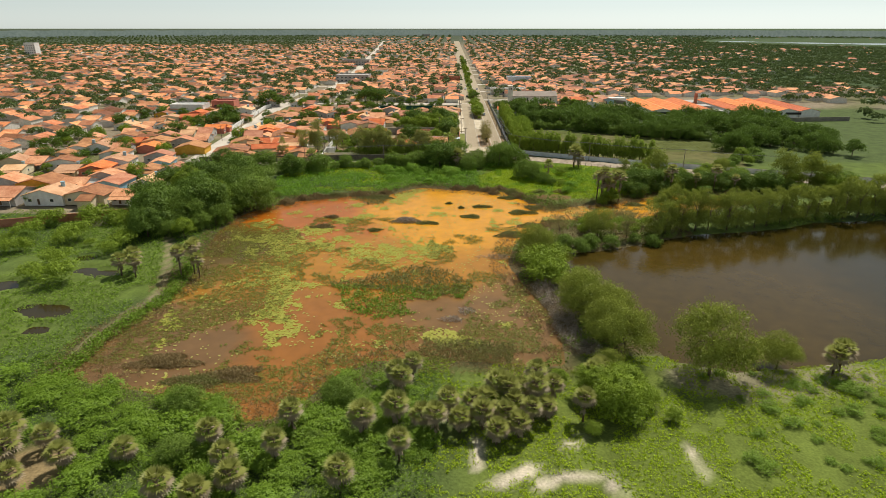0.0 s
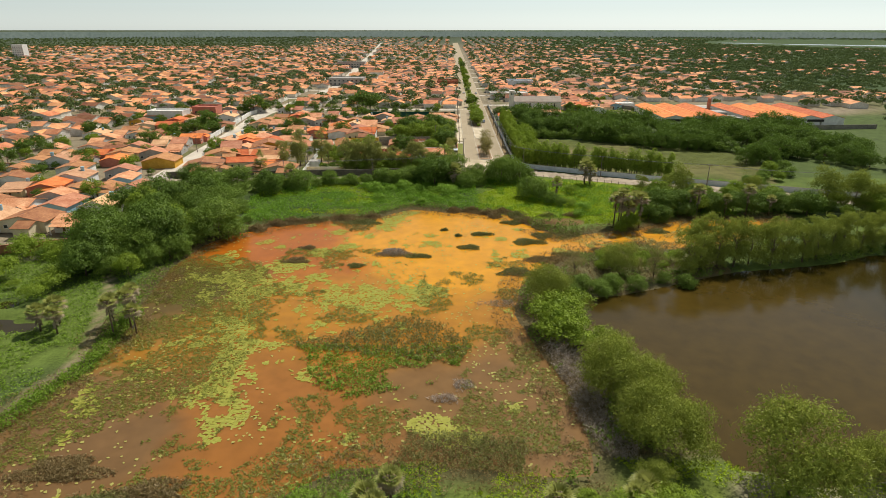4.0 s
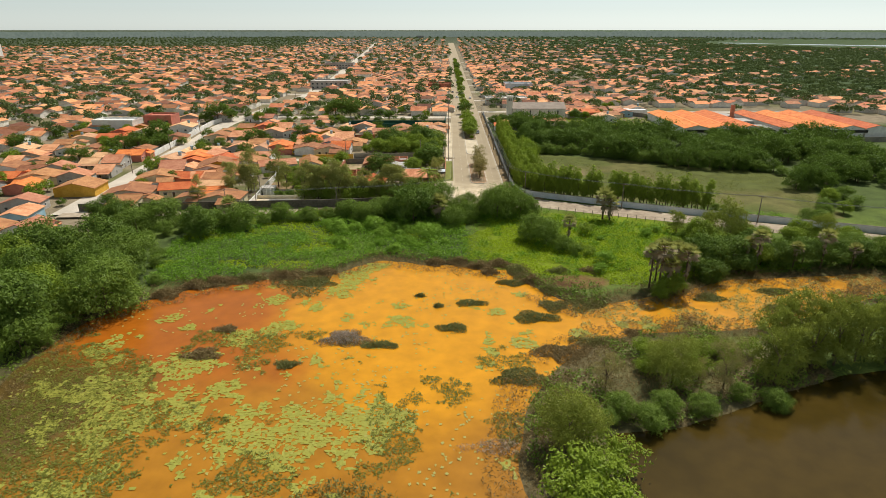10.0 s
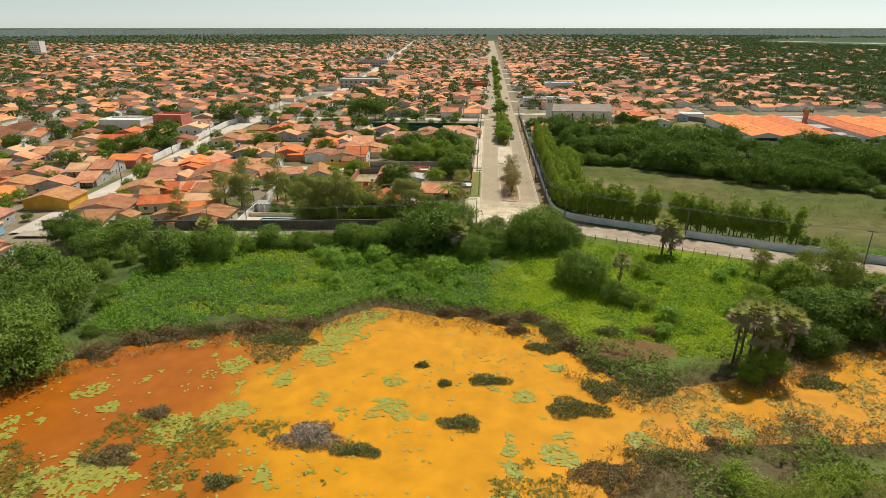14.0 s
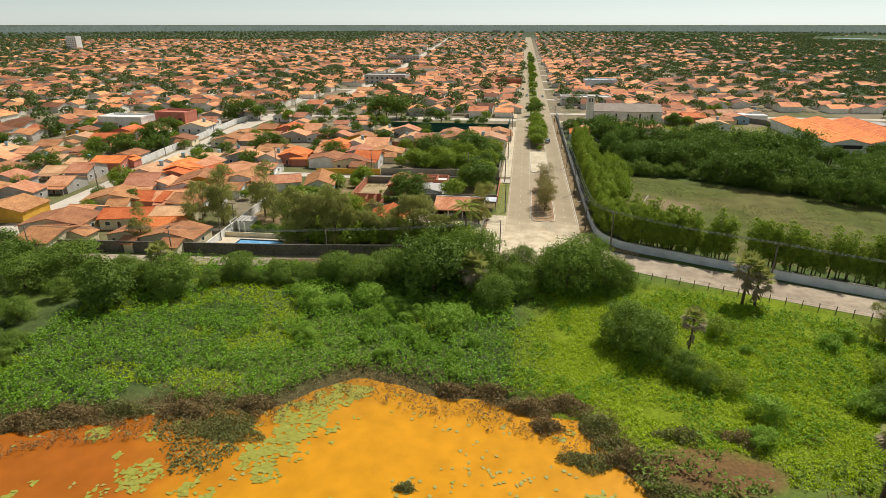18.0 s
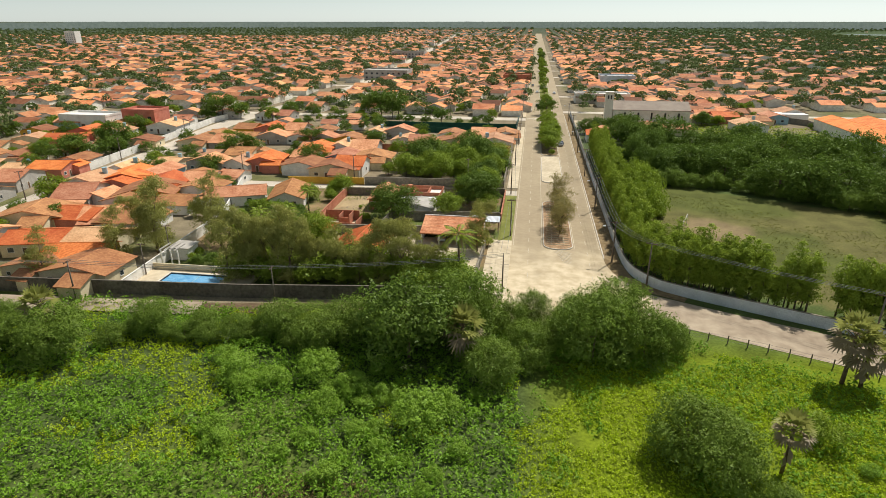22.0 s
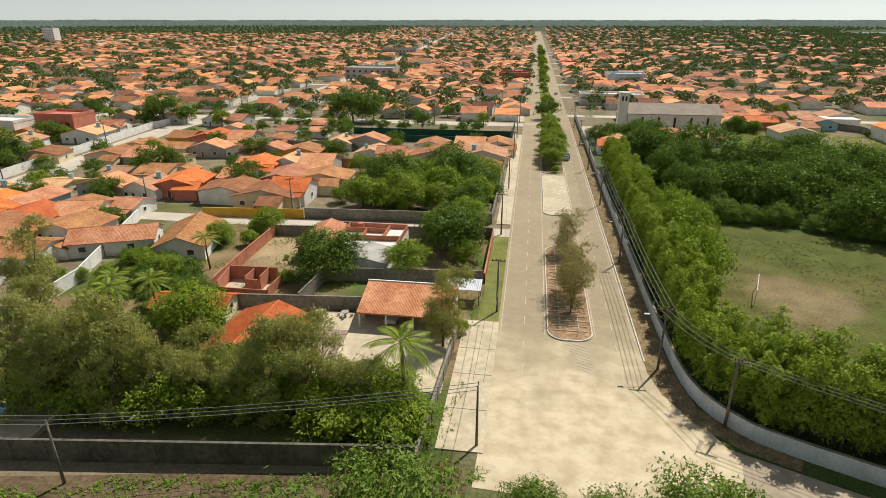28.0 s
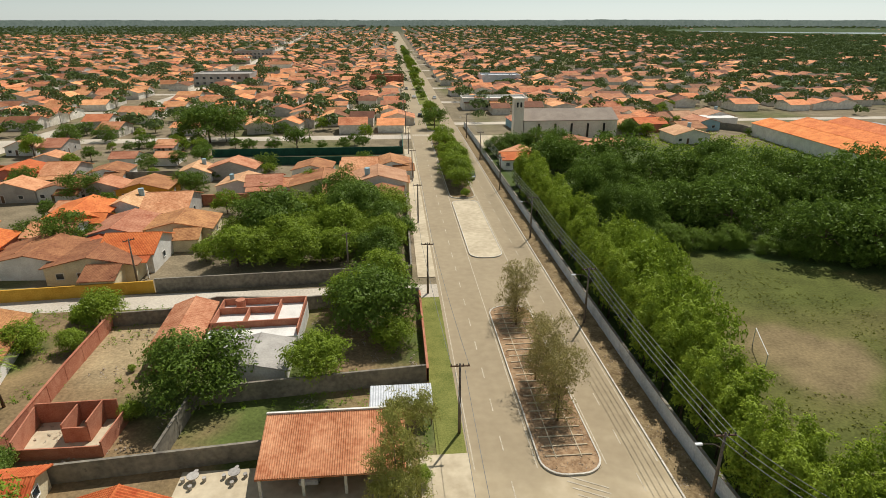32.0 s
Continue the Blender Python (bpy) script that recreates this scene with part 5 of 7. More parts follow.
# goal posts of the field
g = tagged(new("goal_frame"), "white football goal frame on the field", "goal")
gy = [(35.9, 299.4), (38.2, 305.6)]
for x, y in gy:
    part("post", Solid().tube([(x, y, -0.1), (x, y, 2.4)], [0.06, 0.06], 6), WALLS[0], g)
part("crossbar", Solid().tube([(*gy[0], 2.4), (*gy[1], 2.4)], [0.06, 0.06], 6), WALLS[0], g)
# wire fence of the bank along the east road
fen = tagged(new("wire_fence"), "low fence of grey posts and wire along the sandy road", "fence")
FL = bend([(24, 252.5), (34, 250.2), (48, 244.7), (72, 235.8), (100, 225), (140, 210)], 6)
post = Solid().box(-0.06, -0.06, -0.6, 0.06, 0.06, 1.3).mesh("fence_post", POLE)
acc = 0.0
for (x0, y0), (x1, y1) in zip(FL, FL[1:]):
    d = math.hypot(x1 - x0, y1 - y0)
    while acc < d:
        o = new("fence_post", post)
        o.parent, o.location = fen, (x0 + (x1 - x0) * acc / d, y0 + (y1 - y0) * acc / d, 0)
        acc += 2.6
    acc -= d
for z in (0.4, 0.8, 1.2):
    part("fence_wire", Solid().tube([(x, y, z) for x, y in FL], [0.012] * len(FL), 4, cap=False), CABLE, fen)

# ---------------------------------------------------------------- plants
def lobes(rng, n, h, r, squash=0.7, low=0.45):
    """Centres and radii of the leaf masses of a crown."""
    out = [(0.0, 0.0, h - r * squash * 0.45, r * 0.62)]
    for i in range(n):
        a = 2.4 * i + rng.uniform(-0.5, 0.5)
        q = r * rng.uniform(0.4, 0.82)
        out.append((q * math.cos(a), q * math.sin(a), h * rng.uniform(low + 0.12, 0.9) * (1 - 0.22 * (q / r) ** 2), r * rng.uniform(0.24, 0.44)))
    return out


def crown(rng, ls, count, size, squash=0.75, lean=0.8, droop=0.0, aspect=0.55):
    """Sprays of leaves on the skin of the leaf masses, with gaps between the sprays."""
    per = 13
    n = count // per
    reach = max(abs(l[0]) + l[3] for l in ls)
    spray = 0.085 * reach + 0.10
    w = np.array([l[3] ** 2 for l in ls])
    L = np.array(ls)[rng.choice(len(ls), n, p=w / w.sum())]
    d = unit(rng.normal(size=(n, 3)))
    d[:, 2] = np.where(d[:, 2] < -0.35, -d[:, 2], d[:, 2])
    k = np.where(rng.uniform(size=n) < 0.16, rng.uniform(1.0, 1.35, n), rng.uniform(0.45, 1.08, n) ** 0.5)
    c = L[:, :3] + d * (L[:, 3] * k)[:, None] * np.array([1, 1, squash])
    c, d = np.repeat(c, per, 0), np.repeat(d, per, 0)
    off = rng.normal(0, spray, c.shape) * np.array([1, 1, 0.45])
    off[:, 2] -= 0.25 * (off[:, 0] ** 2 + off[:, 1] ** 2) / spray
    return leaves(c + off, d * 0.6 + off / spray * 0.35 + np.array([0, 0, 0.6]), size, size * aspect, rng, lean * 0.6, droop)


def tree(name, seed, h, r, n, count, size, leaf, label, squash=0.75, trunk=0.2, low=0.45, lean=0.8, droop=0.0, aspect=0.55, ls=None, category="tree"):
    rng = np.random.default_rng(seed)
    root = tagged(new(name), label, category)
    ls = ls or lobes(rng, n, h, r, squash, low)
    if category == "shrub":
        bpy.data.objects.remove(root)
        return tagged(quads(name, crown(rng, ls, count, size, squash, lean, droop, aspect), leaf), label, category)
    t = Solid()
    top = Vector((rng.uniform(-0.2, 0.2), rng.uniform(-0.2, 0.2), h * 0.55))
    t.tube([(0, 0, -0.5), tuple(top * 0.5 + Vector((0.06 * r, 0, 0))), tuple(top)], [trunk * 1.25, trunk, trunk * 0.6], 7)
    for x, y, z, q in ls[1:9]:
        s = Vector((0, 0, h * 0.22)).lerp(top, rng.uniform(0.2, 0.9))
        e = Vector((x, y, z))
        t.tube([tuple(s), tuple(s.lerp(e, 0.5) + Vector((0, 0, 0.12 * r))), tuple(e)], [trunk * 0.5, trunk * 0.32, trunk * 0.1], 5, cap=False)
    part("trunk", t, BARK, root, smooth=True)
    quads("crown", crown(rng, ls, count, size, squash, lean, droop, aspect), leaf, root)
    return root


def columnar(seed, h, r, count, size, leaf, name, label):
    rng = np.random.default_rng(seed)
    ls = []
    for i in range(17):
        z = h * (0.19 + 0.76 * i / 16)
        q = r * (0.6 + 0.5 * math.sin(math.pi * (0.15 + 0.62 * i / 16)) - 0.55 * (i / 16) ** 3) * rng.uniform(0.45, 0.75)
        a = 2.4 * i
        off = r * rng.uniform(0.1, 0.35) * (1 - (i / 16) ** 1.3)
        ls.append((off * math.cos(a), off * math.sin(a), z, q))
    return tree(name, seed, h, r, 0, count, size, leaf, label, 1.25, 0.12, ls=ls, lean=0.75, droop=-0.25, aspect=0.5)


def wispy(seed, h, r, count, size, leaf, label):
    rng = np.random.default_rng(seed)
    ls = [(0, 0, h * 0.8, r * 0.5)]
    for i in range(11):
        a = 2.4 * i
        q = r * rng.uniform(0.3, 0.8)
        ls.append((q * math.cos(a), q * math.sin(a), h * rng.uniform(0.12, 0.95), r * rng.uniform(0.3, 0.5)))
    return tree("eucalyptus_tree", seed, h, r, 0, count, size, leaf, label, 1.15, 0.16, ls=ls, lean=0.6, droop=0.9, aspect=0.28)


def fan_palm(seed, h, label):
    rng = np.random.default_rng(seed)
    root = tagged(new("fan_palm"), label, "palm tree")
    part("trunk", Solid().tube([(0, 0, -0.4), (0.1, 0, h * 0.5), (0.05, 0.1, h)], [0.2, 0.16, 0.15], 7), BARK, root, smooth=True)
    live, dead, stalk = [], [], Solid()
    for i in range(30):
        a = 2.4 * i + rng.uniform(-0.3, 0.3)
        el = math.radians(80 - 112 * (i / 29) + rng.uniform(-8, 8))
        d = Vector((math.cos(a) * math.cos(el), math.sin(a) * math.cos(el), math.sin(el)))
        p = Vector((0.05, 0.1, h - 0.1 * i / 29)) + d * 1.05
        side = d.cross(Vector((0, 0, 1))).normalized()
        up = side.cross(d)
        if i < 22:
            stalk.tube([(0.05, 0.1, h - 0.1), tuple(p)], [0.03, 0.02], 3, cap=False)
        for j in range(9):
            t = math.radians(-80 + 20 * j)
            e = (d * math.cos(t) + side * math.sin(t)).normalized()
            tip = p + e * 1.2 - Vector((0, 0, 0.12 + 0.1 * abs(math.sin(t)))) + up * 0.05
            n = e.cross(up) * 0.11
            m = p + e * 0.62 + up * 0.06
            (live if i < 20 else dead).append([p, m + n, tip, m - n])
    for i in range(14):
        a = rng.uniform(0, 6.28)
        z = h * rng.uniform(0.45, 0.95)
        p = Vector((0.12 * math.cos(a), 0.12 * math.sin(a), z))
        tip = p + Vector((0.6 * math.cos(a), 0.6 * math.sin(a), -0.9))
        n = Vector((-math.sin(a), math.cos(a), 0)) * 0.3
        dead.append([p, p.lerp(tip, 0.6) + n, tip, p.lerp(tip, 0.6) - n])
    part("leaf_stalk", stalk, BARK, root)
    quads("crown", np.array([[tuple(v) for v in q] for q in live]), L_PALM, root)
    quads("dead_skirt", np.array([[tuple(v) for v in q] for q in dead]), L_DEAD, root)
    return root


def coconut(seed, h, label):
    rng = np.random.default_rng(seed)
    root = tagged(new("coconut_palm"), label, "palm tree")
    part("trunk", Solid().tube([(0, 0, -0.4), (0.25, 0, h * 0.5), (0.3, 0.2, h)], [0.2, 0.15, 0.12], 7), BARK, root, smooth=True)
    q, rib = [], Solid()
    for i in range(18):
        a = 2.4 * i
        el = math.radians(65 - 85 * i / 17)
        pts = []
        for t in np.linspace(0, 1, 7):
            out = 3.0 * t * math.cos(el * (1 - 0.2 * t))
            pts.append(Vector((0.3 + out * math.cos(a), 0.2 + out * math.sin(a), h + 2.6 * t * math.sin(el) - 1.5 * t * t)))
        rib.tube([tuple(p) for p in pts], [0.03] * 6 + [0.01], 3, cap=False)
        s = Vector((-math.sin(a), math.cos(a), 0))
        for k in range(22):
            t = 0.12 + 0.86 * k / 21
            j = min(int(t * 6), 5)
            p = pts[j].lerp(pts[j + 1], t * 6 - j)
            L = 0.75 * math.sin(math.pi * min(1, t * 0.85 + 0.12))
            d = (pts[j + 1] - pts[j]).normalized()
            for sg in (-1, 1):
                tip = p + s * sg * L * 0.75 + d * L * 0.5 - Vector((0, 0, 0.25 * L + rng.uniform(0, 0.1)))
                q.append([p, p.lerp(tip, 0.5) + d * 0.05, tip, p.lerp(tip, 0.5) - d * 0.05])
    part("frond_rib", rib, BARK, root)
    quads("crown", np.array([[tuple(v) for v in r] for r in q]), L_MID, root)
    return root


BROAD = [tree("broadleaf_tree", 11 + i, 9.0, 5.6, 24, 5600, 0.5, L_DARK, "broad dense dark green tree", low=0.15) for i in range(3)]
LIGHT = [tree("broadleaf_tree", 21 + i, 8.2, 5.0, 24, 5400, 0.46, L_MID, "round mid-green leafy tree", trunk=0.18, low=0.2) for i in range(3)]
THORN = [tree("thorn_tree", 31 + i, 8.0, 5.6, 28, 5800, 0.48, L_THORN, "spreading feathery thorn tree", 0.7, 0.16, 0.02, aspect=0.42) for i in range(4)]
MBROAD = [tree("shade_tree", 111 + i, 9.0, 5.6, 16, 2100, 0.64, L_DARK, "broad dense dark green tree among the houses", low=0.2, lean=1.2) for i in range(3)]
MLIGHT = [tree("garden_tree", 121 + i, 8.4, 5.0, 16, 2000, 0.6, L_MID, "round mid-green tree among the houses", low=0.2, lean=1.2) for i in range(2)]
MTHORN = [tree("scrub_tree", 131 + i, 8.4, 5.8, 16, 1900, 0.68, L_DARK, "feathery dark thorn tree of the woods", low=0.02, aspect=0.45, lean=1.3) for i in range(3)]
SCRUB = [tree("scrub_bush", 141 + i, 4.2, 3.4, 18, 2200, 0.36, L_SCRUB, "light green thorny bush on the marshy bank", 0.8, 0.08, 0.1, category="shrub") for i in range(3)]
BUSH = [tree("shrub", 41 + i, 2.3, 2.0, 13, 1000, 0.25, L_CARPET, "low bright green leafy shrub", 0.8, 0.06, 0.2, category="shrub") for i in range(3)]
DBUSH = [tree("shrub", 45 + i, 2.8, 2.3, 13, 1300, 0.25, L_MID, "rounded green shrub on the marsh", 0.8, 0.06, 0.2, category="shrub") for i in range(2)]
COLUMN = [columnar(51 + i, 9.6, 1.8, 1700, 0.34, L_POPLAR, "columnar_tree", "slender columnar yellow-green tree in a row") for i in range(4)]
EUCA = [wispy(61 + i, 12.6, 3.2, 3800, 0.46, L_EUCA, "wispy olive eucalyptus tree") for i in range(3)]
SPARSE = [wispy(65 + i, 10.5, 3.8, 2300, 0.42, L_DRY, "thin wispy eucalyptus tree on the dry median") for i in range(2)]
WILLOW = [wispy(71 + i, 11.5, 5.0, 3400, 0.66, L_WILLOW, "tall drooping green tree on the bank") for i in range(2)]
WEEP = [tree("bank_tree", 171 + i, 10.6, 5.6, 28, 7600, 0.46, L_WILLOW, "full drooping olive-green tree on the bank", 0.9, 0.2, 0.2, lean=0.8, droop=0.7, aspect=0.34) for i in range(2)]
LAKESIDE = [wispy(75 + i, 11.0, 3.6, 2000, 0.6, L_WILLOW, "slender olive-green tree in the row on the lake shore") for i in range(3)]
FAN = [fan_palm(81 + i, 3.0 + 0.8 * i, "short fan palm with a skirt of dead leaves") for i in range(3)]
TALLFAN = [fan_palm(85 + i, 6.4 + 1.2 * i, "slender tall fan palm with a dead leaf skirt") for i in range(2)]
COCO = [coconut(91, 6.5, "coconut palm with drooping fronds")]
USED = set()
tr = random.Random(12)


def plant(group, x, y, s=1.0, tall=1.0, z=None):
    """Stands a plant of a kind on the ground; the first of each kind is moved there, later ones are copies."""
    o = group[tr.randrange(len(group))]
    z = float(height(np.float64(x), np.float64(y))) if z is None else z
    s *= tr.uniform(0.88, 1.12)
    m = Matrix.Translation((x, y, z)) @ Matrix.Rotation(tr.uniform(0, 6.28), 4, "Z") @ Matrix.Diagonal((s, s, s * tall, 1))
    if o.name not in USED:
        USED.add(o.name)
        o.matrix_basis = m
        return o
    return copy_thing(o, m)


# foreground palms and shrubs
for x, y in ((-17.3, 81.9), (-14.7, 84.5), (-16.2, 80), (-22.4, 58.4), (-32.2, 63.6), (-41.9, 65.8), (-52.9, 63.3), (-61, 62.1), (-38.1, 60.7), (-36.5, 58.2), (-31.5, 69.8), (-21.1, 69.3), (-16.4, 72), (-10.5, 69.4), (-12.5, 71.5), (-6.8, 70.8), (-8.6, 73.5), (-5, 74),
             (-2.8, 75), (-0.8, 77.8), (0.8, 76.6), (3, 78.5), (5.2, 76.6), (-1.6, 68.3), (1.8, 69.6), (0, 71.5), (3.8, 72), (6.5, 74), (-3.4, 71.4), (5.6, 80.5), (8.1, 78.2), (15.1, 81.5), (17, 84), (12.1, 73.8), (-15.3, 64.4), (-70.4, 66), (-65.6, 66.1), (-65.2, 58.3), (-68, 62), (-39.9, 55.2), (-44, 55),
             (1.5, 74.5), (58, 87), (60, 88.5), (-88, 128), (-86, 131), (-84, 127), (-110, 205), (-103, 214), (-96, 222)):
    plant(FAN, x, y, 1.05)
for x, y, s in ((-46, 64, 0.55), (-26, 78, 0.5), (-50, 75, 0.5), (-28, 68, 0.45)):
    plant(THORN, x, y, s)
for _ in range(190):
    x, y = tr.uniform(-84, -12), tr.uniform(48, 84)
    if inside(LAGOON_EDGE, np.float64(x), np.float64(y)) or math.hypot(x + 66, y - 61) < 6:
        continue
    if y > 84 - 0.2 * abs(x + 60) and tr.random() < 0.4:
        continue
    plant(BUSH, x, y, tr.uniform(0.85, 1.45), 0.8)
for _ in range(60):
    x, y = tr.uniform(34, 78), tr.uniform(62, 88)
    plant(BUSH, x, y, tr.uniform(0.35, 0.8), 0.7)
for x, y, s in ((0, 76, 0.5), (5, 82, 0.6), (10, 84, 0.6), (15, 80, 0.7), (18, 75, 0.75), (20, 80, 0.8), (23, 78, 0.6), (26, 74, 0.35), (13, 70.5, 0.5)):
    plant(LIGHT, x, y, s)
# bank between lagoon and lake
for x, y, s in ((18.6, 107.5, 1.0), (22.4, 103.5, 0.95), (21.0, 96.5, 0.9), (23.2, 92.4, 1.0), (18.5, 85.3, 0.55), (36.6, 86.6, 1.25), (49.6, 89.4, 0.82)):
    plant(WEEP, x, y, s)
for x, y, s in ((13.6, 141.0, 0.82), (33.6, 157.0, 0.85), (15.5, 143.5, 0.5)):
    plant(WEEP, x, y, s, 1.0)
for x, y, s in ((26.5, 146.8, 0.95), (23, 149, 0.75), (30, 149.5, 0.8), (47.9, 151.8, 0.8), (35.5, 149.6, 0.75), (20.5, 147, 0.5), (43, 153.5, 0.6)):
    plant(THORN, x, y, s)
for x, y, s in ((22.3, 155.5, 0.62), (41.5, 156, 0.78), (38.5, 158.5, 0.6)):
    plant(SPARSE, x, y, s)
for x, y, s in ((12.2, 127.7, 1.25), (14.8, 125.6, 1.05), (13.4, 131.6, 1.15), (16.5, 129.5, 1.0), (17, 122.5, 0.9), (20, 117, 1.0), (22.5, 112, 0.9), (18, 136.5, 0.8)):
    plant(DBUSH, x, y, s * 1.35)
SHORE = [(50, 156.5), (57, 160.5), (64, 162.5), (78, 165), (91, 168.5), (103, 173.8), (122, 176.5), (150, 180.5), (185, 187)]
for i in range(56):
    t = i * 2.45
    k = 0
    while k < len(SHORE) - 2 and t > math.dist(SHORE[k], SHORE[k + 1]):
        t -= math.dist(SHORE[k], SHORE[k + 1])
        k += 1
    f = t / math.dist(SHORE[k], SHORE[k + 1])
    x, y = (SHORE[k][c] + (SHORE[k + 1][c] - SHORE[k][c]) * f for c in (0, 1))
    plant(LAKESIDE, x + tr.uniform(-0.8, 0.8), y + (0.8, 4.0)[i % 2] + tr.uniform(-0.8, 0.8), tr.uniform(0.8, 1.2))
for x, y in ((42, 195), (44, 197), (46, 195), (45, 192), (48, 196), (43.5, 193), (49, 193)):
    plant(TALLFAN, x, y, 1.1)
for _ in range(14):
    plant(DBUSH, tr.uniform(24, 50), tr.uniform(160, 168), tr.uniform(0.4, 0.8))
for x, y in ((-73, 127), (-71, 130), (-75, 131), (-72, 134), (-69, 128)):
    plant(TALLFAN, x, y, 0.85)
for x, y, s in ((58.5, 205.8, 0.85), (62.5, 208.5, 0.9), (65.5, 206.4, 0.8), (57.2, 199, 0.62), (72.3, 211.4, 0.9), (77, 208, 0.8), (84, 209, 0.85), (91, 208.5, 0.8), (98, 209, 0.85), (106, 206, 0.9)):
    plant(BROAD, x, y, s)
for x, y in ((69, 207), (71, 205.5), (80, 206), (87, 206.5), (94, 206)):
    plant(TALLFAN, x, y, 0.95)
# tall trees between the inlet and the road
for _ in range(60):
    x = tr.uniform(60, 150)
    y = tr.uniform(206 + 0.02 * (x - 60), 238 - 0.37 * (x - 72) if x > 72 else 236)
    if y > 204 and away(EAST_ROAD, np.float64(x), np.float64(y), False) > 9:
        plant((THORN, LIGHT, WILLOW)[tr.randrange(3)], x, y, tr.uniform(0.7, 1.05))
# north bank
for x, y, s in ((43, 190, 0.9), (46, 192, 0.8), (55, 203, 0.8), (58, 207, 0.95), (64, 211, 0.9), (70, 214, 0.9), (76, 214, 0.9), (82, 216, 0.9), (88, 218, 0.85), (94, 216, 0.85), (101, 219, 0.9), (110, 218, 0.8), (120, 214, 0.9),
                (62, 226, 0.8), (70, 224, 0.8), (80, 224, 0.8), (92, 226, 0.8), (105, 224, 0.9), (52, 212, 0.5), (118, 205, 0.9), (130, 206, 1.0), (106, 208, 0.8)):
    plant(THORN if tr.random() < 0.5 else LIGHT, x, y, s)
for x, y, s in ((-13.3, 240.3, 1.15), (-17.5, 243, 0.85), (-10.5, 245, 0.8)):
    plant(BROAD, x, y, s, 1.1)
for x, y, s in ((-1.4, 236, 1.35), (-4.6, 241, 1.1), (2.8, 241.5, 1.05), (-5.5, 247, 1.05), (0.5, 249, 1.05), (6.8, 246.5, 1.1), (11.8, 243.5, 1.1), (13.8, 249, 1.1), (18.8, 245, 1.3), (22.6, 246.6, 0.95), (15.5, 250.5, 0.95), (9.5, 251, 1.0), (3.5, 252.5, 0.9), (20, 226, 1.35), (23.2, 222.4, 0.8), (26.8, 217.4, 0.85), (29.6, 214.6, 0.6), (24.5, 229, 0.75)):
    plant(THORN, x, y, s, 1.32 if x > -8 and y > 243 else 1.18)
for x, y, s in ((-77, 233.5, 1.0), (-70, 236.5, 1.05), (-62.5, 234, 0.9), (-72, 228.5, 0.95), (-82, 229, 1.0), (-57, 238, 0.7), (-66, 241, 0.8), (-77, 241.5, 0.9), (-86, 237, 0.95), (-91, 231, 0.9), (-98, 236, 0.95), (-94, 242, 0.9), (-104, 241, 0.9), (-83, 220, 0.85), (-90, 222, 0.9)):
    plant(THORN if tr.random() < 0.7 else BROAD, x, y, s, 1.05)
for i in range(15):
    plant(THORN if tr.random() < 0.75 else LIGHT, -55 + i * 2.5 + tr.uniform(-0.8, 0.8), 240.5 + 0.14 * i + tr.uniform(-1.5, 2.5), tr.uniform(0.55, 0.8), 1.15)
for i in range(6):
    plant(THORN, -33 + i * 3 + tr.uniform(-1, 1), 246.5 + 0.2 * i + tr.uniform(-1, 1), tr.uniform(0.5, 0.7))
for x, y, s in ((-9.2, 226, 1.15), (-7, 229, 0.9), (-32.3, 230.4, 1.1), (-29, 232, 1.2), (-35, 233, 0.9), (-21, 227.6, 1.0), (-18.5, 231, 1.1), (-24, 234, 1.0), (-26, 238, 1.0), (-38, 236.5, 0.8), (-16, 224, 0.8), (-12.5, 221.5, 0.7), (-21, 222, 0.7), (-4, 222.5, 0.7), (-14, 230.5, 0.8),
                (-6, 218.5, 0.6), (-17, 217, 0.6), (36, 209, 0.8), (38.5, 226, 0.5), (52, 229, 0.7), (49, 212, 0.7), (33, 203.5, 0.7), (56, 232, 0.6)):
    plant(SCRUB, x, y, s * 0.82)
for x, y, s in ((29.6, 224.8, 1.0), (-66, 237, 1.5), (-5.8, 240.5, 1.7), (43.4, 243, 1.4), (45.4, 242.4, 1.5)):
    plant(FAN, x, y, s, 1.2)
WESTGROVE = [(-71, 181), (-78, 165), (-86, 150), (-96, 152), (-104, 175), (-108, 203), (-92, 209), (-76, 206)]
for i in range(12):
    for j in range(9):
        x, y = -108 + 4.9 * j + tr.uniform(-1.4, 1.4), 150 + 5.2 * i + tr.uniform(-1.4, 1.4)
        if inside(WESTGROVE, np.float64(x), np.float64(y)):
            plant((BROAD, THORN, THORN, LIGHT)[tr.randrange(4)], x, y, tr.uniform(0.95, 1.4), 1.1)
for x, y, s in ((-69, 196, 0.5), (-71, 190, 0.45), (-76, 212, 0.7), (-82, 212, 0.8), (-74, 207, 0.6)):
    plant(THORN, x, y, s)
for _ in range(16):
    plant(SCRUB, tr.uniform(-34, 0), tr.uniform(213, 238), tr.uniform(0.3, 0.6))
for _ in range(6):
    plant(DBUSH, tr.uniform(28, 70), tr.uniform(206, 236), tr.uniform(0.4, 0.8))
for _ in range(26):
    plant(DBUSH, tr.uniform(-135, -92), tr.uniform(120, 172), tr.uniform(0.5, 1.4))
for x, y, s in ((-112, 166, 0.7), (-120, 158, 0.8), (-126, 150, 0.9), (-128, 164, 0.7), (-108, 172, 0.5), (-134, 170, 0.8)):
    plant(THORN, x, y, s)
for _ in range(26):
    plant(DBUSH if tr.random() < 0.5 else BUSH, tr.uniform(-18, -7.2), tr.uniform(261.5, 269), tr.uniform(0.6, 1.2))
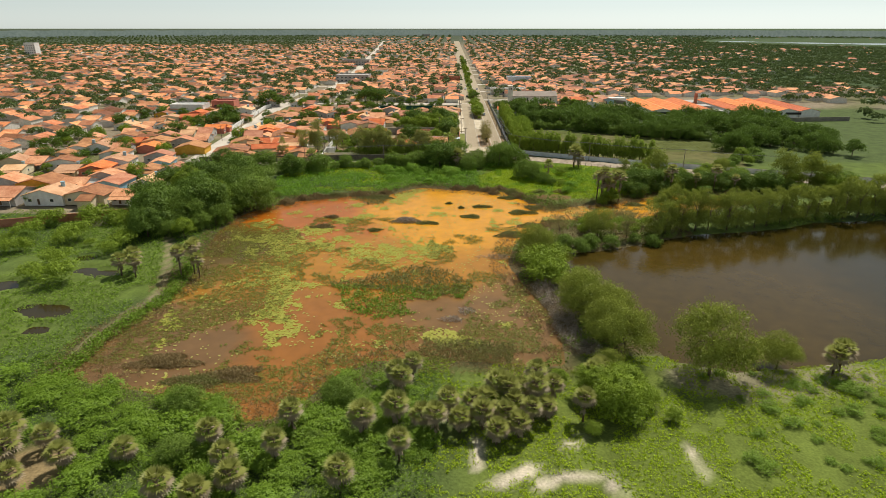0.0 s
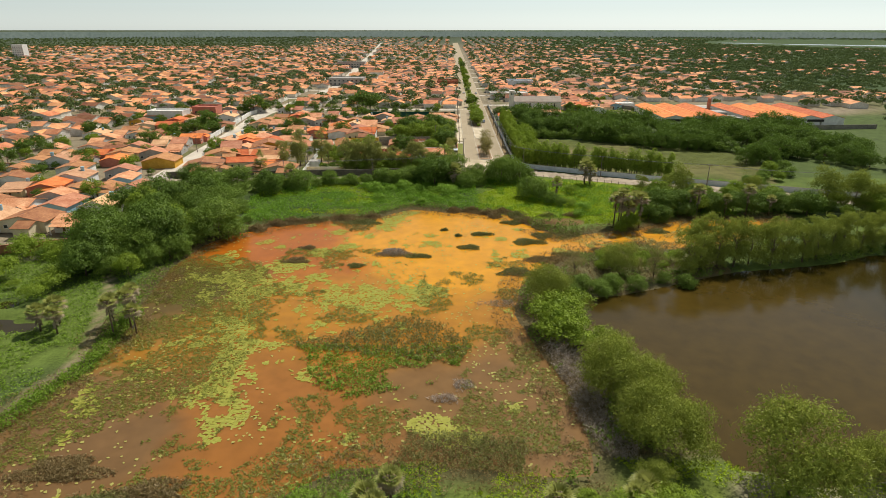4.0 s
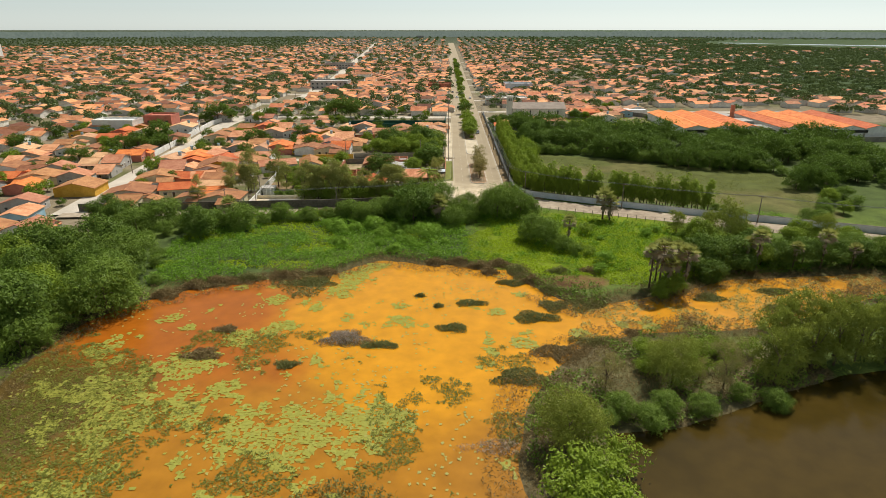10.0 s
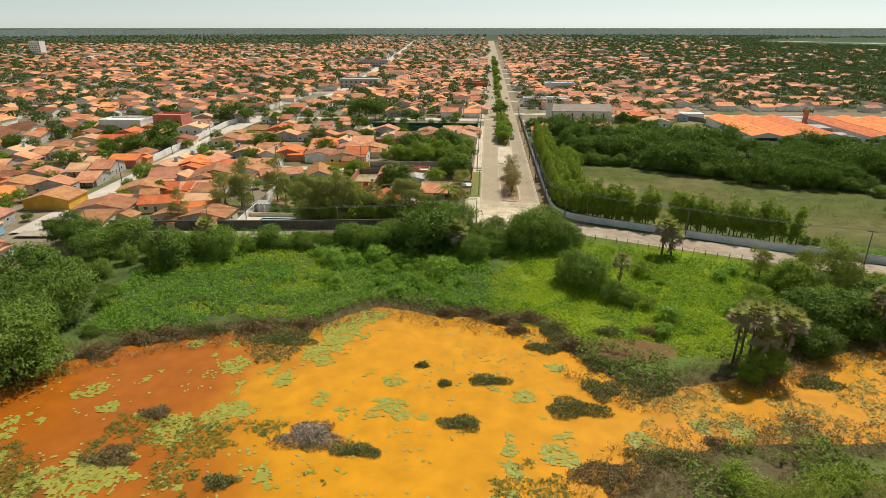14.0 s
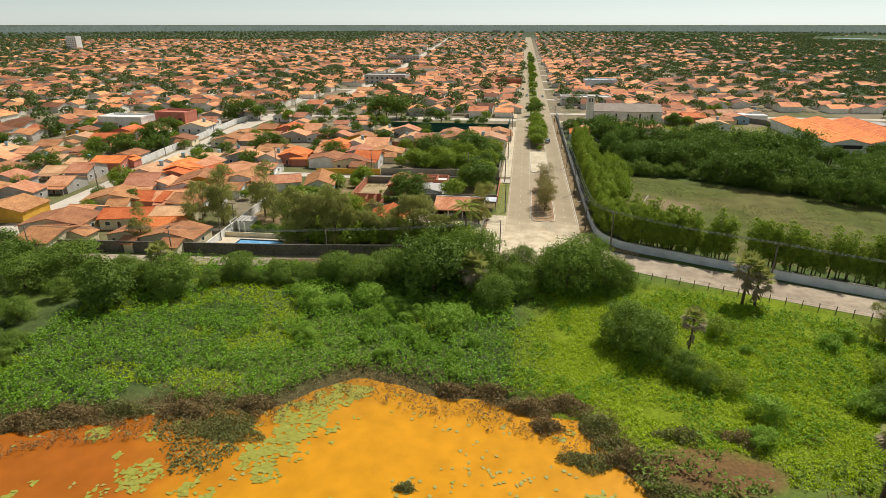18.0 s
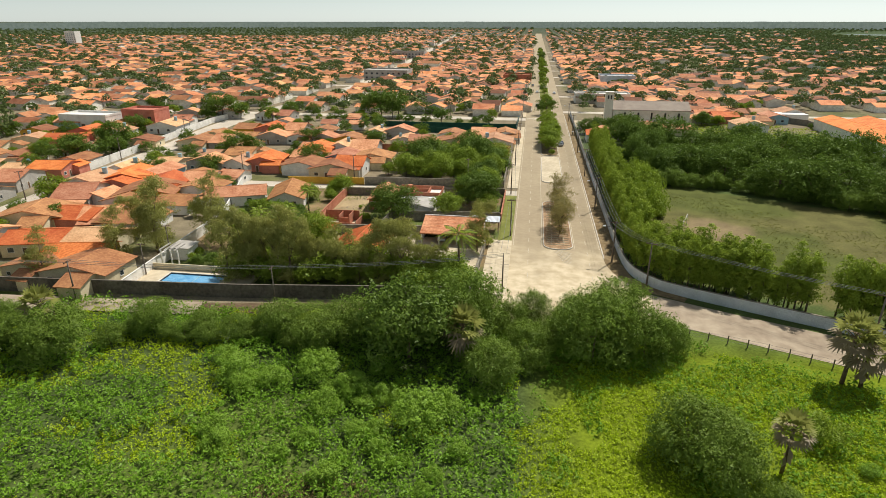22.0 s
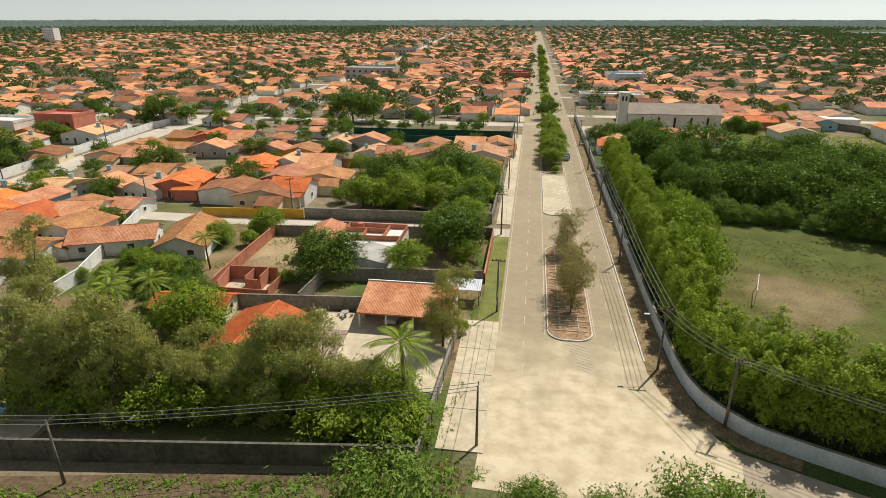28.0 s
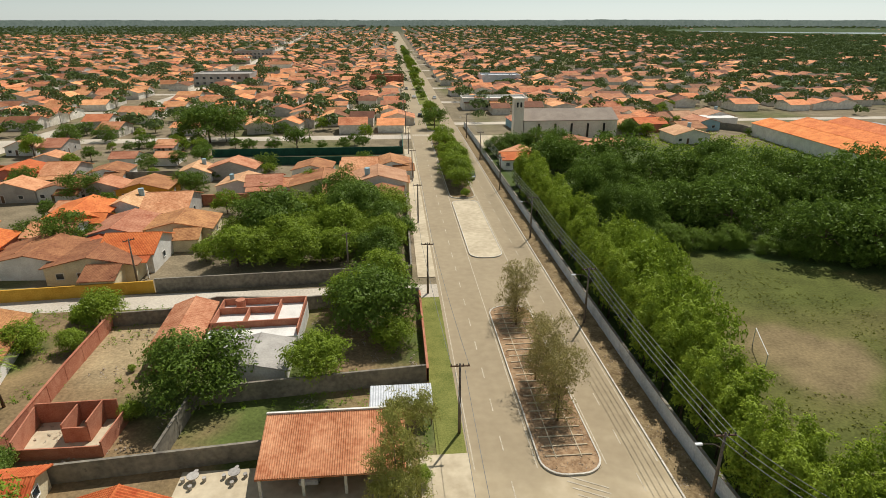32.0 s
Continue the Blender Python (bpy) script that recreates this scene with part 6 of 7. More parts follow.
for _ in range(30):
    x = tr.uniform(-49, -18)
    plant(DBUSH, x, 260.2 + (x + 50) * 0.12 + tr.uniform(0, 6), tr.uniform(0.6, 1.1))
# garden row of eucalyptus behind the long wall, and trees of the plots
for i in range(18):
    x = -49.5 + i * 1.85 + tr.uniform(-0.7, 0.7)
    plant(EUCA, x, 259.4 + (x + 50) * 0.13 + (3.4 if i % 2 else 1.2) + tr.uniform(-0.5, 0.8), tr.uniform(0.86, 1.06) * (1.0 if x < -37 else 0.7 if x < -26 else 0.86))
for x, y, s in ((-13.5, 266, 0.6), (-15.5, 265, 0.7)):
    plant(EUCA, x, y, s)
for x, y, s in ((-7.6, 281, 0.85), (-7.2, 284.5, 0.75), (-71, 271, 1.2), (-73, 274, 1.1), (-76, 266, 0.95), (-60, 276, 0.8), (-64, 280, 1.0), (-83, 256, 0.7), (-80, 278, 0.8)):
    plant(EUCA, x, y, s)
for x, y, s in ((9.2, 294, 0.85), (9.8, 297.5, 0.75), (8.4, 300, 0.6), (8.8, 313, 0.7), (9.4, 317, 0.75), (10.2, 306, 0.5), (9.0, 292.5, 0.9), (9.3, 299, 0.8), (9.0, 315, 0.9)):
    plant(SPARSE, x, y, s * 1.1, z=0.15)
for y, s in ((375, 0.5), (381, 0.95), (387, 1.15), (393, 1.2), (399.5, 1.15), (406, 1.1), (412, 1.0), (423, 0.7), (432, 0.8), (440, 0.65)):
    plant(LIGHT if y < 420 else MLIGHT, 8.6 + tr.uniform(-0.7, 0.7), y, s, z=0.15)
for i in range(52):
    if tr.random() < 0.8:
        plant(MLIGHT if i % 2 else MBROAD, 8.6 + tr.uniform(-0.8, 0.8), 464 + i * 12.5 + tr.uniform(-4, 4), tr.uniform(0.5, 1.15), z=0.15)
plant(COCO, -9.2, 266.5, 1.3)
plant(COCO, -47, 281, 0.7)
plant(COCO, -50, 300, 0.7)
plant(COCO, -51.5, 279, 0.75)
plant(COCO, -54, 283, 0.65)
for x, y, s in ((-76, 294, 0.5), (-72, 292.5, 0.55), (-68, 292.5, 0.55), (-64, 293, 0.6), (-60, 293.5, 0.6), (-56.5, 294, 0.6), (-82, 288, 0.5)):
    plant(LIGHT, x, y, s)
for x, y, s in ((-40.5, 279, 1.05), (-52, 276, 0.6), (-55, 273, 0.6), (-57, 283, 0.6), (-50, 284, 0.55), (-46, 274, 0.5), (-54, 311, 0.7), (-57, 316, 0.6), (-53, 294, 0.6)):
    plant(LIGHT, x, y, s)
for _ in range(46):
    x, y = tr.uniform(-66, -44), tr.uniform(266, 324)
    if x < -46.5 - 0.09 * (y - 291) if y > 291 else True:
        plant((LIGHT, MLIGHT, BROAD)[tr.randrange(3)], x, y, tr.uniform(0.25, 0.5))
for x, y, s in ((-10.5, 313.5, 1.25), (-13.5, 319, 1.15), (-8, 309, 0.85), (-9.5, 325, 1.15), (-16.5, 302, 1.15), (-29.8, 299.6, 1.2), (-48.3, 311.4, 0.85), (-47.8, 318, 0.95), (-51.4, 294.5, 0.85), (-35.3, 296.7, 0.35), (-5.6, 285, 0.4), (-51, 320, 0.6), (-39, 306, 0.25), (-38, 298, 0.22)):
    plant(BROAD if s > 1.18 else LIGHT, x, y, s * 0.84)
for x, y, s in ((-34, 337, 0.95), (-27, 341, 1.0), (-20, 338, 1.0), (-13, 342, 1.0), (-8.5, 348, 0.9), (-30, 348, 1.0), (-22, 349, 1.1), (-15, 354, 1.05), (-9, 358, 0.95), (-36, 346, 0.8), (-27, 357, 1.0), (-18, 363, 1.0), (-40, 340, 0.8), (-10, 337, 0.7), (-30, 338, 0.8), (-23.5, 337, 0.85), (-17, 338, 0.85), (-25, 345, 0.9), (-17, 346, 0.95), (-33, 343, 0.8), (-12, 349, 0.9), (-31, 354, 0.9), (-22, 357, 0.9), (-9, 343, 0.75), (-13, 360, 0.8), (-36, 352, 0.7)):
    plant(BROAD if tr.random() < 0.35 else LIGHT, x, y, s * 1.16)
for x, y, s in ((-45, 432, 1.05), (-38, 434, 0.95), (-30, 432, 0.8), (-23, 431, 0.85), (-17, 433, 0.8), (-52, 428, 0.9), (-58, 436, 0.8), (-20, 438, 0.8), (-62, 414, 0.8), (-42, 404, 0.7), (-66, 378, 0.7), (-56, 384, 0.7)):
    plant(MBROAD, x, y, s * 0.85)
for x, y, s in ((-145, 342, 1.7), (-151, 347, 1.6), (-143, 358, 1.8), (-149, 362, 1.5), (-156, 341, 1.3), (-141, 431, 1.5), (-134.5, 435, 1.3), (-148, 429, 1.3), (-69, 447, 1.5), (-74, 452, 1.3), (-62, 451, 1.3), (-96, 357, 1.1), (-98, 390, 1.2), (-128, 447, 1.0)):
    plant(MBROAD, x, y, s)
for _ in range(360):
    x, y = tr.uniform(-215, -12), tr.uniform(186, 470)
    if y < 260 and x > -112 or (y < 335 and x > -72) or not free(x, y, -0.9):
        continue
    plant((MBROAD, MLIGHT, MTHORN)[tr.randrange(3)], x, y, tr.uniform(0.45, 0.95))
# columnar rows along the walls of the field
for x, y in ((22.6, 276.5), (24.8, 276.8), (27, 276.4), (29.4, 276.6), (23.4, 274), (25.6, 273.8), (28, 274), (24.6, 271.6), (26.6, 270.6), (28.8, 269.4), (31, 268.4), (33.2, 267.5), (35.4, 266.6), (37.6, 265.7)):
    plant(COLUMN, x, y, tr.uniform(0.85, 1.02))
for i in range(44):
    y = 279 + i * 2.45
    for x in (22.3, 24.2, 26.2):
        if tr.random() < 0.95:
            plant(COLUMN, x + 0.02 * i + tr.uniform(-0.6, 0.6), y + tr.uniform(-0.8, 0.8), tr.uniform(0.8, 1.08))
for x, y in ((38.6, 328), (37.6, 319), (39.2, 313.2), (36.4, 308), (37.5, 303.4), (38.5, 323), (37, 314.5), (40, 317.5), (36.2, 298)):
    plant(DBUSH, x - 8.6, y + 3, 1.2, 1.7)
for x0, x1, n in ((27, 46.5, 14), (51, 62.6, 8), (64.5, 72.5, 6), (74.5, 78, 3)):
    for i in range(n):
        x = x0 + (x1 - x0) * i / max(1, n - 1)
        for q in (0, 2.3, 4.6)[: 3 if x < 42 else 2]:
            plant(COLUMN, x + tr.uniform(-0.4, 0.4), 269.2 - (x - 27) * 0.37 + q + tr.uniform(-0.6, 0.6), tr.uniform(0.95, 1.12))
for x, y, s in ((88, 315.5, 1.0), (91.5, 313.5, 1.1), (95.5, 311.5, 1.15), (99, 310.5, 1.0), (103, 309.5, 1.15), (107, 308.5, 1.2), (111.5, 307.5, 1.15), (115.5, 306.5, 1.1), (109.5, 311, 1.1),
                (120.5, 278, 1.25), (124, 279, 1.3), (128, 281, 1.3), (132.5, 281.5, 1.2), (126, 284.5, 1.2), (130, 276, 1.1)):
    plant(MTHORN, x, y, s * 0.72, 1.3)
for x, y, s in ((39.8, 345, 1.3), (42.3, 374, 1.3), (36, 352, 1.15), (46, 380, 1.2), (35, 366, 1.15), (37.5, 348.5, 1.2), (40.5, 370.5, 1.2), (44.5, 376.5, 1.1)):
    plant(BROAD, x, y, s * 0.66, 1.35)
for x, y, s in ((81.5, 253.5, 0.5), (84, 253, 0.45), (104.6, 243, 0.8), (108, 242, 0.9), (112, 247, 0.9), (116, 254, 0.9), (121, 260, 0.95), (124, 264, 0.9), (120, 250, 1.0), (127, 256, 1.0), (130, 266, 1.0)):
    plant(LIGHT if tr.random() < 0.4 else THORN, x, y, s)
FRONT = ((36, 338), (57, 335), (78, 322), (88, 318.5), (116, 309), (126, 298), (136, 286), (172, 262))


def front(x):
    return float(np.interp(x, [p[0] for p in FRONT], [p[1] for p in FRONT]))


for _ in range(330):
    x, y = tr.uniform(36, 178), tr.uniform(262, 424)
    if y < front(x) + 3 or (x > 114 and y > 366) or (y > 388 - 0.1 * abs(x - 60) and x > 44):
        continue
    plant((MBROAD, MTHORN, MTHORN, MTHORN)[tr.randrange(4)], x, y, tr.uniform(1.0, 1.6))
for i in range(30):
    x = 37 + i * 3.1
    plant(THORN, x, front(x) + tr.uniform(1.5, 4.5), tr.uniform(0.6, 1.0))
for x, y, s in ((24, 418, 0.8), (29, 420, 0.8), (34, 424, 0.7), (64, 434, 0.45), (54, 434, 0.4), (76, 446, 0.7)):
    plant(BROAD, x, y, s)
for _ in range(22):
    plant((MBROAD, MLIGHT)[tr.randrange(2)], tr.uniform(70, 122), tr.uniform(440, 512), tr.uniform(0.4, 0.8))
for _ in range(14):
    plant(LIGHT, tr.uniform(28.5, 34), tr.uniform(296, 330), tr.uniform(0.2, 0.4))


# ---------------------------------------------------------------- ground cover
def scatter(name, box, density, ok, size, leaf, rise, label, category, per=3, aspect=0.5, lean=0.7, seed=1):
    """Tufts of leaves over a stretch of ground, as one sheet of undergrowth."""
    rng = np.random.default_rng(seed)
    n = int((box[2] - box[0]) * (box[3] - box[1]) * density)
    x, y = rng.uniform(box[0], box[2], n), rng.uniform(box[1], box[3], n)
    k = ok(x, y)
    x, y = x[k], y[k]
    hgt = rise * (0.35 + 1.1 * swell(x, y, 5, seed))
    x, y, hgt = np.repeat(x, per), np.repeat(y, per), np.repeat(hgt, per)
    x, y = x + rng.normal(0, size * 0.5, len(x)), y + rng.normal(0, size * 0.5, len(x))
    z = np.maximum(height(x, y), -1.0) + hgt * rng.uniform(0.15, 1.0, len(x))
    out = np.tile(np.array([0.0, 0.0, 1.0]), (len(x), 1))
    q = leaves(np.stack([x, y, z], 1), out, size, size * aspect, rng, lean)
    return tagged(quads(name, q, leaf), label, category, kind="stuff")


def dry(x, y):
    return ~inside(LAGOON_EDGE, x, y) & ~inside(LAKE_EDGE, x, y)


scatter("broadleaf_undergrowth", (-84, 48, -10, 92), 4.6, lambda x, y: dry(x, y) & (np.hypot(x + 66, y - 61) > 6), 0.3, L_CARPET, 0.9, "dense bright green broadleaf undergrowth", "undergrowth", seed=2)
scatter("foreground_grass", (-14, 48, 84, 93), 5.0, lambda x, y: dry(x, y) & (swell(x, y, 5, 8) > 0.38) & (away([(4.4, 60.4), (10.3, 62.1), (14.4, 57.6)], x, y, False) > 1.2) & (away([(-2, 60.9), (2.6, 63.2)], x, y, False) > 1.0) & (away([(-4.2, 69), (-3.8, 61)], x, y, False) > 0.7)
        & (away([(25.8, 68.8), (26.8, 61)], x, y, False) > 0.9), 0.3, L_BRIGHT, 0.25, "short bright green grass with bare sandy patches", "grass", seed=3)
scatter("broadleaf_bank", (-76, 196, 22, 250), 3.6, lambda x, y: dry(x, y) & (away(LAGOON_EDGE, x, y) > 2) & ((x + 16 * (swell(x, y, 10, 12) - 0.5) < 2) | (y > 242)) & (swell(x, y, 9, 23) < 0.62), 0.46, L_BANK, 1.7, "carpet of green broadleaf marsh plants", "undergrowth", seed=4)
scatter("bank_clearing_grass", (-76, 205, 2, 250), 4.5, lambda x, y: dry(x, y) & (away(LAGOON_EDGE, x, y) > 3) & (swell(x, y, 9, 23) > 0.585), 0.36, L_BRIGHT, 0.5, "yellow-green grass in clearings of the bank", "grass", seed=24)
scatter("bright_bank_grass", (-9, 196, 84, 252), 6.5, lambda x, y: dry(x, y) & (away(LAGOON_EDGE, x, y) > 4) & (x + 16 * (swell(x, y, 10, 12) - 0.5) > 1) & (away(EAST_ROAD, x, y, False) > 9.5) & (swell(x, y, 9, 3) > 0.3) & (np.hypot((x - 26) / 9, (y - 198) / 4.2) > 0.9), 0.32, L_BRIGHT, 0.4, "vivid yellow-green grass on the bank", "grass", seed=5)
scatter("bank_weeds", (-8, 200, 100, 250), 2.6, lambda x, y: dry(x, y) & (x + 16 * (swell(x, y, 10, 12) - 0.5) > 1) & (away(LAGOON_EDGE, x, y) > 2) & (away(EAST_ROAD, x, y, False) > 8) & (0.5 * swell(x, y, 14, 61) + 0.5 * swell(x, y, 4, 62) + 0.08 * (x > 34) - 0.16 * (np.hypot(x - 10, y - 226) < 11) > 0.53), 0.42, L_BANK, 0.9, "darker green weeds among the bright grass", "weeds", seed=27)
scatter("brown_reed_margin", (-80, 70, 100, 218), 2.4, lambda x, y: (away(LAGOON_EDGE, x, y) < 4.5 + 5 * swell(x, y, 12, 2) - 2) & (swell(x, y, 8, 7) > 0.38), 0.5, L_REED, 1.0, "brown and olive reeds along the water's edge", "reeds", aspect=0.22, lean=1.2, seed=6)
scatter("west_marsh", (-150, 84, -72, 180), 2.2, lambda x, y: dry(x, y) & (swell(x, y, 16, 6) > 0.33) & (away([(-76, 84), (-78, 98), (-74, 118), (-82, 140), (-90, 158)], x, y, False) > 1.3) & (np.hypot(x + 94, (y - 109) * 1.6) > 6) & (np.hypot(x + 95, (y - 130) * 1.6) > 5) & (np.hypot(x + 90, (y - 101) * 1.6) > 4) & (np.hypot(x + 112, (y - 122) * 1.6) > 6), 0.4, L_CARPET, 0.5, "green marsh grass and weeds", "marsh plants", seed=7)
ISLE = [(-37, 123), (-27, 130), (-17, 136), (-8, 131), (-3, 123), (-6, 113), (-15, 109), (-24, 106), (-31, 111)]
SWAMP = [(-78, 184), (-70, 178), (-62, 160), (-52, 150), (-44, 130), (-45, 112), (-57, 103), (-70, 99), (-78, 97)]
scatter("lagoon_weeds", (-80, 78, 14, 175), 7.5, lambda x, y: inside(LAGOON_EDGE, x, y) & (np.where(inside(SWAMP, x, y), 0.27, 0.0) + 0.06 * (y > 134) * (y < 166) + swell(x, y, 9, 21) + 0.4 * (swell(x, y, 1.6, 5) - 0.5) > 0.63), 0.36, L_MARSH, 0.07, "olive floating weeds in the lagoon", "water weeds", lean=0.3, seed=8)
scatter("reed_island", (-38, 100, 2, 142), 4.0, lambda x, y: inside(ISLE, x + 4 * (swell(x, y, 8, 1) - 0.5), y + 4 * (swell(x, y, 8, 2) - 0.5)) & (y > 120 - 0.15 * (x + 20)), 0.6, L_REEDG, 0.8, "island of brown-green reeds in the lagoon", "reeds", aspect=0.25, lean=1.1, seed=9)
scatter("weed_island", (-38, 100, 2, 142), 4.0, lambda x, y: inside(ISLE, x + 4 * (swell(x, y, 8, 1) - 0.5), y + 4 * (swell(x, y, 8, 2) - 0.5)) & (y < 124) & (swell(x, y, 7, 5) > 0.36), 0.45, L_CARPET, 0.5, "green weeds on the lagoon island", "water weeds", seed=10)
scatter("wet_weed_patch", (-48, 186, -27, 206), 5.0, lambda x, y: inside([(-45, 198), (-36, 189), (-31, 190), (-29, 201), (-34, 204), (-44, 202)], x + 5 * (swell(x, y, 6, 1) - 0.5), y + 5 * (swell(x, y, 6, 2) - 0.5)), 0.45, L_REEDG, 0.25, "dark green and brown wet weeds along the shore", "water weeds", seed=25)
scatter("dark_reed_patch", (-16, 90, 4, 100), 8, lambda x, y: inside([(-15, 91), (3, 90), (4, 97), (-13, 99)], x, y), 0.5, L_REEDG, 0.9, "dark olive reed bed by the palms", "reeds", aspect=0.22, lean=1.1, seed=11)
scatter("field_grass", (28, 250, 120, 338), 1.2, lambda x, y: (away(EASTWALL, x, y, False) > 5) & (y > 262 - (x - 30) * 0.2) & (swell(x, y, 10, 4) > 0.5) & (np.hypot(x - 44, y - 302) > 8), 0.3, L_MARSH, 0.15, "short dry grass of the field", "grass", per=2, seed=12)
scatter("yard_weeds", (-70, 262, -4, 323), 1.6, lambda x, y: (swell(x, y, 6, 4) > 0.53) & ~((x > -36) & (x < -5) & (y > 270) & (y < 291)) & ~((x > -37) & (x < -19) & (y > 300) & (y < 319)) & ~((x > -45) & (x < -35) & (y > 290) & (y < 298)), 0.3, L_CARPET, 0.3, "weeds and grass in the plots", "weeds", seed=13)
scatter("clearing_weeds", (70, 395, 122, 450), 0.8, lambda x, y: swell(x, y, 12, 4) > 0.3, 0.5, L_BRIGHT, 0.4, "light green weeds in a clearing", "weeds", seed=14)
scatter("twig_bank", (5, 92, 24, 128), 9.0, lambda x, y: (away([(13, 122), (15, 112), (15, 102), (17, 95)], x, y, False) < 2.6), 0.6, L_TWIG, 1.6, "tangle of grey dry twigs on the bank", "twigs", aspect=0.12, lean=1.5, seed=15)
scatter("median_litter", (6, 285.5, 11.3, 318.4), 6.0, lambda x, y: swell(x, y, 3, 4) > 0.42, 0.35, L_TWIG, 0.1, "dry twigs and leaf litter on the median", "litter", aspect=0.2, seed=16)


scatter("path_hedge", (-82, 82, -60, 142), 9.0, lambda x, y: away([(-76, 84), (-75.5, 98), (-71.5, 117), (-73.5, 136)], x, y, False) < 1.7, 0.42, L_CARPET, 1.3, "hedge of tall green marsh plants beside the path", "marsh plants", seed=29)
scatter("inlet_weeds", (22, 168, 104, 208), 3.2, lambda x, y: inside(LAGOON_EDGE, x, y) & (0.5 * swell(x, y, 9, 81) + 0.5 * swell(x, y, 2.5, 82) + 0.05 * (x > 45) > 0.5), 0.42, L_PADS, 0.12, "pale floating weeds in the inlet", "water weeds", lean=0.4, seed=30)
scatter("inlet_reeds", (38, 168, 104, 210), 5.0, lambda x, y: inside(LAGOON_EDGE, x, y) & (0.6 * swell(x, y, 10, 83) + 0.4 * swell(x, y, 3, 84) + np.where(away(LAGOON_EDGE, x, y) < 3, 0.06, 0) > 0.58), 0.5, L_REED, 0.9, "brown reeds standing in the inlet", "reeds", aspect=0.25, lean=1.1, seed=31)
scatter("dry_strip_grass", (6, 94, 62, 176), 4.0, lambda x, y: dry(x, y) & (swell(x, y, 5, 85) > 0.42), 0.42, L_REED, 0.6, "dry brown grass on the strip of land between the waters", "grass", aspect=0.25, lean=1.1, seed=32)
scatter("bank_scrub", (8, 88, 150, 200), 1.7, lambda x, y: dry(x, y) & (swell(x, y, 6, 73) > 0.52) & (np.minimum(away(LAKE_EDGE, x, y), away(LAGOON_EDGE, x, y)) < 9) & ((y > 118) | (x < 32)), 0.6, L_THORN, 1.4, "dark green scrub along the lake bank", "scrub", seed=18)


scatter("track_weeds", (-50, 246, 0, 260), 5.0, lambda x, y: (np.abs(y - (258.6 + 0.19 * x) - 0.2 + 2.6 * (swell(x, y, 6, 71) - 0.5)) < 0.75) | ((y < 257.0 + 0.19 * x) & (y > 253.4 + 0.19 * x) & (swell(x, y, 4, 72) > 0.45)), 0.3, L_BANK, 0.35, "grass and weeds along the earthen track", "weeds", seed=28)
scatter("yard_rubble", (-45, 288, -5, 317), 1.2, lambda x, y: (swell(x, y, 5, 14) > 0.58) & ~((x > -37) & (x < -19) & (y > 299)) & (x < 30), 0.32, L_TWIG, 0.12, "scattered rubble and offcuts in the plots", "rubble", per=3, aspect=0.5, seed=19)
scatter("verge_litter", (17.4, 280, 20, 420), 2.6, lambda x, y: swell(x, y, 3, 4) > 0.4, 0.3, L_TWIG, 0.08, "dry leaf litter on the verge", "litter", aspect=0.3, seed=20)


def clump(x, y, rx, ry, leaf, rise, label, name="reed_clump", count=260, size=0.5, aspect=0.25):
    rng = np.random.default_rng(int(abs(x * 7 + y * 3)))
    a, r = rng.uniform(0, 6.28, count), np.sqrt(rng.uniform(0, 1, count))
    wob = 1 + 0.25 * np.sin(3 * a + x) + 0.15 * np.sin(5 * a + y)
    px, py = x + rx * r * wob * np.cos(a), y + ry * r * wob * np.sin(a)
    z = -1.0 + rise * rng.uniform(0.05, 1, count) * (1.15 - r)
    q = leaves(np.stack([px, py, z], 1), np.tile([0.0, 0, 1], (count, 1)), size, size * aspect, rng, 1.2)
    return tagged(quads(name, q, leaf), label, "water plants")


for x, y, rx, ry in ((-2, 176.5, 3.0, 1.6), (2, 187.4, 3.4, 1.3), (11.8, 198, 3.4, 1.6), (15.4, 201.5, 3, 1.4), (14.7, 181, 4.6, 2.2), (19.3, 186.2, 3.0, 2.6), (26.4, 188, 4.5, 4.0), (24, 193, 4, 2.5), (45, 193.5, 5, 3.0), (53.6, 190.4, 3.2, 2.0), (68.7, 203.4, 5, 1.6),
                     (69.3, 193.6, 4, 1.6), (66, 185, 3.6, 1.8), (32.4, 174.6, 1.6, 1.4), (18.2, 167.2, 5.5, 3.2), (24.7, 171, 4.5, 2.2), (9.4, 159.4, 4.5, 2.6), (-59.6, 197, 6, 2.4), (-53.7, 198.2, 5, 2.4), (-46, 175.6, 2.2, 1.3), (-41, 203, 6, 2.2), (-34, 198, 5, 2.6),
                     (-15.4, 169.8, 3.4, 1.2), (-47, 166.3, 3, 2), (-31, 163, 2, 1.2), (-5, 186, 1.0, 0.7), (-9, 191, 1, 0.6), (-60, 90, 6, 2.5), (-46, 86, 5, 2.6), (-52, 84, 5, 2), (40, 205, 3, 1.5)):
    clump(x, y, rx, ry, (L_REED, L_REEDG, L_REEDG)[tr.randrange(3)], 0.75, "clump of brown-green reeds standing in the water", count=int(240 + 150 * rx * ry), size=0.55)
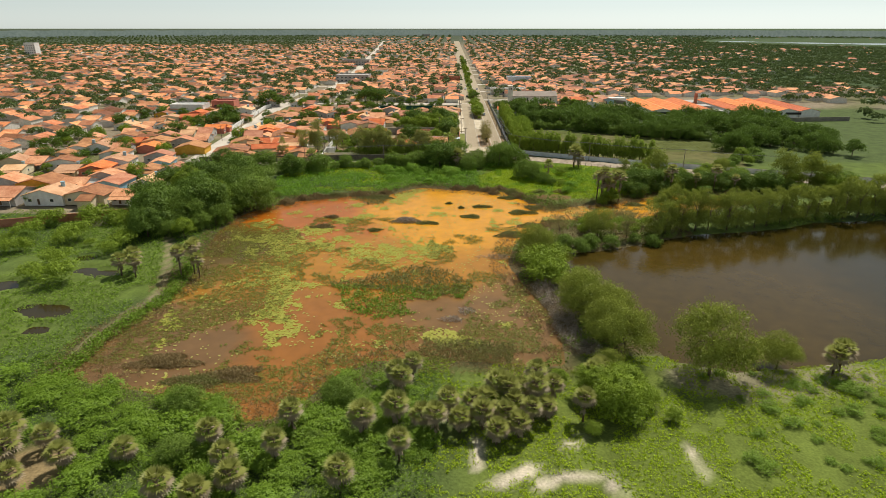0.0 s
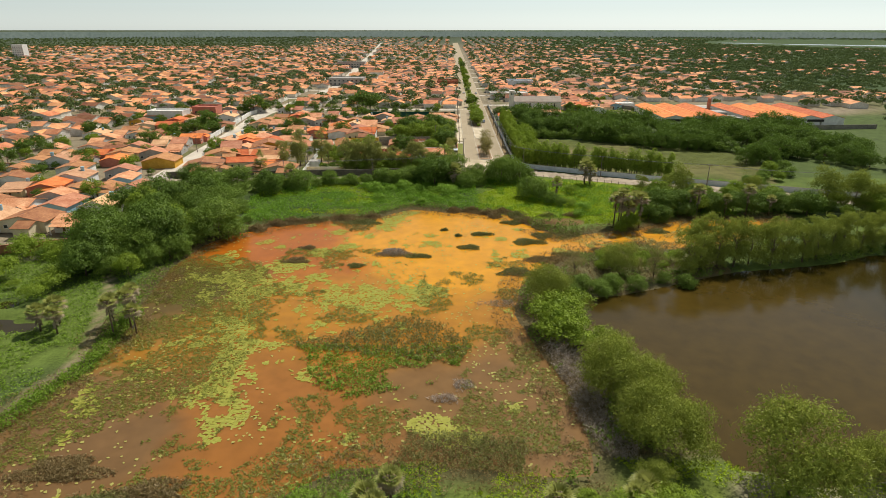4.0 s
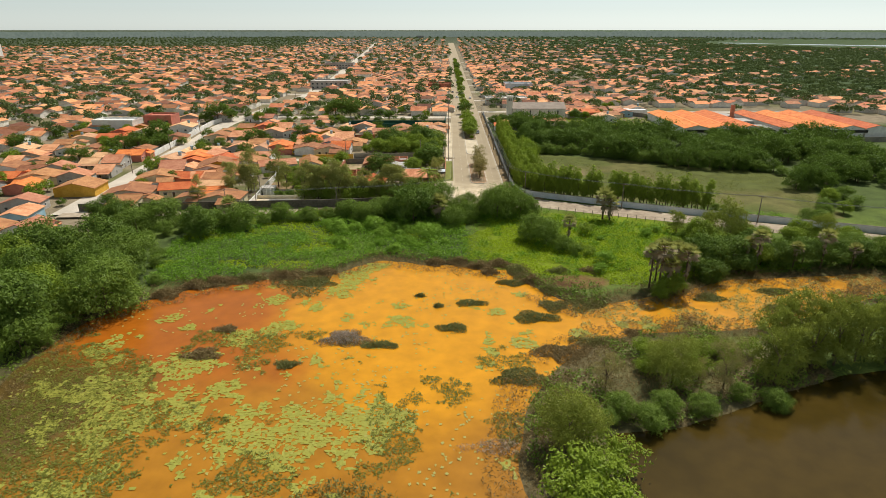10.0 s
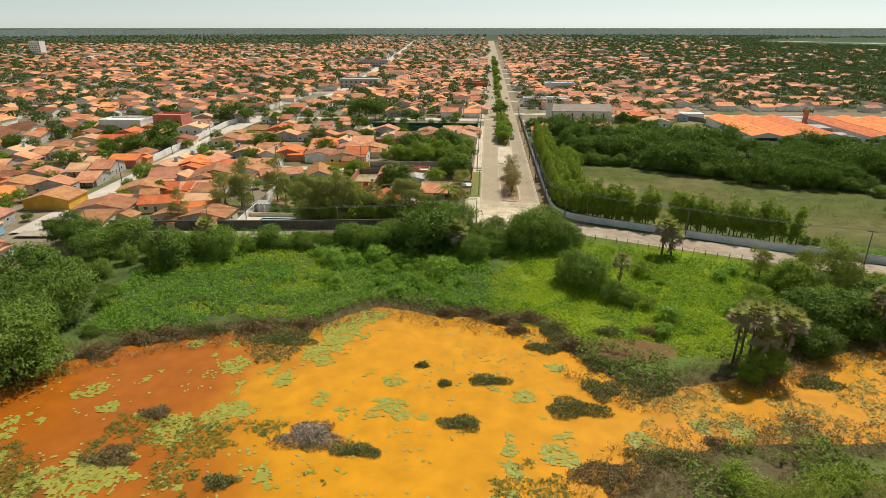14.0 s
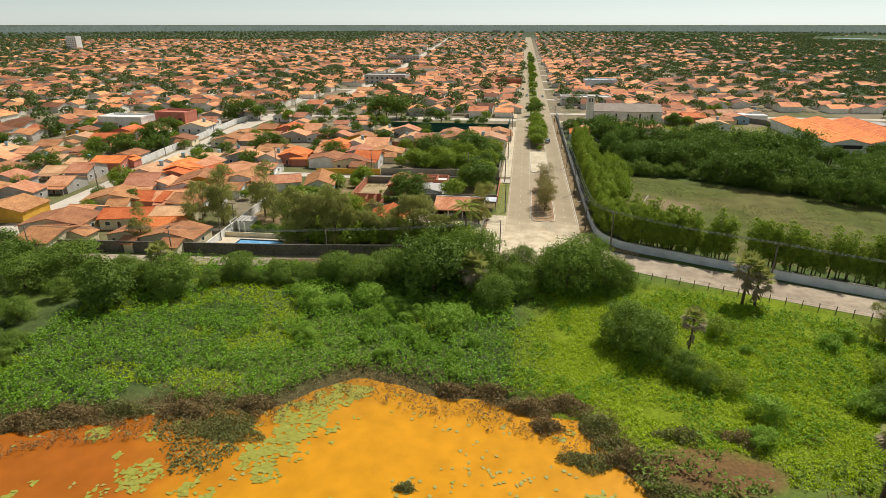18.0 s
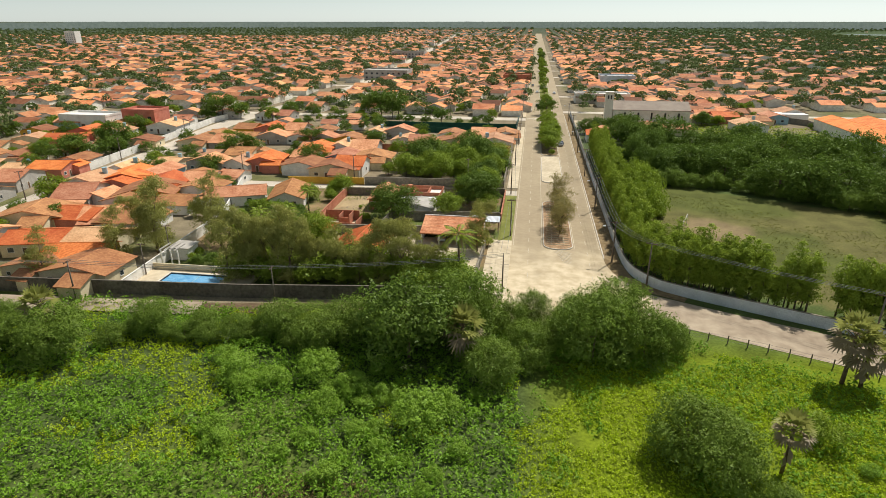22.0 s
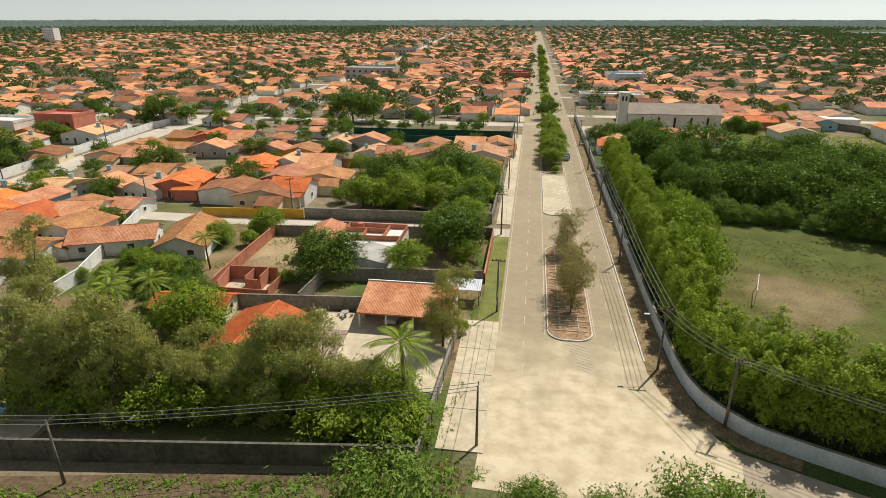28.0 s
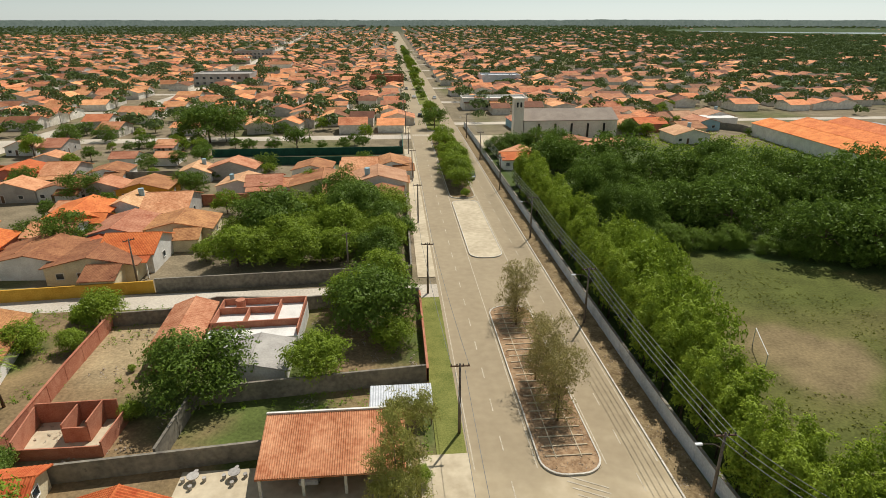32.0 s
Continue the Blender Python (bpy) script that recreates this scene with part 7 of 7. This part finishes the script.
for x, y, rx, ry in ((0, 210, 3.2, 1.8), (4.8, 207.2, 3, 1.6), (9.5, 208.5, 3.4, 2), (13.5, 204.5, 2.6, 2.4), (16.5, 198.8, 2.4, 2.2), (20, 193.5, 2.6, 2), (-6, 209.5, 2.6, 1.4), (-32, 203, 2.6, 1.6), (-41, 200.6, 3.6, 1.6),
                     (-49, 199.5, 3.4, 1.6), (-55.5, 197.5, 3.6, 2), (-60, 195.5, 3.4, 2.2), (-64.5, 190.5, 3, 2.2), (23.5, 203.5, 3.6, 1.6), (31, 204, 3.6, 1.6), (7, 203.6, 2, 1)):
    clump(x, y, rx, ry, (L_REED, L_REEDG, L_REED)[tr.randrange(3)], 2.0, "brown-green reed thicket on the muddy shore", "reed_thicket", int(300 + 170 * rx * ry), 0.5, 0.3)
clump(-22.2, 172.0, 4.6, 3.2, L_REED, 0.7, "bed of brown dead reeds in the lagoon", "dead_plant_mound", 1500, 0.5, 0.2)
clump(-22.4, 172.2, 3.8, 2.4, L_TWIG, 1.3, "heap of grey-brown dead plants in the lagoon", "dead_plant_mound", 1300, 0.6, 0.14)
clump(13.0, 115.0, 1.6, 3.2, L_TWIG, 1.6, "pale dry brushwood on the bank", "dead_plant_mound", 700, 0.6, 0.14)
clump(-8, 107, 2.4, 1.2, L_TWIG, 0.8, "heap of pale dry reeds in the lagoon", "dead_plant_mound", 300, 0.6, 0.14)
clump(-5, 111, 1.8, 1.8, L_TWIG, 0.8, "heap of pale dry reeds in the lagoon", "dead_plant_mound", 260, 0.6, 0.14)
clump(4, 142, 4.5, 1.6, L_TWIG, 0.7, "heap of pale dry reeds in the lagoon", "dead_plant_mound", 420, 0.6, 0.14)
clump(-20.5, 83, 3.0, 2.4, L_TWIG, 1.6, "heap of pale dry reeds by the palms", "dead_plant_mound", 500, 0.6, 0.14)


def algae():
    """Patches of floating algae: cells of a jittered net where the growth is dense, and single pads round them."""
    rng = np.random.default_rng(5)
    st = 0.42
    gx, gy = np.meshgrid(np.arange(-78, 56, st), np.arange(74, 210, st))
    jx, jy = gx + rng.uniform(-0.17, 0.17, gx.shape), gy + rng.uniform(-0.17, 0.17, gx.shape)
    cx, cy = gx[:-1, :-1] + st / 2, gy[:-1, :-1] + st / 2
    wx, wy = cx + 6 * (swell(cx, cy, 10, 51) - 0.5), cy + 6 * (swell(cx, cy, 10, 52) - 0.5)
    share = np.full(cx.shape, 0.10)
    belt = [(-65, 157), (-59, 166), (-47, 167), (-27, 167), (-8, 149), (-12, 140), (-40, 135), (-56, 134)]
    share = np.where(inside(belt, wx, wy), 0.47, share)
    share = np.where(inside(SWAMP, wx, wy), 0.30, share)
    share = np.maximum(share, 0.78 - 0.1 * away([(-67, 171), (-51, 142), (-49, 131), (-49, 114), (-42, 105)], wx, wy, False))
    share = np.where((wy < 100) & (wx < -28), 0.06, share)
    grow = 0.40 * swell(cx, cy, 8, 31) + 0.36 * swell(cx, cy, 3.0, 33) + 0.24 * swell(cx, cy, 1.3, 35)
    grow = grow + 0.42 * (share - 0.5) + 0.585 - 0.5
    for px, py, r in ((-25, 200, 4.5), (-26, 194, 4.0), (-21, 208, 3.5), (-13, 186, 1.8), (-12.5, 179, 2.4), (-35.6, 175.7, 3.2), (-39.7, 189, 2.4), (-59, 180, 2.2), (-54, 177, 1.8), (-42, 172, 3), (-30.6, 185.5, 2.3), (-23, 181, 1.8),
                      (13, 192, 1.8), (7.6, 183.4, 2.0), (10.7, 170.2, 2.6), (5, 168, 1.8), (23, 174.4, 2.4), (31, 178, 1.6), (37, 178, 2.2), (44, 178, 3.2), (47, 174, 3.2), (-47, 110, 4), (-43, 97, 2.4), (-49.6, 195, 1.6), (-10, 101, 3.6), (-6, 98, 3), (3, 104, 2)):
        grow = np.maximum(grow, 0.70 - 0.14 * (np.hypot(cx - px, (cy - py)) / r) ** 2 + 0.35 * (swell(cx, cy, 3.0, 3) - 0.5) + 0.25 * (swell(cx, cy, 1.2, 4) - 0.5))
    ok = (grow + 0.06 * (rng.uniform(size=cx.shape) - 0.5) > 0.585) & inside(LAGOON_EDGE, cx, cy)
    i, j = np.nonzero(ok)
    z = -0.975
    def P(a, b):
        return np.stack([jx[a, b], jy[a, b], np.full(len(a), z)], -1)
    q = np.stack([P(i, j), P(i, j + 1), P(i + 1, j + 1), P(i + 1, j)], 1)
    q[:, :, 2] += rng.uniform(-0.02, 0.10, (len(q), 4))
    keep = rng.uniform(size=len(q)) < 0.84
    tagged(quads("algae_mats", q[keep], L_ALGAE), "mats of yellow-green floating algae", "algae", kind="stuff")
    n = 4200
    x, y = rng.uniform(-75, 14, n), rng.uniform(80, 205, n)
    g = swell(x, y, 7, 31) + 0.07 * (x > -32) * (y < 122) * (x < 6) - 0.05 * (y > 125)
    k = inside(LAGOON_EDGE, x, y) & (g > 0.47) & (rng.uniform(size=n) < np.clip((g - 0.44) * 5, 0, 1))
    x, y = x[k], y[k]
    c = np.stack([x, y, np.full(len(x), -0.965)], 1)
    tagged(quads("algae_pads", leaves(c, np.tile([0.0, 0, 6.0], (len(x), 1)), 0.6, 0.46, rng, 0.25, whole=True), L_PADS), "scattered pads of floating algae", "algae", kind="stuff")


algae()

# ---------------------------------------------------------------- the far town and woods
def far_town():
    rng = np.random.default_rng(17)
    pts = []
    for y0, y1, step in ((466, 1000, 13.0), (1000, 1800, 19.0), (1800, 3000, 34.0)):
        ys = np.arange(y0, y1, step)
        for y in ys:
            half = 0.95 * y + 120
            x = np.arange(-half, half, step * 0.95)
            pts.append(np.stack([x, np.full(len(x), y), np.full(len(x), step)], 1))
    for y in np.arange(190, 464, 13.0):
        x = np.arange(-0.95 * y - 260, -212, 12.5)
        pts.append(np.stack([x, np.full(len(x), y), np.full(len(x), 13.0)], 1))
    p = np.concatenate(pts)
    n = len(p)
    x, y, st = p[:, 0] + rng.uniform(-2.5, 2.5, n), p[:, 1] + rng.uniform(-2.5, 2.5, n), p[:, 2]
    wood = 0.5 * swell(x, y, 150, 41) + 0.7 * swell(x, y, 46, 43) - 0.17 + 0.22 * np.clip((x - 60) / 250, 0, 1) + 0.24 * np.clip((x - 300) / 400, 0, 1) - 0.08 * np.clip((y - 900) / 900, 0, 1) + 0.24 * np.clip((x - 20) / 60, 0, 1) * np.clip((y - 540) / 80, 0, 1) - 0.07 + 1.0 * ((y > 1750) & (x < -0.22 * y)) + 0.5 * np.clip((-x - 0.62 * y) / 200, 0, 1)
    street = (np.abs(x - 8) < 13) | (away(STREET_TWO, x, y, False) < 8) | ((y > 516) & (((y - 520) % 66) < 6) & (x < 0)) | ((np.abs(x) % 124) < 5)
    park = (y < 500) & (((x > 28) & (x < 76)) | ((x > 100) & (x < 245)))
    street = street | park
    river = np.hypot((x - 1300) / 460, (y - 2000) / 520) < 1
    r = rng.uniform(size=n)
    is_house = ~street & ~river & (r > wood * 0.9 - 0.04) & (wood < 0.95)
    is_tree = ~street & ~river & ~is_house
    extra = ~street & is_house & (rng.uniform(size=n) < 0.16 + 0.5 * (swell(x, y, 60, 47) > 0.52))
    hx, hy = x[is_house], y[is_house]
    m = len(hx)
    w, d, h, rise = rng.uniform(7.5, 11.5, m), rng.uniform(8.5, 13, m), rng.uniform(2.8, 3.6, m), rng.uniform(1.1, 1.9, m)
    big = rng.uniform(size=m) < np.where(hy < 750, 0.008, 0.035)
    w, d, h = np.where(big, w * 1.8, w), np.where(big, d * 1.5, d), np.where(big, h * 1.6, h)
    sw = rng.uniform(size=m) < 0.5
    ang = rng.normal(0, 0.06, m) + np.where(sw, math.pi / 2, 0)
    ca, sa = np.cos(ang), np.sin(ang)

    def P(u, v, z):
        return np.stack([hx + u * ca - v * sa, hy + u * sa + v * ca, z + 0 * hx], -1)
    a, b, o = w / 2, d / 2, 0.45
    W, D = a + o, b + o
    drop = rise * o / b
    roof = np.concatenate([np.stack([P(-W, -D, h - drop), P(W, -D, h - drop), P(W, 0, h + rise), P(-W, 0, h + rise)], 1),
                           np.stack([P(W, D, h - drop), P(-W, D, h - drop), P(-W, 0, h + rise), P(W, 0, h + rise)], 1)])
    wall = np.concatenate([np.stack([P(-a, -b, -0.3), P(a, -b, -0.3), P(a, -b, h), P(-a, -b, h)], 1), np.stack([P(-a, b, -0.3), P(a, b, -0.3), P(a, b, h), P(-a, b, h)], 1),
                           np.stack([P(-a, -b, -0.3), P(-a, b, -0.3), P(-a, b, h), P(-a, -b, h)], 1), np.stack([P(a, -b, -0.3), P(a, b, -0.3), P(a, b, h), P(a, -b, h)], 1),
                           np.stack([P(-a, -b, h), P(-a, 0, h + rise - 0.1), P(-a, 0, h + rise - 0.1), P(-a, b, h)], 1), np.stack([P(a, -b, h), P(a, 0, h + rise - 0.1), P(a, 0, h + rise - 0.1), P(a, b, h)], 1)])
    nw = wall[: 4 * m]
    tri = wall[4 * m:]
    tri[:, 2] = tri[:, 2] + 0.01
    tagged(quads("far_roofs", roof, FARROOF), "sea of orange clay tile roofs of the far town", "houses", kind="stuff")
    tagged(quads("far_walls", np.concatenate([nw, tri]), FARWALL), "pale walls of the far town's houses", "houses", kind="stuff")
    tx, ty = np.concatenate([x[is_tree], x[extra] + 5]), np.concatenate([y[is_tree], y[extra] + 5])
    ts = np.concatenate([st[is_tree], st[extra]])
    # far woods out to the skyline
    fx2, fy2 = rng.uniform(160, 1800, 3600), rng.uniform(330, 2600, 3600)
    k2 = (fx2 > 0.35 * fy2) & (np.hypot((fx2 - 1300) / 460, (fy2 - 2000) / 520) > 1) & ~((fx2 < 250) & (fy2 < 480))
    fx3, fy3 = rng.uniform(-3200, -300, 2600), rng.uniform(120, 2600, 2600)
    k3 = (-fx3 > 0.72 * fy3 + 150)
    tx, ty = np.concatenate([tx, fx2[k2], fx3[k3]]), np.concatenate([ty, fy2[k2], fy3[k3]])
    ts = np.concatenate([ts, np.full(k2.sum(), 22.0), np.full(k3.sum(), 22.0)])
    size = np.where(ts < 15, rng.uniform(3.8, 8.0, len(ts)), np.where(ts < 40, rng.uniform(4.5, 9.0, len(ts)), rng.uniform(14, 34, len(ts))))
    tall = np.where(ts < 40, rng.uniform(4, 8.5, len(ts)), rng.uniform(7, 15, len(ts)))
    rep = np.repeat(np.arange(len(tx)), np.where(ts < 15, 95, np.where(ts < 25, 44, 24)))
    dirs = unit(rng.normal(size=(len(rep), 3)))
    dirs[:, 2] = np.abs(dirs[:, 2]) * 1.0 - 0.25
    c = np.stack([tx[rep] + size[rep] * dirs[:, 0] * rng.uniform(0.35, 0.78, len(rep)), ty[rep] + size[rep] * dirs[:, 1] * rng.uniform(0.35, 0.78, len(rep)), np.maximum(height(tx, ty), 0)[rep] + tall[rep] * (0.6 + 0.42 * dirs[:, 2])], 1)
    L = np.maximum(0.8, size[rep] * np.where(ts[rep] < 15, 0.24, np.where(ts[rep] < 25, 0.34, 0.55)))
    q = leaves(c, dirs + np.array([0, 0, 0.3]), 1.0, 0.75, rng, 0.55, whole=True)
    mid = q.mean(1, keepdims=True)
    q = mid + (q - mid) * L[:, None, None]
    tagged(quads("far_trees", q, L_FARTREE), "dark green tree crowns between the far houses and woods", "trees", kind="stuff")


far_town()
riv = []
for i in range(40):
    a = 2 * math.pi * i / 40
    r = 1 + 0.18 * math.sin(3 * a) + 0.1 * math.sin(7 * a)
    riv.append((1320 + 330 * r * math.cos(a), 2150 + 260 * r * math.sin(a)))
sheet("water_river", riv, 0.4, RIVER, "pale far river among woods", "water")


def distance():
    """The land beyond the town, as a plain far backdrop: woods to the skyline, haze put into their colour and glow."""
    rng = np.random.default_rng(8)
    n = 420
    a = np.linspace(-1.25, 1.25, n)
    top = 29 + 5 * swell(a * 900, a * 0, 60, 3) + 2.5 * rng.uniform(size=n)
    x, y = 3050 * np.sin(a), 3050 * np.cos(a)
    s = Solid()
    for i in range(n - 1):
        s.face([(x[i], y[i], -4), (x[i + 1], y[i + 1], -4), (x[i + 1], y[i + 1], top[i + 1]), (x[i], y[i], top[i])])
    m = mat("haze_glow_distance", rgb("5c6658"), rgb("8a8c7c"), 0.012, 0.1, 1.0, 0, 0.0)
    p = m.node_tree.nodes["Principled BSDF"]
    # greyed tone and pale emission stand in for haze over the land
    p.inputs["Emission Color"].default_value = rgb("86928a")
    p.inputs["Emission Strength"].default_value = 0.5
    tagged(part("backdrop_distance", s, m), "wooded skyline backdrop with haze in its colour and glow", "backdrop", kind="structure")


distance()
